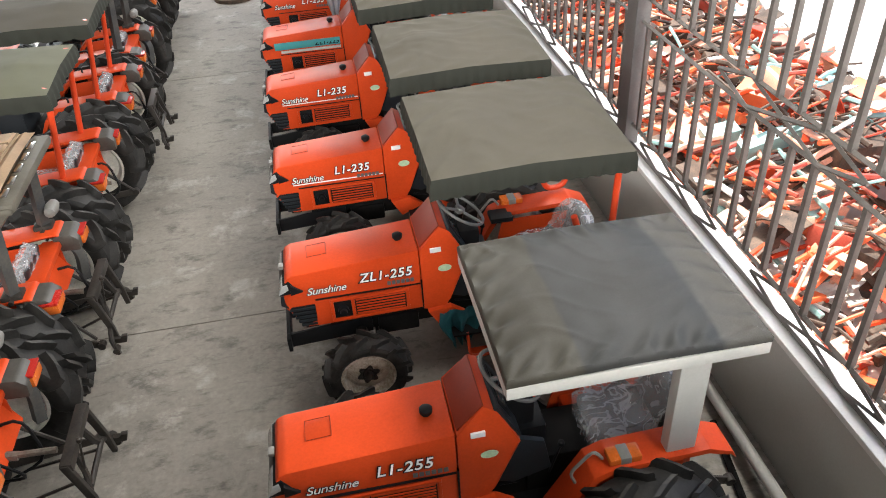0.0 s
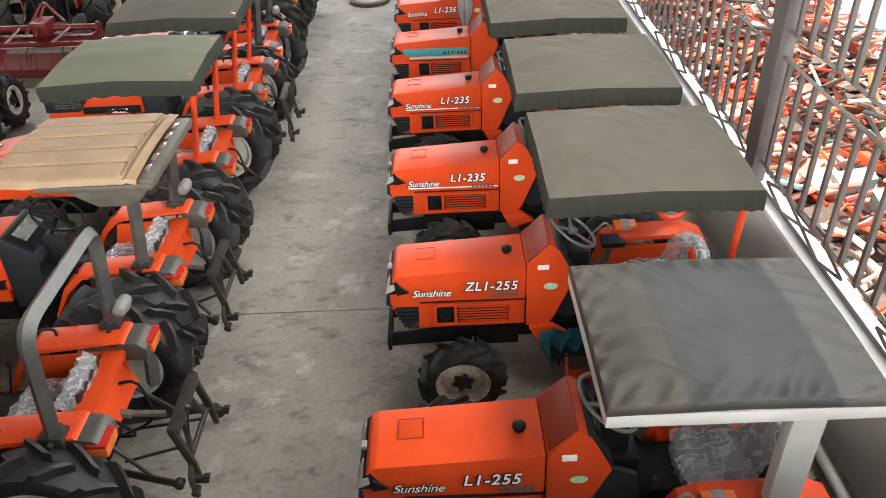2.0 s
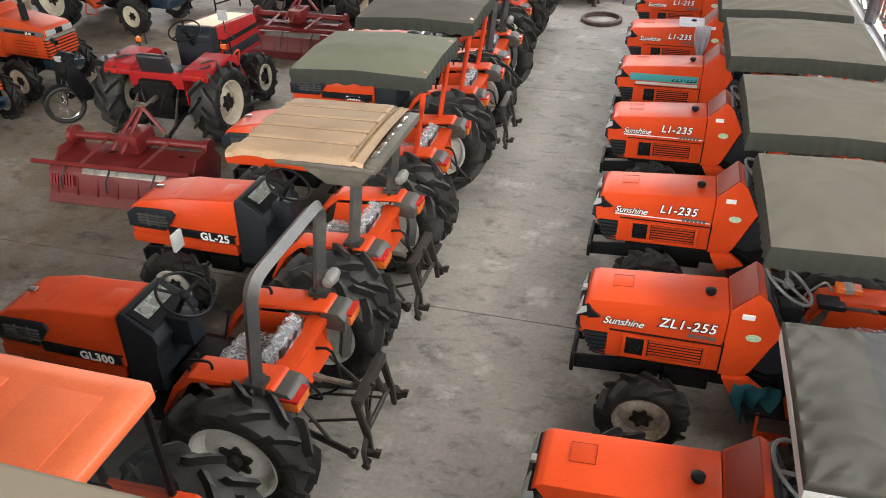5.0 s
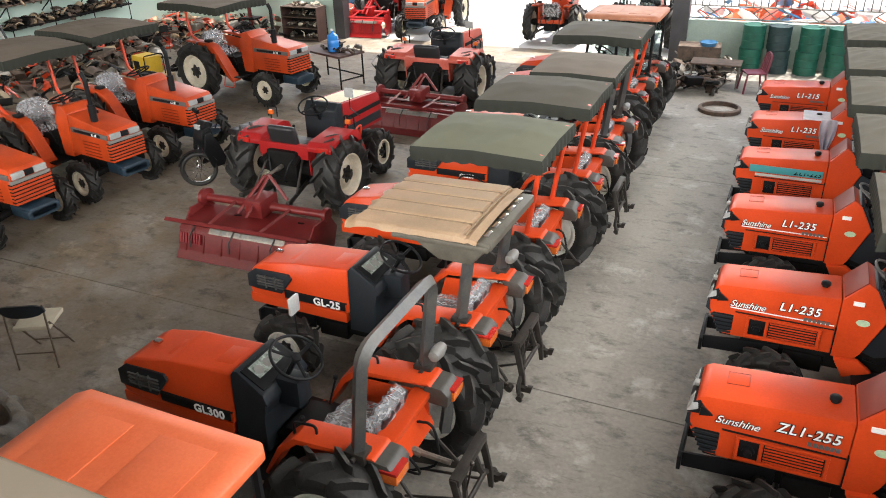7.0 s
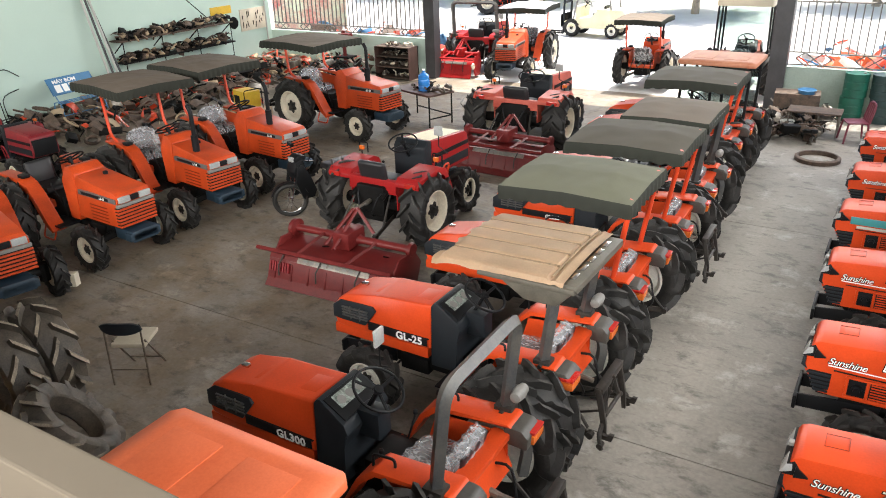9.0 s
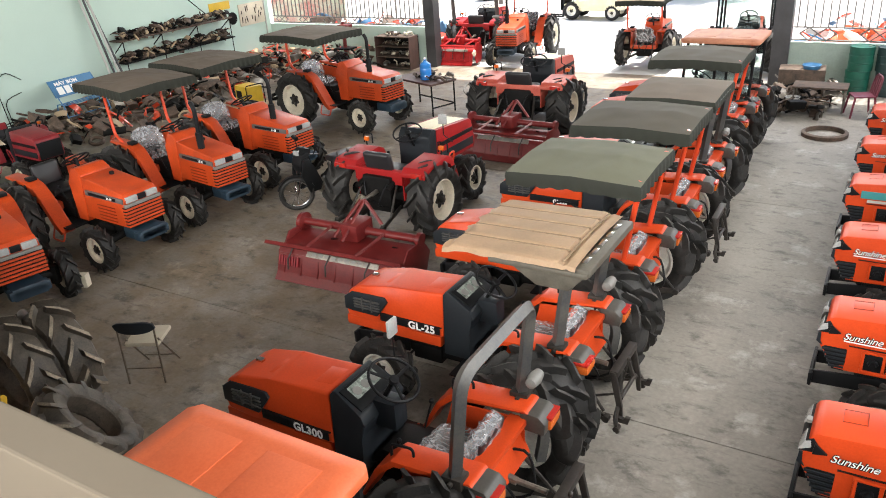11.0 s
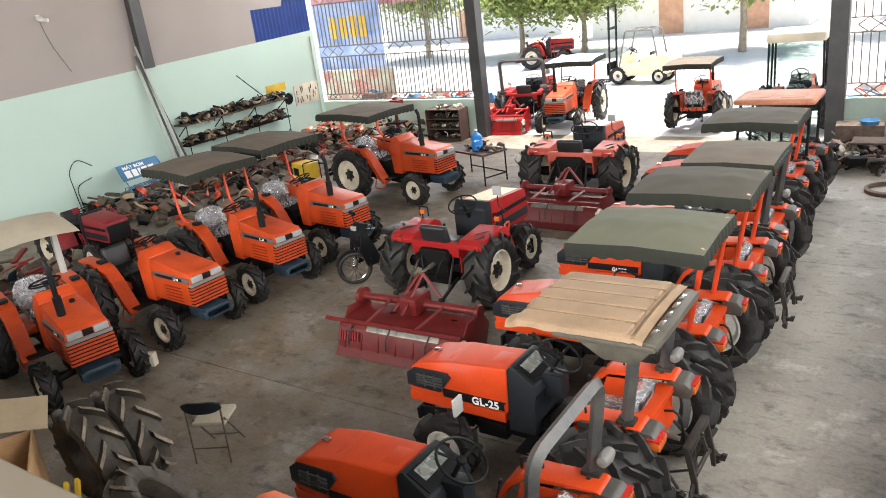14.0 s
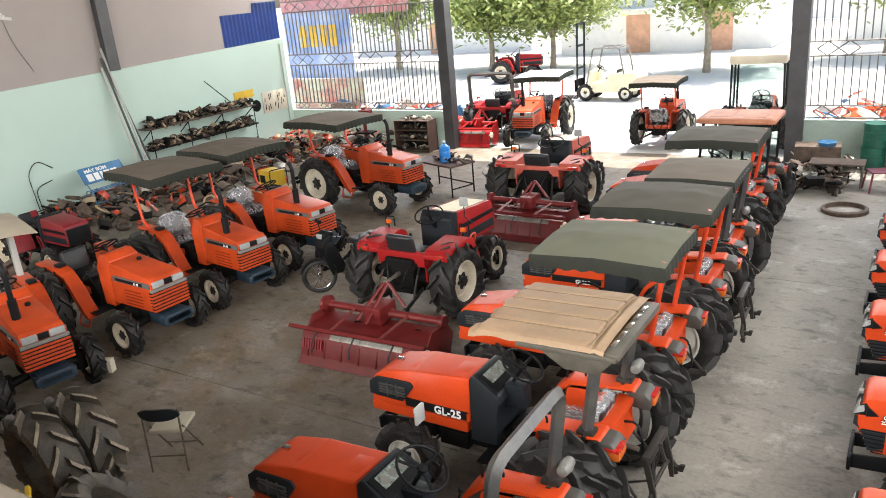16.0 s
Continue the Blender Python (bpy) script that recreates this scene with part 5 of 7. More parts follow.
def grille(name, a, b, z0, z1, zones, pitch, label, wide=1.35, gap=0.5, thick=0.014):
    """steel bars between a and b (plan points) with rails and diamond bands at the given heights"""
    a, b = Vector(a), Vector(b)
    d = (b - a)
    length = d.length
    d.normalize()
    g = thing(name, label, "grille", kind="structure")
    at = lambda s, z: Vector((a.x + d.x * s, a.y + d.y * s, z))
    for lo, hi in zones:
        for z in (lo, hi):
            rods("rail", BARS, g, [[at(0, z), at(length, z)]], 0.02, n=4)
        h = hi - lo
        w = h * wide
        s = 0.15
        while s + 2 * w < length:
            for k in range(2):
                c = s + w * (k + 0.5)
                rods("diamond", BARS, g, [[at(c - w / 2, lo + h / 2), at(c, hi), at(c + w / 2, lo + h / 2)], [at(c - w / 2, lo + h / 2), at(c, lo), at(c + w / 2, lo + h / 2)]], 0.017, n=4)
            s += 2 * w + gap
    spans = []
    z = z0
    for lo, hi in zones:
        if lo - z > 0.1:
            spans.append((z, lo))
        z = hi
    spans.append((z, z1))
    n = int(length / pitch)
    for zz0, zz1 in spans:
        bm = B()
        box(bm, -thick, thick, -thick, thick, zz0, zz1, 0)
        first = part("bar", bm, BARS, g, smooth=0)
        first.matrix_basis = Matrix.Translation((a.x + d.x * pitch / 2, a.y + d.y * pitch / 2, 0))
        for k in range(1, n):
            shared("bar", first, g, Matrix.Translation((a.x + d.x * pitch * (k + 0.5), a.y + d.y * pitch * (k + 0.5), 0)))
    return g


for y0, y1 in ((-3.9, 6.3), (6.54, 13.28), (13.52, NY - 0.05)):
    grille("grille_east", (EX + 0.07, y0, 0), (EX + 0.07, y1, 0), 1.05, 4.9, ((1.07, 1.27), (2.29, 2.52)), 0.255, "grey steel bar grille with diamond bands", wide=3.8, gap=0.56, thick=0.019)
grille("grille_north", (WX + 0.05, NY + 0.1, 0), (-13.22, NY + 0.1, 0), 1.18, 5.2, ((1.22, 1.42), (2.72, 3.08), (4.5, 4.85)), 0.17, "steel bar grille with diamond bands over the low wall")
grille("grille_north", (-2.8, NY + 0.1, 0), (EX, NY + 0.1, 0), 1.05, 5.2, ((1.10, 1.4), (2.58, 2.92)), 0.17, "steel bar grille with diamond bands over the low wall")


# ---- older square-hooded tractors along the west side ----
def square_tractor(paint=ORANGE_OLD, chimney=True):
    t = thing("tractor", "older orange tractor with square grille and blue bumper", "tractor", group="older tractors along the west wall")
    nose, rear = 2.10, 1.12
    wd = lambda x, z: 1.0 - 0.12 * max(0, z - 0.95) / 0.2
    bm = B()
    prism(bm, [(rear, 0.62), (nose - 0.02, 0.62), (nose, 0.94), (nose + 0.02, 1.02), (nose - 0.04, 1.10), (rear, 1.21)], -0.28, 0.28, 0.014, taper=wd)
    hood = part("hood", bm, paint, t)
    bm = B()
    lathe(bm, [(1.14, 0.035), (1.215, 0.035), (1.225, 0.02), (1.226, 0.003)], n=14, axis="z", at=(1.35, 0.1, 0))
    part("fuel_cap", bm, BLACK, hood)
    bm = B()
    box(bm, 1.2, nose - 0.02, -0.284, 0.284, 0.965, 1.035, 0.004)
    band = part("side_band", bm, GREYMARK, hood, "pale side band with dark inlay")
    for s in (-1, 1):
        bm = B()
        box(bm, 1.28, 1.92, s * 0.284 - 0.004, s * 0.284 + 0.003, 0.98, 1.022, 0.001)
        part("dark_inlay", bm, BLACK, band)
    lettering("lettering", "L1-18", 0.05, WHITE, band, Matrix.Translation((1.72, -0.2885, 0.982)) @ Matrix.Rotation(radians(90), 4, "X"), shear=0.2)
    bm = B()
    box(bm, nose - 0.02, nose + 0.035, -0.285, 0.285, 0.915, 0.96, 0.01)
    part("nose_trim", bm, LAMPGREY, hood)
    for s in (-1, 1):
        bm = B()
        box(bm, nose - 0.02, nose + 0.03, s * 0.16 - 0.09, s * 0.16 + 0.09, 0.97, 1.055, 0.012)
        part("headlamp", bm, LENS, hood)
    bm = B()
    box(bm, nose - 0.02, nose + 0.028, -0.062, 0.062, 0.972, 1.05, 0.008)
    part("emblem_plate", bm, BLACK, hood)
    bm = B()
    box(bm, nose - 0.06, nose + 0.008, -0.283, 0.283, 0.62, 0.91, 0.004)
    g = part("nose_grille", bm, BLACK, t)
    for k in range(6):
        bm = B()
        z = 0.63 + k * 0.048
        box(bm, nose - 0.07, nose + 0.03, -0.29, 0.29, z, z + 0.026, 0.006)
        part("slat", bm, paint, g)
    for s in (-1, 1):
        for k in range(5):
            bm = B()
            z = 0.66 + k * 0.05
            box(bm, 1.45, 1.85, s * 0.283 - 0.004, s * 0.283 + 0.006, z, z + 0.014, 0.002)
            part("vent", bm, DARK_RED_PANEL, t)
    bm = B()
    prism(bm, [(rear - 0.003, 0.55), (rear - 0.003, 1.22), (1.0, 1.31), (0.88, 1.3), (0.80, 1.1), (0.88, 0.55)], -0.29, 0.29, 0.02, taper=lambda x, z: 1.0 - 0.22 * max(0, z - 1.0) / 0.3)
    cowl = part("cowl", bm, paint, t)
    bm = B()
    box(bm, -0.09, 0.09, -0.17, 0.17, -0.01, 0.014, 0.01, m=Matrix.Translation((0.845, 0, 1.2)) @ Matrix.Rotation(radians(66), 4, "Y"))
    part("dial_panel", bm, BLACK, cowl)
    steering(t, 0.66, 1.34, 0.2, 30)
    chassis(t, 1.70, 2.15, bumper=False)
    bm = B()
    box(bm, 1.80, 2.22, -0.20, 0.20, 0.40, 0.56, 0.02)
    box(bm, 2.08, 2.22, -0.24, 0.24, 0.42, 0.54, 0.02)
    part("front_bumper", bm, NAVY, t, "dark blue front weight bracket")
    floor_and_pedals(t, 0.48, 0.95, 0.48)
    for s in (-1, 1):
        bm = B()
        y0, y1 = sorted((s * 0.38, s * 0.585))
        prism(bm, [(0.86, 0.42), (0.74, 0.52), (0.52, 0.86), (0.36, 1.04), (0.20, 1.10), (-0.34, 1.12), (-0.38, 1.08), (0.16, 1.05), (0.30, 0.98), (0.45, 0.82), (0.66, 0.48), (0.80, 0.38)], y0, y1, 0.012)
        f = part("fender", bm, paint, t)
        bm = B()
        box(bm, 0.12, 0.26, s * 0.48 - 0.06, s * 0.48 + 0.06, 1.10, 1.15, 0.012)
        part("marker_lamp", bm, BLACK, f)
        bm = B()
        prism(bm, [(0.5, 0.55), (0.30, 1.0), (-0.34, 1.06), (-0.34, 0.6)], s * 0.37 - 0.008, s * 0.37 + 0.008, 0.003)
        part("fender_side", bm, paint, f)
        wheel(t, 0, s * 0.70, 0.56, 0.26, 0.32, RIM, lugs=13)
        wheel(t, 1.70, s * 0.56, 0.345, 0.19, 0.185, RIM, lugs=12)
    bm = B()
    box(bm, -0.35, 0.35, -0.37, 0.37, 0.58, 0.70, 0.03)
    part("seat_deck", bm, paint, t)
    if chimney:
        bm = B()
        pipe(bm, [(1.62, -0.12, 1.13), (1.62, -0.12, 1.40)], 0.055, 12)
        pipe(bm, rounded([(1.62, -0.12, 1.38), (1.62, -0.12, 1.78), (1.56, -0.12, 1.86)], 0.05), 0.034, 10)
        part("chimney_pipe", bm, BLACK, t, "black upright exhaust chimney")
    hitch(t, -0.4, -0.85, frame=False)
    return t


SQUARE = ((-12.62, 14.22, -8), (-12.15, 10.5, -7), (-12.06, 8.68, -9), (-12.1, 6.7, -4), (-12.02, 5.08, -14))
STOUT, BIGGER = Matrix.Scale(0.94, 4), Matrix.Scale(1.15, 4)
sbase = square_tractor()
sbase.matrix_basis = pose(SQUARE[0][0], SQUARE[0][1], 0, 0, 0, SQUARE[0][2]) @ BIGGER
olds = [sbase] + [copy_thing(sbase, pose(x, y, 0, 0, 0, a) @ STOUT) for x, y, a in SQUARE[1:]]
for i, t in enumerate(olds):
    if i == 3:
        for o in [o for o in t.children if o.name.startswith("chimney_pipe")]:
            bpy.data.objects.remove(o)
        t["label"] = "older orange tractor with a bare black seat"
    seat(t, 0.0, 0.74, film=i != 3)
    if i in (0, 1, 2):
        t["label"] = "older orange tractor under a dark canvas canopy"
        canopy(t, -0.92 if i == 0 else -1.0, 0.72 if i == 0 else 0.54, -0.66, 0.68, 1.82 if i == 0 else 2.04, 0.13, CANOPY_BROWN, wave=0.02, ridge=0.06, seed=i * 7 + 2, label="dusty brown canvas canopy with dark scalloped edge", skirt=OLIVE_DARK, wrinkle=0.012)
        for s in (-1, 1):
            rods("canopy_post", TUBE_RED, t, [rounded([(-0.05, s * 0.5, 1.08), (-0.28, s * 0.5, 1.2), (-0.34, s * 0.5, 1.75)], 0.08), [(-0.34, s * 0.5, 1.70), (-0.34, s * 0.5, 1.81 if i == 0 else 2.03)]], 0.026, n=8)
    if i == 4:
        t["label"] = "older orange tractor under a cracked cream roof"
        bm = B()
        rows = []
        for a in range(13):
            row = []
            for b in range(13):
                u, v = a / 12, b / 12
                row.append(bm.verts.new((-0.55 + 1.2 * u + 0.03 * noise.noise(Vector((v * 6, 0, 2))) * (u > 0.9), -0.62 + 1.24 * v, 1.98 + 0.05 * (1 - (2 * v - 1) ** 2) - 0.10 * u ** 2)))
            rows.append(row)
        for r0, r1 in zip(rows, rows[1:]):
            for b in range(12):
                bm.faces.new((r0[b], r0[b + 1], r1[b + 1], r1[b]))
        bmesh.ops.solidify(bm, geom=bm.faces[:], thickness=0.03)
        part("plastic_roof", bm, CREAM, t, "cracked cream plastic roof")
        for s in (-1, 1):
            bm = B()
            box(bm, -0.34, -0.24, s * 0.48 - 0.04, s * 0.48 + 0.04, 1.08, 1.99, 0.008)
            part("roof_post", bm, LIGHTGREY, t)


# ---- red tractors with rotary tillers ----
def red_tractor(paint=RED):
    t = thing("tractor", "dark red tractor with cream rims, seen from behind", "tractor", group="red tractors with tillers")
    wd = lambda x, z: 1.0 - 0.06 * max(0, z - 1.0) / 0.3
    bm = B()
    prism(bm, [(0.95, 0.78), (2.12, 0.78), (2.16, 0.95), (2.10, 1.26), (2.04, 1.30), (0.95, 1.38)], -0.27, 0.27, 0.014, taper=wd)
    hood = part("hood", bm, paint, t)
    bm = B()
    prism(bm, [(1.0, 1.376), (2.0, 1.305), (2.0, 1.31), (1.0, 1.384)], -0.19, 0.19, 0.002)
    part("hood_top", bm, FORKLIFT, hood, "pale dusty hood top")
    for s in (-1, 1):
        bm = B()
        box(bm, 1.0, 2.1, s * 0.27 - 0.004, s * 0.27 + 0.004, 1.08, 1.15, 0.001)
        part("side_stripe", bm, BLACK, hood)
        bm = B()
        box(bm, 1.0, 2.1, s * 0.27 - 0.004, s * 0.27 + 0.005, 0.84, 0.98, 0.001)
        part("side_mesh", bm, DARKGREY, hood)
    bm = B()
    box(bm, 2.1, 2.165, -0.24, 0.24, 0.8, 1.2, 0.01)
    part("nose_grille", bm, BLACK, t)
    bm = B()
    prism(bm, [(0.95, 0.6), (0.95, 1.39), (0.82, 1.42), (0.72, 1.3), (0.72, 0.6)], -0.25, 0.25, 0.02)
    part("cowl", bm, DARKGREY, t)
    steering(t, 0.56, 1.42, 0.21, 30)
    chassis(t, 1.7, 2.15, bumper=True)
    floor_and_pedals(t, 0.42, 0.85, 0.6)
    for s in (-1, 1):
        bm = B()
        y0, y1 = sorted((s * 0.36, s * 0.72))
        prism(bm, [(0.70, 0.62), (0.62, 0.85), (0.48, 1.14), (0.34, 1.20), (-0.26, 1.14), (-0.34, 1.06), (-0.34, 1.0), (-0.26, 1.06), (0.3, 1.12), (0.42, 1.05), (0.54, 0.82), (0.62, 0.60)], y0, y1, 0.014)
        f = part("fender", bm, paint, t)
        bm = B()
        box(bm, 0.38, 0.43, s * 0.60 - 0.035, s * 0.60 + 0.035, 1.25, 1.32, 0.012)
        part("turn_signal", bm, AMBER, f)
        rods("lamp_stalk", BLACK, f, [[(0.40, s * 0.6, 1.15), (0.40, s * 0.6, 1.25)], rounded([(0.45, s * 0.6 - 0.07, 1.2), (0.45, s * 0.6 - 0.07, 1.36), (0.45, s * 0.6 + 0.07, 1.36), (0.45, s * 0.6 + 0.07, 1.2)], 0.02)], 0.012)
        bm = B()
        prism(bm, [(0.4, 0.6), (0.34, 1.12), (-0.30, 1.08), (-0.30, 0.6)], s * 0.36 - 0.008, s * 0.36 + 0.008, 0.003)
        part("fender_side", bm, paint, f)
        bm = B()
        box(bm, -0.37, -0.32, s * 0.6 - 0.08, s * 0.6 + 0.08, 1.02, 1.09, 0.01)
        part("tail_lamp", bm, REDLENS, f)
        wheel(t, 0, s * 0.66, 0.60, 0.36, 0.32, RIM, lugs=13)
        wheel(t, 1.60, s * 0.44, 0.40, 0.22, 0.21, RIM, lugs=12)
    bm = B()
    prism(bm, [(-0.26, 0.88), (-0.20, 1.02), (-0.24, 1.08), (-0.34, 1.07), (-0.34, 0.86)], -0.37, 0.37, 0.012)
    part("rear_panel", bm, paint, t)
    bm = B()
    box(bm, -0.3, 0.4, -0.35, 0.35, 0.6, 0.74, 0.02)
    part("seat_deck", bm, IRON, t)
    bm = B()
    box(bm, -0.42, -0.1, -0.22, 0.22, 0.50, 0.98, 0.04)
    for s in (-1, 1):
        pipe(bm, [(-0.3, s * 0.22, 0.9), (-0.52, s * 0.24, 0.82)], 0.035, 8)
    part("lift_housing", bm, IRON, t)
    s = seat(t, 0.0, 0.92, film=False)
    s["label"] = "black moulded seat"
    rods("side_rail", TUBE_RED, t, [rounded([(1.0, -0.34, 0.5), (1.0, -0.42, 1.0), (1.15, -0.42, 1.0), (1.15, -0.34, 0.5)], 0.05)], 0.014)
    mirror(t, 1.0, -0.34, 1.2, 1.5)
    hitch(t, -0.5, -1.0, frame=False)
    return t


def tiller(m, paint=RED_DULL, width=1.9, label="worn dark red rotary tiller on the floor"):
    """x ahead towards the tractor; the tine cover trails behind"""
    t = thing("rotary_tiller", label, "tiller", m)
    h = width / 2
    bm = B()
    prism(bm, [(-0.49, 0.46), (-0.44, 0.53), (0.18, 0.58), (0.36, 0.42), (0.34, 0.40), (0.17, 0.555), (-0.43, 0.505), (-0.47, 0.44)], -h, h, 0.003)
    part("tine_cover", bm, paint, t)
    bm = B()
    prism(bm, [(-0.48, 0.46), (-0.57, 0.14), (-0.66, 0.02), (-0.64, 0.0), (-0.55, 0.13), (-0.46, 0.45)], -h, h, 0.004)
    apron = part("rear_apron", bm, paint, t, "hinged dark red rear apron")
    for k in range(7):
        bm = B()
        y = -h + 0.12 + k * (width - 0.24) / 6
        prism(bm, [(-0.48, 0.40), (-0.57, 0.13), (-0.59, 0.13), (-0.505, 0.40)], y - 0.012, y + 0.012, 0.002)
        part("rib", bm, paint, apron)
    for s in (-1, 1):
        bm = B()
        prism(bm, [(0.36, 0.42), (0.2, 0.68), (-0.2, 0.70), (-0.42, 0.42), (-0.2, 0.02), (0.2, 0.02)], s * h - 0.012, s * h + 0.012, 0.004)
        part("end_plate", bm, paint, t)
    rods("tool_bar", paint, t, [[(-0.58, -h - 0.12, 0.66), (-0.58, h + 0.12, 0.66)]], 0.04, "long red square bar", n=4)
    bm = B()
    lathe(bm, [(-h - 0.02, 0.10), (-h + 0.03, 0.12), (-h + 0.05, 0.065), (-0.18, 0.065), (-0.12, 0.10), (0.12, 0.10), (0.18, 0.065), (h - 0.05, 0.065), (h - 0.03, 0.15), (h + 0.03, 0.15), (h + 0.05, 0.05)], n=16, at=(0.15, 0, 0.72))
    part("main_beam", bm, paint, t)
    for y in (-h * 0.55, h * 0.1, h * 0.75):
        rods("apron_rod", HITCH, t, [[(-0.42, y, 0.58), (-0.58, y + 0.02, 0.40), (-0.60, y + 0.02, 0.22)]], 0.012)
    for k in range(8):
        bm = B()
        y = h * 0.62 + k * h * 0.045
        prism(bm, [(-0.505, 0.42), (-0.55, 0.26), (-0.575, 0.27), (-0.53, 0.43)], y, y + h * 0.026, 0)
        part("tooth", bm, RED_DARK, apron)
    for s in (-0.45, 0.45):
        rods("beam_arm", paint, t, [[(0.15, s, 0.74), (-0.58, s * 0.9, 0.68)]], 0.03, n=4)
    bm = B()
    box(bm, -0.12, 0.3, -0.14, 0.14, 0.62, 0.92, 0.04)
    part("gear_case", bm, paint, t)
    rods("headstock", paint, t, [[(0.28, -0.3, 0.8), (0.34, 0, 1.18)], [(0.28, 0.3, 0.8), (0.34, 0, 1.18)], [(0.34, 0, 1.16), (-0.3, 0, 0.72)], [(0.34, 0.06, 1.16), (-0.2, 0.2, 0.72)]], 0.028, n=6)
    bm = B()
    prism(bm, [(-0.50, 0.455), (-0.445, 0.533), (-0.45, 0.541), (-0.508, 0.46)], -h * 0.7, h * 0.5, 0.002)
    strip = part("worn_plate", bm, STEEL, t)
    for k in range(9):
        bm = B()
        y = -h * 0.55 + k * 0.11
        prism(bm, [(-0.492, 0.475), (-0.463, 0.516), (-0.467, 0.524), (-0.497, 0.482)], y, y + 0.07, 0)
        part("plate_bar", bm, LAMPGREY, strip)
    bm = B()
    for k in range(10):
        y = -h + 0.1 + k * (width - 0.2) / 9
        a = k * 1.3
        pipe(bm, [(0.02 * math.cos(a), y, 0.36), (0.2 * math.cos(a), y, 0.36 + 0.2 * math.sin(a)), (0.24 * math.cos(a + 0.4), y + 0.05, 0.36 + 0.25 * math.sin(a + 0.4))], 0.014, 5)
    part("tine", bm, IRON, t)
    bm = B()
    lathe(bm, [(-h - 0.05, 0.09), (-h - 0.02, 0.11), (-h + 0.03, 0.1)], n=16, at=(-0.40, 0, 0.40))
    part("end_cap", bm, CREAM, t)
    return t


rt = red_tractor()
rt.matrix_basis = pose(-7.1, 9.12, 0, 0, 0, 88) @ Matrix.Diagonal((0.96, 1.22, 1.0, 1.0))
tiller(pose(-6.667, 7.488, 0, 0, 0, 92) @ Matrix.Diagonal((1.0, 1.0, 0.84, 1.0)), width=2.0)
rt2 = copy_thing(rt, pose(-7.38, 14.75, 0, 0, 0, 90) @ Matrix.Diagonal((0.98, 1.16, 1.0, 1.0)))
rt3 = copy_thing(rt, pose(-16.25, 8.3, 0, 0, 0, -4) @ Matrix.Scale(0.82, 4))
for ob in rt3.children_recursive:
    if ob.type == "MESH" and ob.data.materials and ob.data.materials[0] not in (RUBBER, RIM, BLACK, DARKGREY, IRON, STEEL, AMBER, SEATBLACK, HITCH):
        ob.data = ob.data.copy()
        ob.data.materials[0] = RED_DARK
rt3["label"] = "dark red old tractor standing by the mint wall"
for ob in rt2.children_recursive:
    if ob.type == "MESH" and ob.data.materials and ob.data.materials[0] == RED:
        ob.data = ob.data.copy()
        ob.data.materials[0] = RED_FADED
rt2["label"] = "faded red-orange tractor with cream rims, seen from behind"
tiller(pose(-7.0, 13.2, 0, 0, 0, 88) @ Matrix.Diagonal((1.0, 1.0, 0.84, 1.0)), label="dark red rotary tiller behind a red tractor")

# ---- machines at and beyond the gate ----
o1 = copy_thing(olds[0], pose(-10.85, 22.6, 0, 0, 0, -82) @ Matrix.Scale(0.95, 4))
o1["label"] = "orange tractor under a white-edged canopy facing the hall"
for ob in o1.children:
    if ob.name.startswith("canopy") and len(ob.data.materials) > 1:
        ob.data = ob.data.copy()
        ob.data.materials[0] = WHITECLOTH
        ob["label"] = "bleached white canopy with a dark scalloped edge"
o2 = copy_thing(olds[1], pose(-6.75, 21.6, 0, 0, 0, 92) @ Matrix.Scale(0.88, 4))
o2["label"] = "orange tractor under a scalloped canopy, seen from behind"
o3 = copy_thing(gbase, pose(-4.15, 21.75, 0, 0, 0, 93))
for o in [o for o in o3.children if o.name.startswith(("roll_bar", "name_band", "lettering", "mirror"))]:
    for c in list(o.children):
        bpy.data.objects.remove(c)
    bpy.data.objects.remove(o)
cab(o3, CREAM, z=2.52, w=0.70, thick=0.2, label="cream cab roof")
o3["label"] = "cab tractor with a cream roof standing outside"
for o in (o1, o2, o3):
    o["group"] = "tractors at the gate"
o4 = copy_thing(rt, pose(-12.3, 22.0, 0, 0, 0, 97))
o4["label"] = "red tractor with a roll bar standing outside"
o4["group"] = "tractors at the gate"
roll_bar(o4, z=2.15, y=0.6)
tiller(pose(-12.45, 21.0, 0, 0, 0, 95) @ Matrix.Scale(0.9, 4), paint=RED, width=1.3, label="bright red rotary tiller outside the gate")
o5 = copy_thing(rt, pose(-19.0, 35.6, -0.06, 0, 0, 20))
o5["label"] = "red tractor far off in the yard"
o5["group"] = "tractors at the gate"


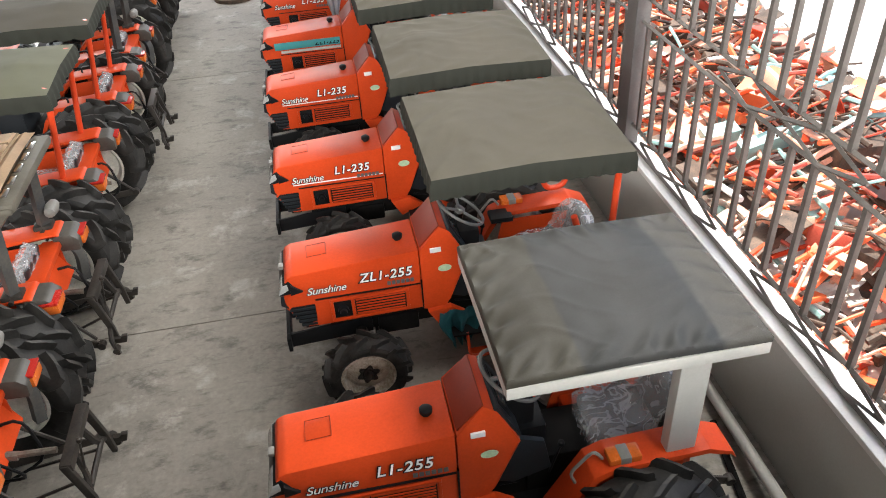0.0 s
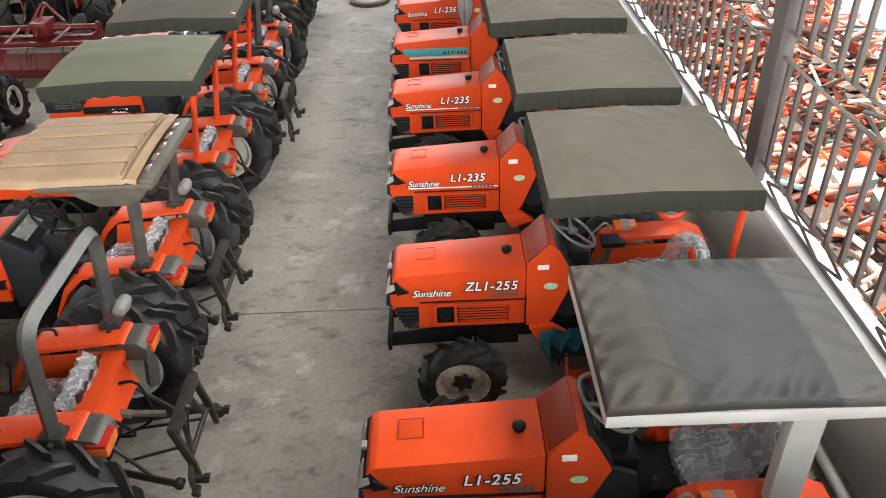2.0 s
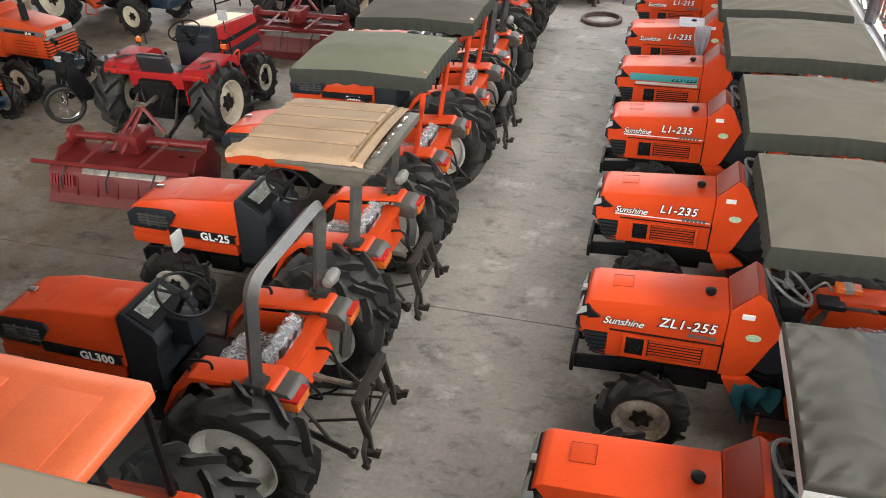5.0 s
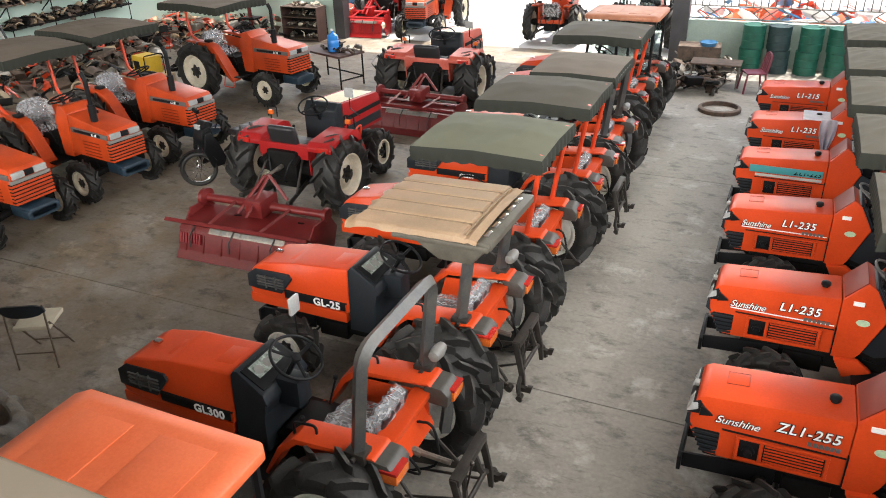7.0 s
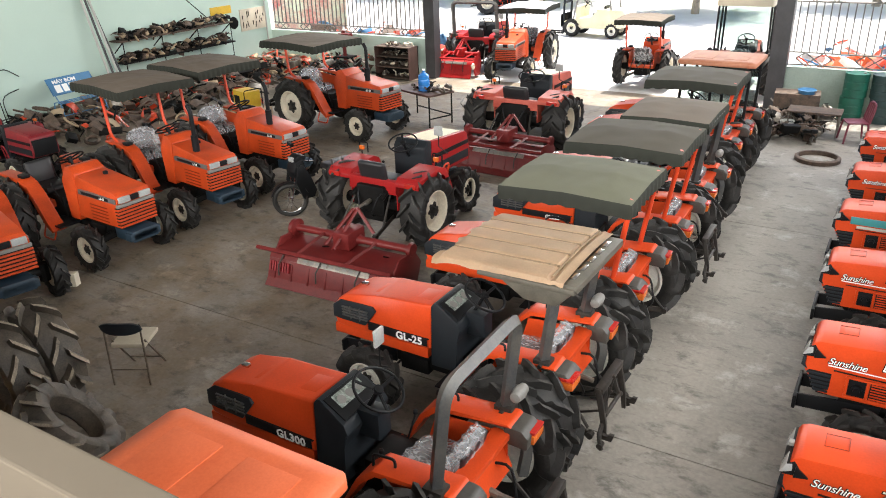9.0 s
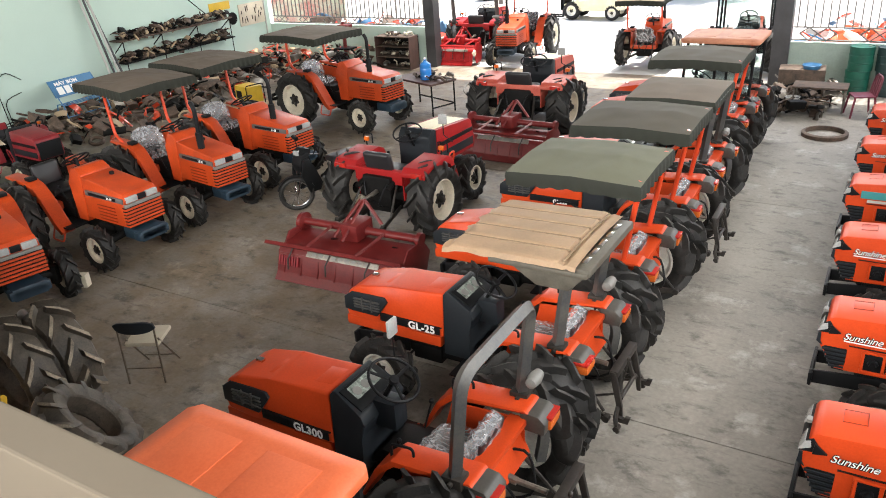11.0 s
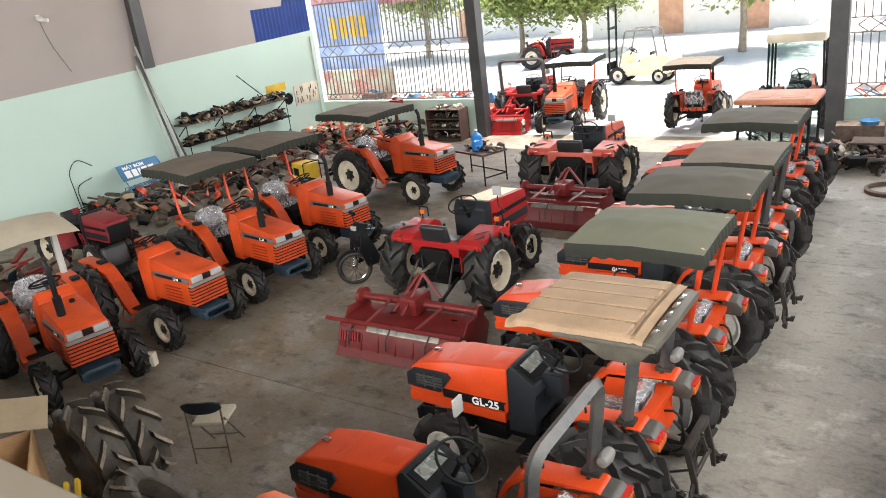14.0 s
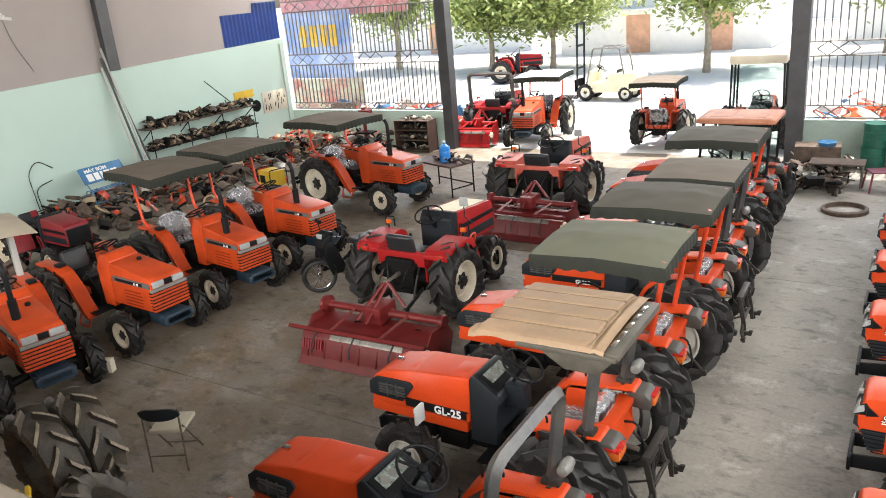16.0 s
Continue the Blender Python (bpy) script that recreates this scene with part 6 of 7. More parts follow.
def forklift(m):
    t = thing("forklift", "pale yellow forklift truck parked in the yard", "forklift", m)
    bm = B()
    prism(bm, [(-1.2, 0.35), (1.0, 0.35), (1.1, 0.6), (0.5, 0.75), (-0.1, 0.75), (-0.3, 1.1), (-1.25, 1.1), (-1.35, 0.8)], -0.55, 0.55, 0.05)
    part("body", bm, FORKLIFT, t)
    rods("overhead_guard", LAMPGREY, t, [rounded([(0.7, s * 0.5, 0.7), (0.4, s * 0.5, 2.1), (-0.7, s * 0.5, 2.1), (-0.9, s * 0.5, 1.05)], 0.1) for s in (-1, 1)] + [[(x, -0.5, 2.1), (x, 0.5, 2.1)] for x in (-0.6, -0.2, 0.2)], 0.035)
    rods("mast", DARKGREY, t, [[(1.2, s * 0.35, 0.1), (1.15, s * 0.35, 3.1)] for s in (-1, 1)] + [[(1.18, -0.35, z), (1.18, 0.35, z)] for z in (0.4, 1.3, 2.2, 3.05)], 0.05, n=4)
    for s in (-1, 1):
        rods("fork", IRON, t, [[(1.25, s * 0.25, 0.6), (1.25, s * 0.25, 0.08), (2.2, s * 0.25, 0.08)]], 0.04, n=4)
        wheel(t, 0.75, s * 0.5, 0.36, 0.22, 0.2, RIM_GREY, lugs=16, key="fl")
        wheel(t, -0.95, s * 0.48, 0.30, 0.2, 0.17, RIM_GREY, lugs=16, key="fl")
    seat(t, -0.2, 0.8, film=False)
    bm = B()
    prism(bm, [(-1.0, 0.4), (-1.0, 1.12), (-1.38, 1.12), (-1.52, 0.95), (-1.50, 0.45)], -0.57, 0.57, 0.06)
    part("counterweight", bm, FORKLIFT, t)
    bm = B()
    box(bm, 0.42, 0.62, -0.5, 0.5, 0.7, 1.2, 0.04)
    part("dash_panel", bm, FORKLIFT, t)
    steering(t, 0.3, 1.3, 0.17, 35)
    bm = B()
    box(bm, 1.24, 1.28, -0.45, 0.45, 0.35, 0.85, 0.01)
    part("fork_carriage", bm, IRON, t)


forklift(pose(-11.4, 30.15, -0.06, 0, 0, 177))


def tree(x, y, h, spread, seed, n=9000):
    rnd = random.Random(seed)
    t = thing("tree", "sunlit leafy street tree with pale forked trunk", "tree", pose(x, y, -0.06))
    bm = B()
    tips = []
    pipe(bm, [(0, 0, 0), (0.05, 0.03, h * 0.2), (0.0, 0.08, h * 0.4)], [0.2, 0.16, 0.13], 8)
    for k in range(7):
        a = k * 0.9 + rnd.uniform(-0.3, 0.3)
        r = spread * rnd.uniform(0.5, 0.95)
        p1 = Vector((0.4 * r * math.cos(a), 0.4 * r * math.sin(a), h * rnd.uniform(0.5, 0.65)))
        p2 = Vector((r * math.cos(a), r * math.sin(a), h * rnd.uniform(0.6, 0.95)))
        pipe(bm, [(0, 0.05, h * rnd.uniform(0.3, 0.4)), p1, p2], [0.09, 0.06, 0.025], 6)
        tips += [p1, p2, (p1 + p2) / 2]
    part("trunk", bm, BARK, t)
    verts, faces = [], []
    for k in range(n):
        c = tips[rnd.randrange(len(tips))] + Vector((rnd.gauss(0, spread * 0.26), rnd.gauss(0, spread * 0.26), rnd.gauss(0, h * 0.11)))
        q = Euler((rnd.uniform(-0.9, 0.9), rnd.uniform(-0.9, 0.9), rnd.uniform(0, 6.3))).to_matrix()
        s = rnd.uniform(0.10, 0.24)
        b = len(verts)
        for p in ((-s, 0, 0), (0, -s * 0.45, s * 0.12), (s, 0, 0), (0, s * 0.45, s * 0.12)):
            verts.append(c + q @ Vector(p))
        faces.append((b, b + 1, b + 2, b + 3))
    me = bpy.data.meshes.new("crown")
    me.from_pydata(verts, [], faces)
    me.materials.append(LEAF)
    ob = new("crown", me)
    ob.parent = t
    ob["kind"] = "stuff"


for x, y, h, sp, sd in ((-18.2, 40.2, 5.6, 3.4, 1), (-22.5, 41, 5.6, 3.4, 2), (-9.3, 38.0, 7.0, 3.2, 4), (-30, 42, 7, 3.5, 5), (-2.0, 43, 7.6, 3.0, 6)):
    tree(x, y, h, sp, sd)


def house(x, y, w, h, mat, doors):
    t = thing("house", "pale rendered house with terracotta shutters across the yard", "house", pose(x, y, -0.06))
    bm = B()
    box(bm, -w / 2, w / 2, 0, 6, 0, h, 0)
    part("wall", bm, mat, t, smooth=0)
    bm = B()
    prism(bm, [(-w / 2 - 0.4, h), (w / 2 + 0.4, h), (w / 2 + 0.2, h + 0.5), (-w / 2 - 0.2, h + 0.5)], -0.5, 6.4, 0)
    part("roof", bm, ROOFMAT, t, smooth=0)
    for c in doors:
        bm = B()
        box(bm, c - 0.75, c + 0.75, -0.06, 0.02, 0.0, 2.3, 0.01)
        d = part("door", bm, TERRACOTTA, t)
        bm = B()
        box(bm, c - 0.85, c + 0.85, -0.09, 0.0, 2.3, 2.42, 0.01)
        part("lintel", bm, mat, d)
        bm = B()
        box(bm, c - 1.3, c + 1.3, -0.9, 0.0, 2.6, 2.68, 0.01)
        part("awning", bm, mat, t)


house(-14.5, 48, 13, 4.4, POLYWHITE, (-1.3, 3.6))
house(3.0, 50, 14, 4.6, POLYWHITE, (-2.0, 3.0))
house(-33, 52, 16, 5, POLYWHITE, (0.0,))
bm = B()
box(bm, -60, 40, 68, 68.3, 0, 5, 0)
structure("backdrop", bm, POLYWHITE, "pale far boundary wall")

# banners and screens seen through the west grille
def banner(name, x0, x1, y, z0, z1, mat, label):
    bm = B()
    box(bm, x0, x1, y, y + 0.03, z0, z1, 0)
    ob = tagged(part(name, bm, mat, None, smooth=0), label, "banner")
    for x in (x0 + 0.1, x1 - 0.1):
        rods("banner_post", BARS, ob, [[(x, y + 0.07, -0.1), (x, y + 0.07, z1)]], 0.03)
    return ob


b1 = banner("banner", -22.2, -18.9, 23.2, 1.9, 4.4, BANNERBLUE, "blue advertising banner with yellow block")
for k in range(4):
    bm = B()
    box(bm, -21.4 + k * 0.5, -21.05 + k * 0.5, 23.16, 23.2, 3.1, 3.9, 0.01)
    part("yellow_bar", bm, YELLOW, b1, "yellow block lettering")
b2 = banner("banner", -22.6, -16.5, 23.6, 4.2, 5.6, POSTERRED, "faded red advertising banner")
b3 = banner("banner", -22.0, -18.4, 23.0, 0.2, 1.9, PRINTED, "faded many-coloured printed banner")


# ---- clutter: scrap heaps ----
def heap(name, label, count, place, mats, seed, size=(0.25, 0.7), aligned=False):
    """jumbled fenders, tubes, blocks, rings; one mesh per colour"""
    rnd = random.Random(seed)
    bms = [B() for _ in mats]
    for k in range(count):
        bm = bms[rnd.randrange(len(mats))]
        p, zmax = place(rnd)
        m = Matrix.Translation((p[0], p[1], zmax)) @ Euler((rnd.uniform(-0.7, 0.7), rnd.uniform(-0.7, 0.7), rnd.uniform(0, 6.3))).to_matrix().to_4x4()
        s = rnd.uniform(*size)
        kind = rnd.random()
        if aligned:
            # rows of frames set down side by side
            kind = rnd.choice((0.2, 0.5, 0.5, 0.5, 0.7))
            m = Matrix.Translation((p[0], p[1], zmax)) @ Euler((rnd.gauss(0, 0.25), rnd.gauss(0, 0.25), rnd.gauss(0.25, 0.16) + rnd.choice((0, 0, math.pi / 2)))).to_matrix().to_4x4()
        b0 = len(bm.verts)
        if kind < 0.35:
            a0 = rnd.uniform(0.6, 1.2)
            prof = [(s * math.cos(a), s * math.sin(a) - s * 0.6) for a in [0.4 + a0 * q / 4 for q in range(5)]]
            vs = [[bm.verts.new(m @ Vector((x * f, y, z * f))) for x, z in prof] for y, f in ((-s * 0.3, 1), (s * 0.3, 1), (s * 0.3, 0.94), (-s * 0.3, 0.94))]
            for r0, r1 in zip(vs, vs[1:] + vs[:1]):
                for i in range(4):
                    bm.faces.new((r0[i], r0[i + 1], r1[i + 1], r1[i]))
        elif kind < 0.62:
            pts = [m @ Vector((-s, 0, 0)), m @ Vector((0, rnd.uniform(-0.2, 0.2) * s, 0.05)), m @ Vector((s, rnd.uniform(-0.5, 0.5) * s, rnd.uniform(-0.2, 0.2) * s))]
            pipe(bm, pts, rnd.uniform(0.012, 0.035), 6)
        elif kind < 0.85:
            a, b, c = s * rnd.uniform(0.3, 0.8), s * rnd.uniform(0.15, 0.5), s * rnd.uniform(0.05, 0.3)
            box(bm, -a, a, -b, b, -c, c, min(0.015, c * 0.4), m=m)
        else:
            n, R = 14, s * 0.45
            pipe(bm, [m @ Vector((R * math.cos(6.2832 * q / n), R * math.sin(6.2832 * q / n), 0)) for q in range(n + 1)], rnd.uniform(0.02, 0.05), 6, caps=False)
    top = tagged(new(name), label, "scrap", "", "stuff")
    for bm, mat in zip(bms, mats):
        o = part("scrap_pieces", bm, mat, top, smooth=30)
        o["kind"] = "stuff"
    return top


def east_place(rnd):
    x, y = rnd.uniform(3.5, 6.9), rnd.uniform(-1.0, 22.0)
    return (x, y), rnd.uniform(0.1, 0.35 + 0.8 * max(0, 1 - abs(x - 5.0) / 2.2))


PALE_TEAL = material("pale_teal_paint", (0.25, 0.42, 0.40), 0.5, var=0.2, bump=0.03)
# orange paled to pink; the open yard's glare is put into the colour
SCRAP_PALE = material("bleached_orange_paint", (0.66, 0.33, 0.23), 0.6, var=0.25, scale=4, bump=0.03)
SCRAPWHITE = material("pale_scrap_paint", (0.62, 0.60, 0.56), 0.5, var=0.2, bump=0.03)
heap("scrap_heap", "heap of orange tractor fenders and frames in the yard", 4600, east_place, (SCRAP_PALE, SCRAP_PALE, ORANGE_FADED, JUNKDARK, ORANGE_FADED, TUBE_RED, JUNKDARK, SCRAPWHITE, SCRAP_PALE, RED_FADED, PALE_TEAL, JUNKDARK), 11, (0.12, 0.50), aligned=True)


def north_place(rnd):
    return (rnd.uniform(-2.6, 3.5), rnd.uniform(20.9, 25)), rnd.uniform(0.1, 1.0)


heap("scrap_heap", "orange scrap beyond the low north wall", 220, north_place, (ORANGE_FADED, TUBE_RED, SCRAPWHITE, BLUE), 12)


def northwest_place(rnd):
    return (rnd.uniform(-19, -13.6), rnd.uniform(20.8, 23)), rnd.uniform(0.2, 0.95)


heap("scrap_heap", "machine parts stacked outside the west grille", 200, northwest_place, (TUBE_RED, SCRAPWHITE, BLUE, JUNKDARK), 13)


def wall_place(rnd):
    y = rnd.uniform(10.2, 19.5)
    x = WX + 0.3 + abs(rnd.gauss(0, 1.5))
    return (x, y), rnd.uniform(0.05, 0.55 * max(0.25, 1 - (x - WX) / 4.5))


heap("scrap_heap", "pile of rusty machine parts on the floor by the mint wall", 620, wall_place, (JUNKDARK, JUNKDARK, IRON, STEEL, JUNKDARK, IRON, CARD, TUBE_RED), 14, (0.12, 0.45))


def back_place(rnd):
    return (rnd.uniform(-19.2, -14.9), rnd.uniform(18.0, 19.9)), rnd.uniform(0.05, 0.6)


heap("scrap_heap", "workshop clutter on the floor below the grille", 260, back_place, (JUNKDARK, STEEL, TUBE_RED, IRON, CARD), 15, (0.1, 0.4))


def southwest_place(rnd):
    return (rnd.uniform(-17.5, -14.0), rnd.uniform(4.4, 7.0)), rnd.uniform(0.1, 0.6)


heap("implement_heap", "red implements and machine parts behind the old tractors", 150, southwest_place, (RED_DULL, TUBE_RED, JUNKDARK, RED_DULL, JUNKDARK, NAVY), 16, (0.2, 0.6))


def far_place(rnd):
    return (rnd.uniform(-2.9, -1.6), rnd.uniform(17.2, 19.9)), rnd.uniform(0.04, 0.3)


heap("scrap_heap", "hoses and small parts on the floor by the low wall", 160, far_place, (JUNKDARK, IRON, STEEL, JUNKDARK), 17, (0.1, 0.35))

# ---- along the west wall ----
def shelf_unit(y0, y1):
    t = thing("wall_shelf", "two-tier dark steel shelf crowded with old parts", "shelf")
    for z in (1.12, 1.72):
        bm = B()
        box(bm, WX + 0.02, WX + 0.5, y0, y1, z, z + 0.04, 0.006)
        part("shelf_board", bm, JUNKDARK if z > 1.5 else IRON, t)
    for k in range(4):
        y = y0 + 0.1 + k * (y1 - y0 - 0.2) / 3
        rods("shelf_leg", IRON, t, [[(WX + 0.46, y, 0), (WX + 0.46, y, 1.74)], [(WX + 0.03, y, 1.4), (WX + 0.46, y, 1.72)]], 0.018, n=4)
    for z, sd in ((1.18, 3), (1.78, 4)):
        def put(rnd, z=z):
            return (WX + rnd.uniform(0.1, 0.46), rnd.uniform(y0 + 0.1, y1 - 0.1)), z + rnd.uniform(0.0, 0.16)
        heap("shelf_stock", "old engine parts lying on a steel shelf", 150, put, (JUNKDARK, IRON, JUNKDARK, CARD, IRON, JUNKDARK), sd, (0.08, 0.3))


shelf_unit(13.7, 18.0)
# leaning pipes
t = thing("leaning_pipes", "bundle of long grey pipes leaning on the wall", "pipes")
for k in range(4):
    rods("pipe", POST if k % 2 else LIGHTGREY, t, [[(WX + 0.6 + 0.05 * k, 13.25 + 0.12 * k, 0.02), (WX + 0.06, 12.95 + 0.05 * k, 3.6 + 0.25 * (k % 3))]], 0.035)
rods("thin_pole", IRON, t, [[(WX + 0.3, 17.2, 1.9), (WX + 0.05, 16.4, 2.75)]], 0.015)
rods("corner_conduit", LIGHTGREY, t, [[(WX + 0.03, 20.0, 0.5), (WX + 0.03, 20.0, 3.5)]], 0.025)

# bench with blue sign
t = thing("display_bench", "blue metal rack with a blue and white sign", "rack", pose(WX + 0.75, 11.2, 0) @ Matrix.Diagonal((1.0, 1.0, 0.82, 1.0)))
for y in (0, 1.25):
    rods("rack_leg", BLUE, t, [[(0.45, y, 0), (0.3, y, 0.75), (-0.1, y, 1.4)], [(-0.15, y, 0), (0.05, y, 0.75)]], 0.016)
rods("rack_rail", BLUE, t, [[(x, 0, z), (x, 1.25, z)] for x, z in ((0.38, 0.4), (0.3, 0.75), (0.2, 0.76), (0.1, 0.77), (0.02, 0.75))], 0.014)
bm = B()
mm = Matrix.Translation((-0.02, 0.625, 1.22)) @ Matrix.Rotation(radians(-25), 4, "Y")
box(bm, -0.012, 0.012, -0.64, 0.64, -0.27, 0.27, 0.004, m=mm)
sg = part("sign_board", bm, BLUE, t, "blue sign with white lettering")
face = mm @ Matrix(((0, 0, 1, 0.014), (1, 0, 0, 0), (0, 1, 0, 0), (0, 0, 0, 1)))
lettering("lettering", "MÁY BƠM", 0.15, WHITE, sg, face @ Matrix.Translation((-0.5, 0.09, 0)), shear=0)
for k, w in enumerate((0.17, 0.15, 0.07, 0.17, 0.18)):
    x0 = -0.5 + sum((0.17, 0.15, 0.07, 0.17, 0.18)[:k]) + 0.045 * k
    bm = B()
    box(bm, x0, x0 + w, -0.2, 0.04, -0.002, 0.003, 0, m=face)
    part("emblem_bar", bm, WHITE, sg)
t = thing("cable_loop", "thin black cable hanging on the wall", "cable")
rods("cable", BLACK, t, [rounded([(WX + 0.04, 10.3, 0.2), (WX + 0.05, 10.2, 1.3), (WX + 0.05, 10.5, 1.6), (WX + 0.04, 10.9, 1.3)], 0.3), rounded([(WX + 0.04, 10.4, 0.1), (WX + 0.05, 10.3, 0.9), (WX + 0.06, 10.8, 1.0)], 0.3)], 0.012)
t = thing("wall_camera", "small white surveillance camera on the wall", "camera", pose(WX - 0.03, 10.6, 5.15))
bm = B()
box(bm, 0, 0.05, -0.05, 0.05, -0.05, 0.05, 0.01)
pipe(bm, [(0.05, 0, 0), (0.18, 0.02, -0.02)], 0.02, 8)
pipe(bm, [(0.12, -0.06, -0.06), (0.34, 0.06, -0.1)], 0.045, 10)
part("camera_body", bm, SCRAPWHITE, t)
rods("cable", GREYMARK, t, [rounded([(0.03, 0.0, -0.05), (0.02, 0.15, -0.7), (0.01, 0.5, -1.4)], 0.3)], 0.008)
# tool board and yellow plate
bm = B()
box(bm, WX + 0.005, WX + 0.03, 18.8, 20.0, 1.3, 2.0, 0.004)
t = tagged(part("tool_board", bm, CREAM, None), "cream tool board hung with small tools", "board")
rnd = random.Random(5)
for k in range(14):
    y, z = rnd.uniform(18.9, 19.9), rnd.uniform(1.5, 1.95)
    rods("tool", IRON, t, [[(WX + 0.04, y, z), (WX + 0.04, y + rnd.uniform(-0.04, 0.04), z - rnd.uniform(0.08, 0.2))]], 0.012)
bm = B()
box(bm, WX + 0.005, WX + 0.02, 17.55, 18.45, 1.95, 2.2, 0.004)
t = tagged(part("wall_plate", bm, YELLOW, None), "yellow plate fixed to the wall", "plate")
bm = B()
lathe(bm, [(0.0, 0.2), (0.02, 0.19), (0.03, 0.02)], n=18, axis="x", at=(WX + 0.01, 18.5, 1.62))
tagged(part("pan", bm, IRON, None), "dark round pan hanging on the wall", "pan")
# blue corrugated sheet
bm = B()
rows = []
for i in range(61):
    y = 17.56 + 2.65 * i / 60
    rows.append([bm.verts.new((WX - 0.1 + 0.025 * math.cos(i * 1.57), y, z)) for z in (3.3, 4.62 + 0.3 * (i > 34))])
for a, b in zip(rows, rows[1:]):
    bm.faces.new((a[0], b[0], b[1], a[1]))
bmesh.ops.solidify(bm, geom=bm.faces[:], thickness=0.004)
structure("corrugated_sheet", bm, POSTERBLUE, "blue corrugated wall sheeting", smooth=60)
bm = B()
box(bm, WX - 0.25, WX - 0.13, 17.55, NY, 4.6, 7.0, 0)
structure("wall_west_end", bm, UPPER, "grey-brown rendered upper wall")

# ---- workshop corner ----
t = thing("tool_cabinet", "brown steel cabinet with open dark shelves", "cabinet", pose(-14.05, 19.75, 0) @ Matrix.Diagonal((0.85, 0.85, 0.87, 1.0)))
bm = B()
box(bm, -0.75, 0.75, 0.30, 0.34, 0, 1.15, 0.006)
part("back_panel", bm, IRON, t)
for x in (-0.75, 0.72):
    bm = B()
    box(bm, x, x + 0.03, -0.3, 0.3, 0, 1.15, 0.006)
    part("side_panel", bm, CABINET_BROWN, t)
for z in (0.05, 0.42, 0.78, 1.12):
    bm = B()
    box(bm, -0.72, 0.72, -0.29, 0.3, z, z + 0.03, 0.004)
    part("shelf", bm, JUNKDARK, t)
def cab_place(rnd):
    return (-14.05 + rnd.uniform(-0.5, 0.5), 19.75 + rnd.uniform(-0.15, 0.15)), rnd.choice((0.14, 0.47, 0.78, 1.06))
heap("cabinet_stock", "tins and tools on the cabinet shelves", 90, cab_place, (JUNKDARK, STEEL, CREAM), 21, (0.05, 0.14))
t = thing("work_table", "dark wooden work table with steel legs", "table", pose(-10.5, 15.65, 0, 0, 0, -20))
bm = B()
box(bm, -0.75, 0.75, -0.4, 0.4, 0.74, 0.79, 0.008)
part("tabletop", bm, CABINET_BROWN, t)
for x in (-0.7, 0.7):
    for y in (-0.35, 0.35):
        rods("leg", IRON, t, [[(x, y, 0), (x, y, 0.74)]], 0.025, n=4)
rods("stretcher", IRON, t, [[(-0.7, 0.35, 0.2), (0.7, 0.35, 0.2)], [(0.7, -0.35, 0.2), (0.7, 0.35, 0.2)]], 0.018, n=4)
t = thing("water_bottle", "blue water cooler bottle standing on the table", "bottle", pose(-10.35, 15.5, 0.79))
bm = B()
lathe(bm, [(0, 0.12), (0.01, 0.14), (0.12, 0.14), (0.135, 0.132), (0.15, 0.14), (0.27, 0.14), (0.285, 0.132), (0.30, 0.14), (0.38, 0.13), (0.43, 0.06), (0.45, 0.032), (0.5, 0.032)], n=24, axis="z")
b = part("bottle", bm, BLUEJUG, t)
bm = B()
lathe(bm, [(0.49, 0.036), (0.525, 0.036), (0.53, 0.01)], n=14, axis="z")
part("cap", bm, WHITE, b)
def tab_place(rnd):
    return (-10.2 + rnd.uniform(-0.5, 0.5), 15.6 + rnd.uniform(-0.3, 0.3)), 0.84 + rnd.uniform(0, 0.05)
heap("table_clutter", "small steel tools lying on the table", 30, tab_place, (STEEL, IRON, JUNKDARK), 22, (0.06, 0.2))

t = thing("air_compressor", "small air compressor with blue tank on wheels", "compressor", pose(-9.15, 15.9, 0, 0, 0, 20))
bm = B()
lathe(bm, [(-0.34, 0.02), (-0.32, 0.12), (-0.28, 0.15), (0.28, 0.15), (0.32, 0.12), (0.34, 0.02)], n=18, at=(0, 0, 0.28))
part("tank", bm, NAVY, t)
bm = B()
box(bm, -0.15, 0.15, -0.22, 0.12, 0.43, 0.72, 0.03)
lathe(bm, [(0.12, 0.16), (0.16, 0.16), (0.17, 0.03)], n=18, at=(0, 0, 0.6))
part("motor", bm, IRON, t)
for s in (-1, 1):
    bm = B()
    lathe(bm, [(-0.02, 0.09), (0.02, 0.09)], n=14, at=(0.12, s * 0.3, 0.09))
    part("caster", bm, RUBBER, t)
rods("handle_bar", STEEL, t, [rounded([(-0.1, 0.3, 0.3), (-0.3, 0.4, 0.6), (-0.3, -0.4, 0.6), (-0.1, -0.3, 0.3)], 0.1)], 0.014)

t = thing("generator", "yellow portable generator with black frame", "generator", pose(-14.6, 13.75, 0.35, 0, 0, -15))
bm = B()
box(bm, -0.3, 0.3, -0.22, 0.22, 0.04, 0.46, 0.03)
part("housing", bm, YELLOW, t)
for x in (-0.31, 0.31):
    rods("frame_hoop", IRON, t, [rounded([(x, -0.25, 0), (x, -0.25, 0.5), (x, 0.25, 0.5), (x, 0.25, 0)], 0.06)], 0.014)
bm = B()
box(bm, -0.22, 0.02, -0.232, -0.22, 0.14, 0.34, 0.004)
part("control_panel", bm, BLACK, t)
bm = B()
box(bm, -15.1, -14.1, 13.4, 14.1, 0, 0.35, 0.02)
tagged(part("wooden_crate", bm, CARD, None), "low brown crate under the generator", "crate")
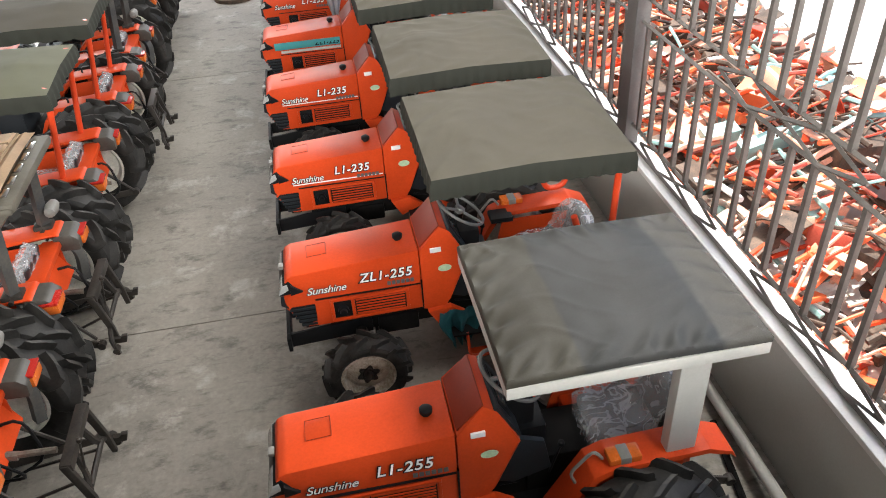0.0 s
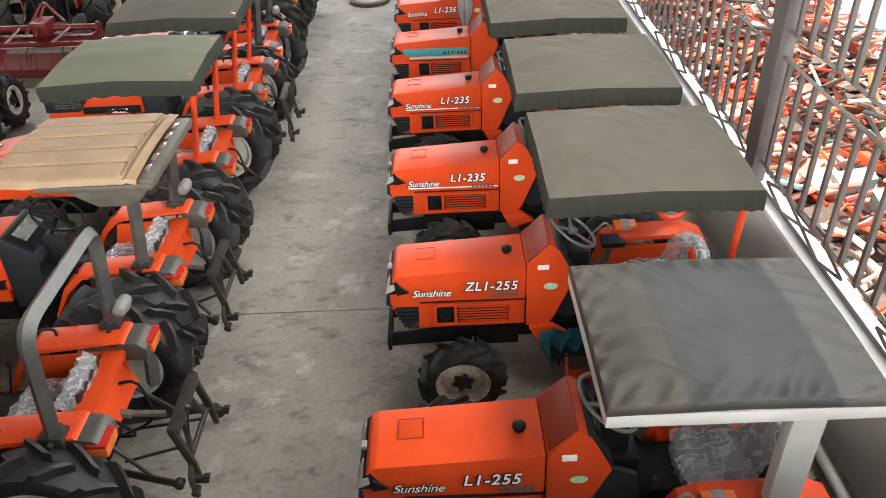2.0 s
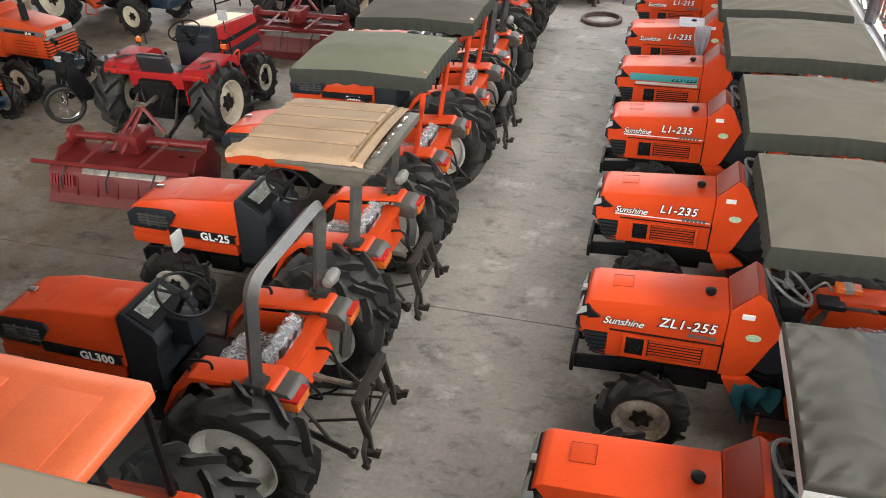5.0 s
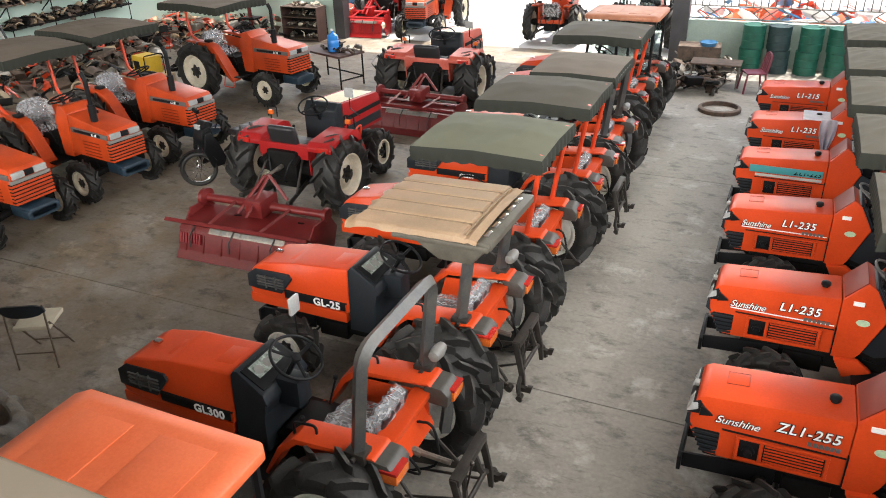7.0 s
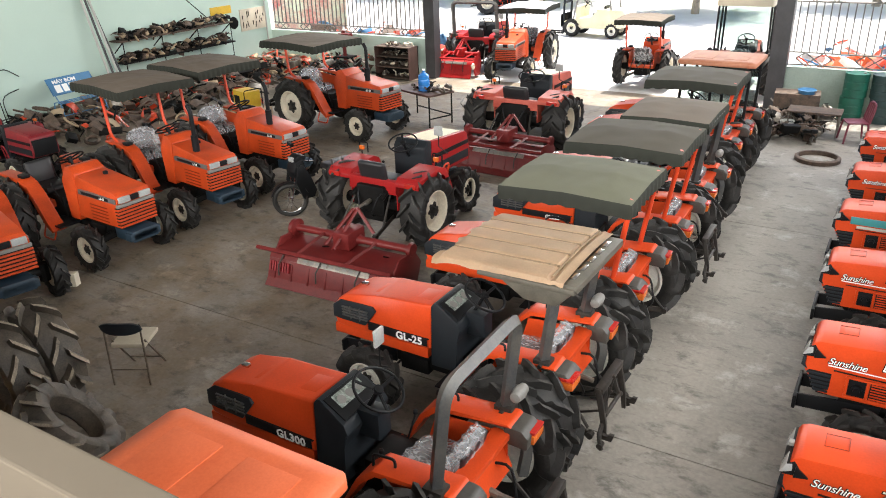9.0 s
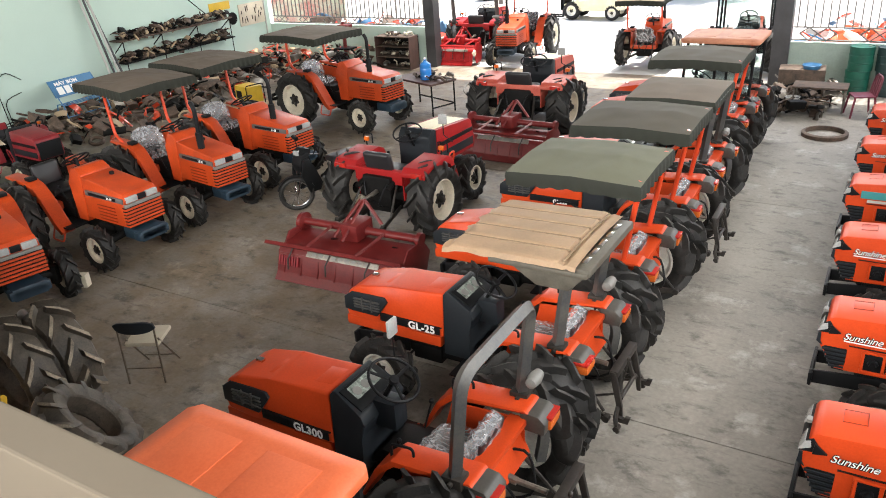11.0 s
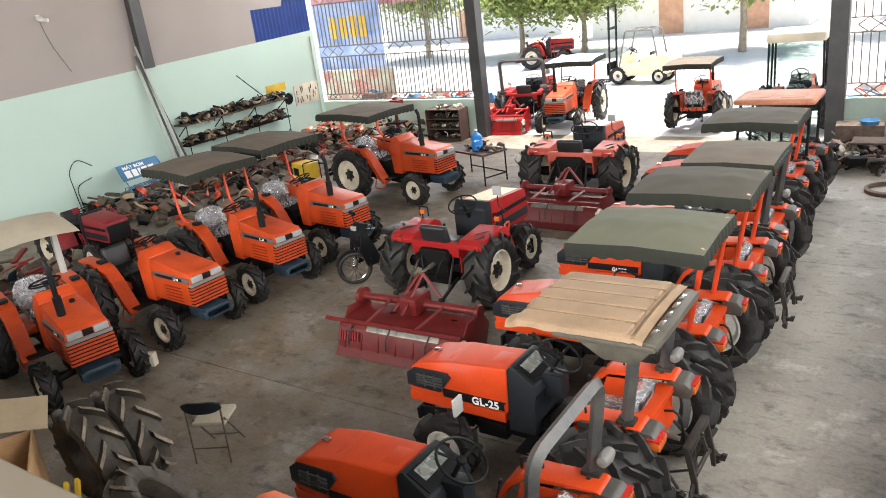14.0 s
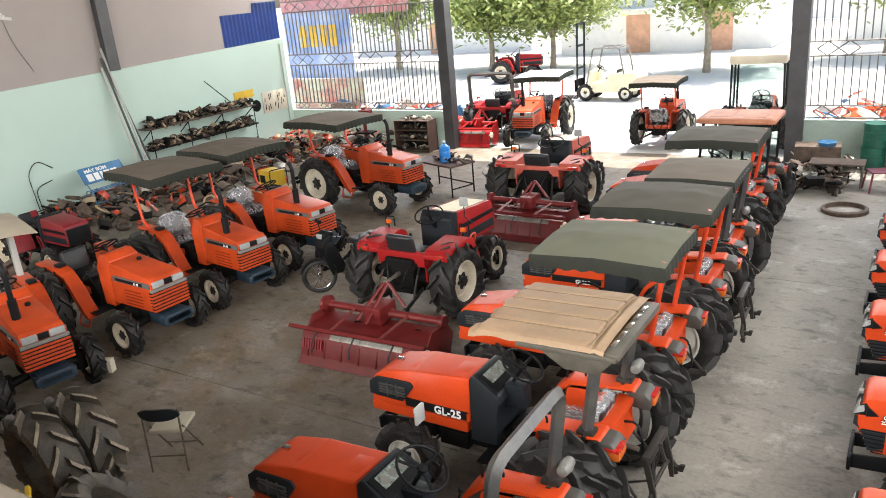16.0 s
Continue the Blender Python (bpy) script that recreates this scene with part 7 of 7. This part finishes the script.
t = thing("wooden_block", "cut cream timber block on the floor", "block", pose(-10.19, 5.5, 0, 0, 0, 25))
bm = B()
box(bm, -0.09, 0.09, -0.06, 0.06, 0, 0.2, 0.008)
part("block", bm, CREAM, t)
# red drill stand behind the far old tractor
t = thing("drill_stand", "red upright bench drill", "drill", pose(-15.7, 19.3, 0))
rods("column", RED_DULL, t, [[(0, 0, 0), (0, 0, 1.45)]], 0.06)
bm = B()
box(bm, -0.15, 0.28, -0.13, 0.13, 1.08, 1.38, 0.05)
part("head", bm, RED_DULL, t)
bm = B()
box(bm, -0.25, 0.3, -0.22, 0.22, 0.62, 0.67, 0.01)
part("table", bm, IRON, t)

# ---- motorbike ----
t = thing("motorbike", "black step-through motorbike on its stand", "motorbike", pose(-8.93, 9.66, 0, 0, 0, 254))
STEER = Matrix.Translation((0.62, 0, 0)) @ Matrix.Rotation(radians(-30), 4, "Z") @ Matrix.Translation((-0.62, 0, 0))
for x in (-0.62, 0.62):
    bm = B()
    n = 28
    pipe(bm, [(x + 0.27 * math.cos(6.2832 * k / n), 0, 0.30 + 0.265 * math.sin(6.2832 * k / n)) for k in range(n + 1)], 0.042, 8, caps=False)
    w = part("wheel", bm, RUBBER, t)
    if x > 0:
        w.matrix_basis = STEER
    bm = B()
    for k in range(12):
        a = 6.2832 * k / 12
        pipe(bm, [(x, 0.02 * (-1) ** k, 0.30), (x + 0.25 * math.cos(a), 0, 0.30 + 0.25 * math.sin(a))], 0.004, 4)
    lathe(bm, [(-0.05, 0.04), (0.05, 0.04)], n=12, at=(x, 0, 0.3))
    pipe(bm, [(x + 0.232 * math.cos(6.2832 * k / n), 0, 0.30 + 0.232 * math.sin(6.2832 * k / n)) for k in range(n + 1)], 0.014, 6, caps=False)
    part("spokes", bm, CHROME, w)
    bm = B()
    prism(bm, [(x + 0.32 * math.cos(a), 0.3 + 0.32 * math.sin(a)) for a in [0.3 + 2.5 * q / 8 for q in range(9)]] + [(x + 0.335 * math.cos(a), 0.3 + 0.335 * math.sin(a)) for a in [2.8 - 2.5 * q / 8 for q in range(9)]], -0.05, 0.05, 0)
    guard = part("mudguard", bm, BLACK, t)
    if x > 0:
        guard.matrix_basis = STEER
bm = B()
prism(bm, [(0.10, 0.30), (0.02, 0.46), (-0.18, 0.52), (-0.30, 0.70), (-0.85, 0.76), (-0.92, 0.68), (-0.62, 0.52), (-0.30, 0.34)], -0.11, 0.11, 0.03)
body = part("body", bm, BLACK, t)
bm = B()
box(bm, -0.16, 0.16, -0.10, 0.10, 0.20, 0.42, 0.03)
part("engine", bm, STEEL, body)
for s in (-1, 1):
    bm = B()
    prism(bm, [(0.44, 0.30), (0.56, 0.62), (0.50, 0.90), (0.40, 0.92), (0.28, 0.72), (0.16, 0.42), (0.22, 0.30)], s * 0.15 - 0.02, s * 0.15 + 0.02, 0.012)
    part("leg_shield", bm, BLACK, body)
bm = B()
prism(bm, [(0.50, 0.60), (0.57, 0.80), (0.50, 0.98), (0.36, 1.02), (0.30, 0.80)], -0.13, 0.13, 0.04)
part("front_fairing", bm, BLACK, body)
bm = B()
prism(bm, [(0.30, 0.98), (0.50, 0.95), (0.52, 1.03), (0.40, 1.09), (0.28, 1.05)], -0.12, 0.12, 0.03)
part("handlebar_cover", bm, BLACK, body)
bm = B()
prism(bm, [(-0.1, 0.70), (-0.15, 0.78), (-0.7, 0.80), (-0.75, 0.72)], -0.12, 0.12, 0.03)
part("seat", bm, SEATBLACK, t)
rods("handlebar", CHROME, t, [rounded([(0.28, -0.33, 1.0), (0.36, -0.15, 0.98), (0.36, 0.15, 0.98), (0.28, 0.33, 1.0)], 0.08), [(0.62, 0.06, 0.3), (0.45, 0.06, 0.95)], [(0.62, -0.06, 0.3), (0.45, -0.06, 0.95)]], 0.014)
bm = B()
box(bm, 0.49, 0.545, -0.07, 0.07, 0.97, 1.05, 0.02)
part("headlamp", bm, LENS, t)
for s in (-1, 1):
    rods("mirror", BLACK, t, [[(0.33, s * 0.24, 0.99), (0.30, s * 0.33, 1.15)], ([(0.29, s * 0.29, 1.15), (0.29, s * 0.40, 1.18)], 0.04)], 0.008)
rods("exhaust", STEEL, t, [[(0.1, -0.12, 0.28), (-0.75, -0.14, 0.34)], [(0.0, 0.1, 0.3), (0.05, 0.22, 0.0)]], 0.03)

# ---- folding chair ----
t = thing("folding_chair", "beige padded folding chair with steel frame", "chair", pose(-7.36, 4.4, 0, 0, 0, 118))
for s in (-1, 1):
    rods("leg", CHAIRSTEEL, t, [[(-0.24, s * 0.21, 0.0), (-0.2, s * 0.21, 0.78)]], 0.012)
    rods("leg", CHAIRSTEEL, t, [[(0.27, s * 0.19, 0.0), (-0.12, s * 0.19, 0.52)]], 0.012)
rods("stretcher", CHAIRSTEEL, t, [[(-0.23, -0.21, 0.2), (-0.23, 0.21, 0.2)]], 0.009)
rods("stretcher", CHAIRSTEEL, t, [[(0.18, -0.19, 0.12), (0.18, 0.19, 0.12)]], 0.009)
bm = B()
box(bm, -0.16, 0.24, -0.20, 0.20, 0.435, 0.49, 0.025)
part("seat", bm, CREAM_DULL, t, "beige padded seat with a split")
bm = B()
rows = []
for j in range(9):
    v = j / 4 - 1
    rows.append([bm.verts.new((-0.22 - 0.05 * (1 - v * v) + dx, v * 0.23, z)) for dx, z in ((0.03, 0.66 + 0.04 * v ** 4), (0.0, 0.82 - 0.05 * v ** 4), (-0.025, 0.82 - 0.05 * v ** 4), (0.005, 0.66 + 0.04 * v ** 4))])
for a, b in zip(rows, rows[1:]):
    for k in range(4):
        bm.faces.new((a[k], b[k], b[(k + 1) % 4], a[(k + 1) % 4]))
bm.faces.new(rows[0])
bm.faces.new(rows[-1][::-1])
part("backrest", bm, DARKGREY, t, "dark grey backrest")

# ---- loose tyres, crate and cardboard ----
for x, y, z, rx, rz, R in ((-7.75, 3.60, 0.615, 4, -6, 0.62), (-7.80, 3.19, 0.615, 4, -6, 0.62), (-6.52, 3.02, 0.50, 42, -34, 0.54)):
    ob = new("loose_tyre", tyre_mesh(R, 0.36 if R > 0.6 else 0.28, 0.34 if R > 0.6 else 0.30, 11, RUBBER_MUDDY, "loose"))
    ob.matrix_basis = pose(x, y, z, rx, 0, rz)
    tagged(ob, "muddy lugged tractor tyre without a rim", "tyre", "loose tyres")
t = thing("plywood_crate", "open plywood crate holding cardboard and bars", "crate", pose(-8.02, 2.27, 0, 0, 0, -31) @ Matrix.Diagonal((1.0, 1.0, 1.06, 1.0)))
for a in ((-0.5, 0.5, 0.38, 0.40, 0.05, 0.95), (-0.5, 0.5, -0.40, -0.38, 0.05, 0.95), (-0.5, -0.48, -0.38, 0.38, 0.05, 0.95), (0.48, 0.5, -0.38, 0.38, 0.05, 0.95), (-0.48, 0.48, -0.38, 0.38, 0.03, 0.05)):
    bm = B()
    box(bm, *a, 0.003)
    part("panel", bm, WOOD, t)
bm = B()
box(bm, -0.35, 0.35, -0.25, 0.25, -0.004, 0.004, 0)
o = part("cardboard_flap", bm, CARD, None)
o.matrix_basis = pose(-8.22, 2.80, 1.24, -14, 3, -31)
tagged(o, "loose flap of brown cardboard on the crate", "cardboard")
t = thing("yellow_frame", "orange and yellow implement frame beside the tyres", "implement", pose(-7.0, 2.42, 0, 0, 0, -30) @ Matrix.Diagonal((1.0, 1.0, 1.4, 1.0)))
rods("frame_tube", YELLOW, t, [[(-0.5, y, 0.5), (0.5, y, 0.5)] for y in (-0.1, 0.0, 0.1)] + [[(-0.4, 0, 0.5), (-0.4, 0, 0)], [(0.4, 0, 0.5), (0.4, 0, 0)]], 0.03)
bm = B()
box(bm, -0.4, 0.4, -0.3, 0.1, 0.2, 0.42, 0.03)
part("housing", bm, TUBE_RED, t)

# ---- far end of the aisle ----
def drum(x, y, z, mat, label):
    t = thing("oil_drum", label, "drum", pose(x, y, z) @ Matrix.Diagonal((0.92, 0.92, 0.62, 1.0)), group="drums by the low wall")
    bm = B()
    lathe(bm, [(0, 0.27), (0.01, 0.285), (0.28, 0.28), (0.29, 0.29), (0.31, 0.29), (0.32, 0.28), (0.56, 0.28), (0.57, 0.29), (0.59, 0.29), (0.60, 0.28), (0.86, 0.285), (0.88, 0.285), (0.88, 0.27), (0.86, 0.26), (0.86, 0.02)], n=24, axis="z")
    d = part("drum_body", bm, mat, t)
    bm = B()
    lathe(bm, [(0.86, 0.035), (0.885, 0.035), (0.886, 0.01)], n=10, axis="z", at=(0.16, 0.05, 0))
    part("bung", bm, STEEL, d)


for k, (x, mat) in enumerate(((-1.25, GREEN), (-0.62, BLACKGREEN), (0.02, GREEN), (0.68, GREEN), (1.32, GREEN))):
    drum(x, 19.82, 0.0, mat, "dented green oil drum stacked by the wall" if mat is GREEN else "dark oil drum stacked by the wall")
    drum(x + 0.03 * (-1) ** k, 19.83, 0.5485, mat, "dented green oil drum stacked by the wall" if mat is GREEN else "dark oil drum stacked by the wall")
t = thing("plastic_chair", "maroon plastic chair with looped back", "chair", pose(-1.0, 17.9, 0, 0, 0, 200))
bm = B()
box(bm, -0.2, 0.22, -0.22, 0.22, 0.42, 0.45, 0.012)
part("seat", bm, MAROON, t)
for s in (-1, 1):
    rods("leg", MAROON, t, [[(0.2, s * 0.2, 0.43), (0.26, s * 0.24, 0)]], 0.022)
    rods("leg", MAROON, t, [[(-0.18, s * 0.2, 0.43), (-0.24, s * 0.23, 0)]], 0.022)
rods("backrest", MAROON, t, [rounded([(-0.2, -0.2, 0.44), (-0.28, -0.2, 0.85), (-0.28, 0.2, 0.85), (-0.2, 0.2, 0.44)], 0.16, 5), [(-0.2, 0, 0.44), (-0.28, 0, 0.85)], [(-0.2, 0.1, 0.44), (-0.27, 0.1, 0.82)], [(-0.2, -0.1, 0.44), (-0.27, -0.1, 0.82)]], 0.022)
t = thing("side_table", "low dark wooden table crowded with parts", "table", pose(-1.85, 18.2, 0))
bm = B()
box(bm, -0.55, 0.55, -0.3, 0.3, 0.5, 0.54, 0.006)
part("tabletop", bm, JUNKDARK, t)
for x in (-0.5, 0.5):
    for y in (-0.27, 0.28):
        rods("leg", STEEL, t, [[(x, y, 0), (x, y, 0.5)]], 0.018, n=4)
t = thing("bucket", "grey paint-stained plastic bucket on the floor", "bucket", pose(-2.35, 17.9, 0))
bm = B()
lathe(bm, [(0, 0.12), (0.3, 0.15), (0.31, 0.158), (0.32, 0.15), (0.3, 0.14), (0.03, 0.11)], n=20, axis="z")
part("pail", bm, LIGHTGREY, t)
rods("bail", STEEL, t, [[(0.15 * math.cos(a), 0, 0.3 + 0.15 * math.sin(a)) for a in [3.14 * k / 8 for k in range(9)]]], 0.005)
t = thing("iron_ring", "rusty iron wheel ring lying on the floor", "ring", pose(-1.5, 16.2, 0))
bm = B()
lathe(bm, [(0.0, 0.36), (0.09, 0.36), (0.09, 0.40), (0.07, 0.43), (0.0, 0.43)], n=28, axis="z", closed=True)
part("ring", bm, JUNKDARK, t)
t = thing("cardboard_box", "dark brown box beneath the low wall", "box", pose(-2.4, 19.6, 0, 0, 0, 5))
bm = B()
box(bm, -0.5, 0.5, -0.3, 0.3, 0, 0.6, 0.01)
part("carton", bm, JUNKDARK, t)
bm = B()
lathe(bm, [(0, 0.17), (0.09, 0.21), (0.10, 0.20), (0.02, 0.16)], n=20, axis="z", at=(-2.2, 19.5, 0.6))
tagged(part("basin", bm, BLUE, None), "blue plastic basin on a box", "basin")
t = thing("leaning_planks", "long planks and steel tubes leaning in the corner", "planks")
for k, (x, mat) in enumerate(((1.75, LIGHTGREY), (1.95, JUNKDARK), (2.2, RED_DULL), (2.4, STEEL))):
    bm = B()
    box(bm, x - 0.05 - 0.02 * k, x + 0.05 + 0.02 * k, -0.02, 0.02, 0, 2.6 + 0.2 * k, 0.004, m=Matrix.Translation((0, 19.05, 0)) @ Matrix.Rotation(radians(-20), 4, "X"))
    part("plank", bm, mat, t)
t = thing("fallen_pipe", "grey steel pipe lying along the low wall", "pipe")
rods("pipe", LIGHTGREY, t, [[(2.55, 1.6, 0.32), (2.72, 4.3, 0.06)]], 0.045, n=10)
rods("pipe", IRON, t, [[(2.35, 2.2, 0.03), (2.6, 3.6, 0.03)]], 0.03, n=8)


# ---- cloths left on the tractors ----
def cloth(name, label, mat, m, w, h, seed):
    bm = B()
    rows = []
    for i in range(13):
        row = []
        for j in range(13):
            u, v = i / 12 - 0.5, j / 12
            d = 0.05 * math.sin(u * 14 + seed) * (0.3 + v) + 0.03 * noise.noise(Vector((u * 5, v * 5, seed)))
            row.append(bm.verts.new((u * w * (1 - 0.45 * v + 0.2 * math.sin(v * 5)), d + 0.02, -v * h - 0.05 * abs(u) * v)))
        rows.append(row)
    for a, b in zip(rows, rows[1:]):
        for j in range(12):
            bm.faces.new((a[j], a[j + 1], b[j + 1], b[j]))
    bmesh.ops.solidify(bm, geom=bm.faces[:], thickness=0.004)
    ob = part(name, bm, mat, None, smooth=60)
    ob.matrix_basis = m
    return tagged(ob, label, "cloth")


cloth("rag", "crumpled teal rag hanging from the step", TEALCLOTH, pose(0.81, 4.66, 0.72, -8, 0, 185), 0.34, 0.40, 2)
cloth("rag", "pale cloth hanging over the hood", WHITECLOTH, pose(0.36, 12.07, 1.23, 0, 0, 180), 0.22, 0.55, 5)
bm = B()
box(bm, 0.0, 0.45, 12.1, 12.55, 1.19, 1.215, 0.01)
tagged(part("rag", bm, WHITECLOTH, None), "pale cloth folded on the hood", "cloth")
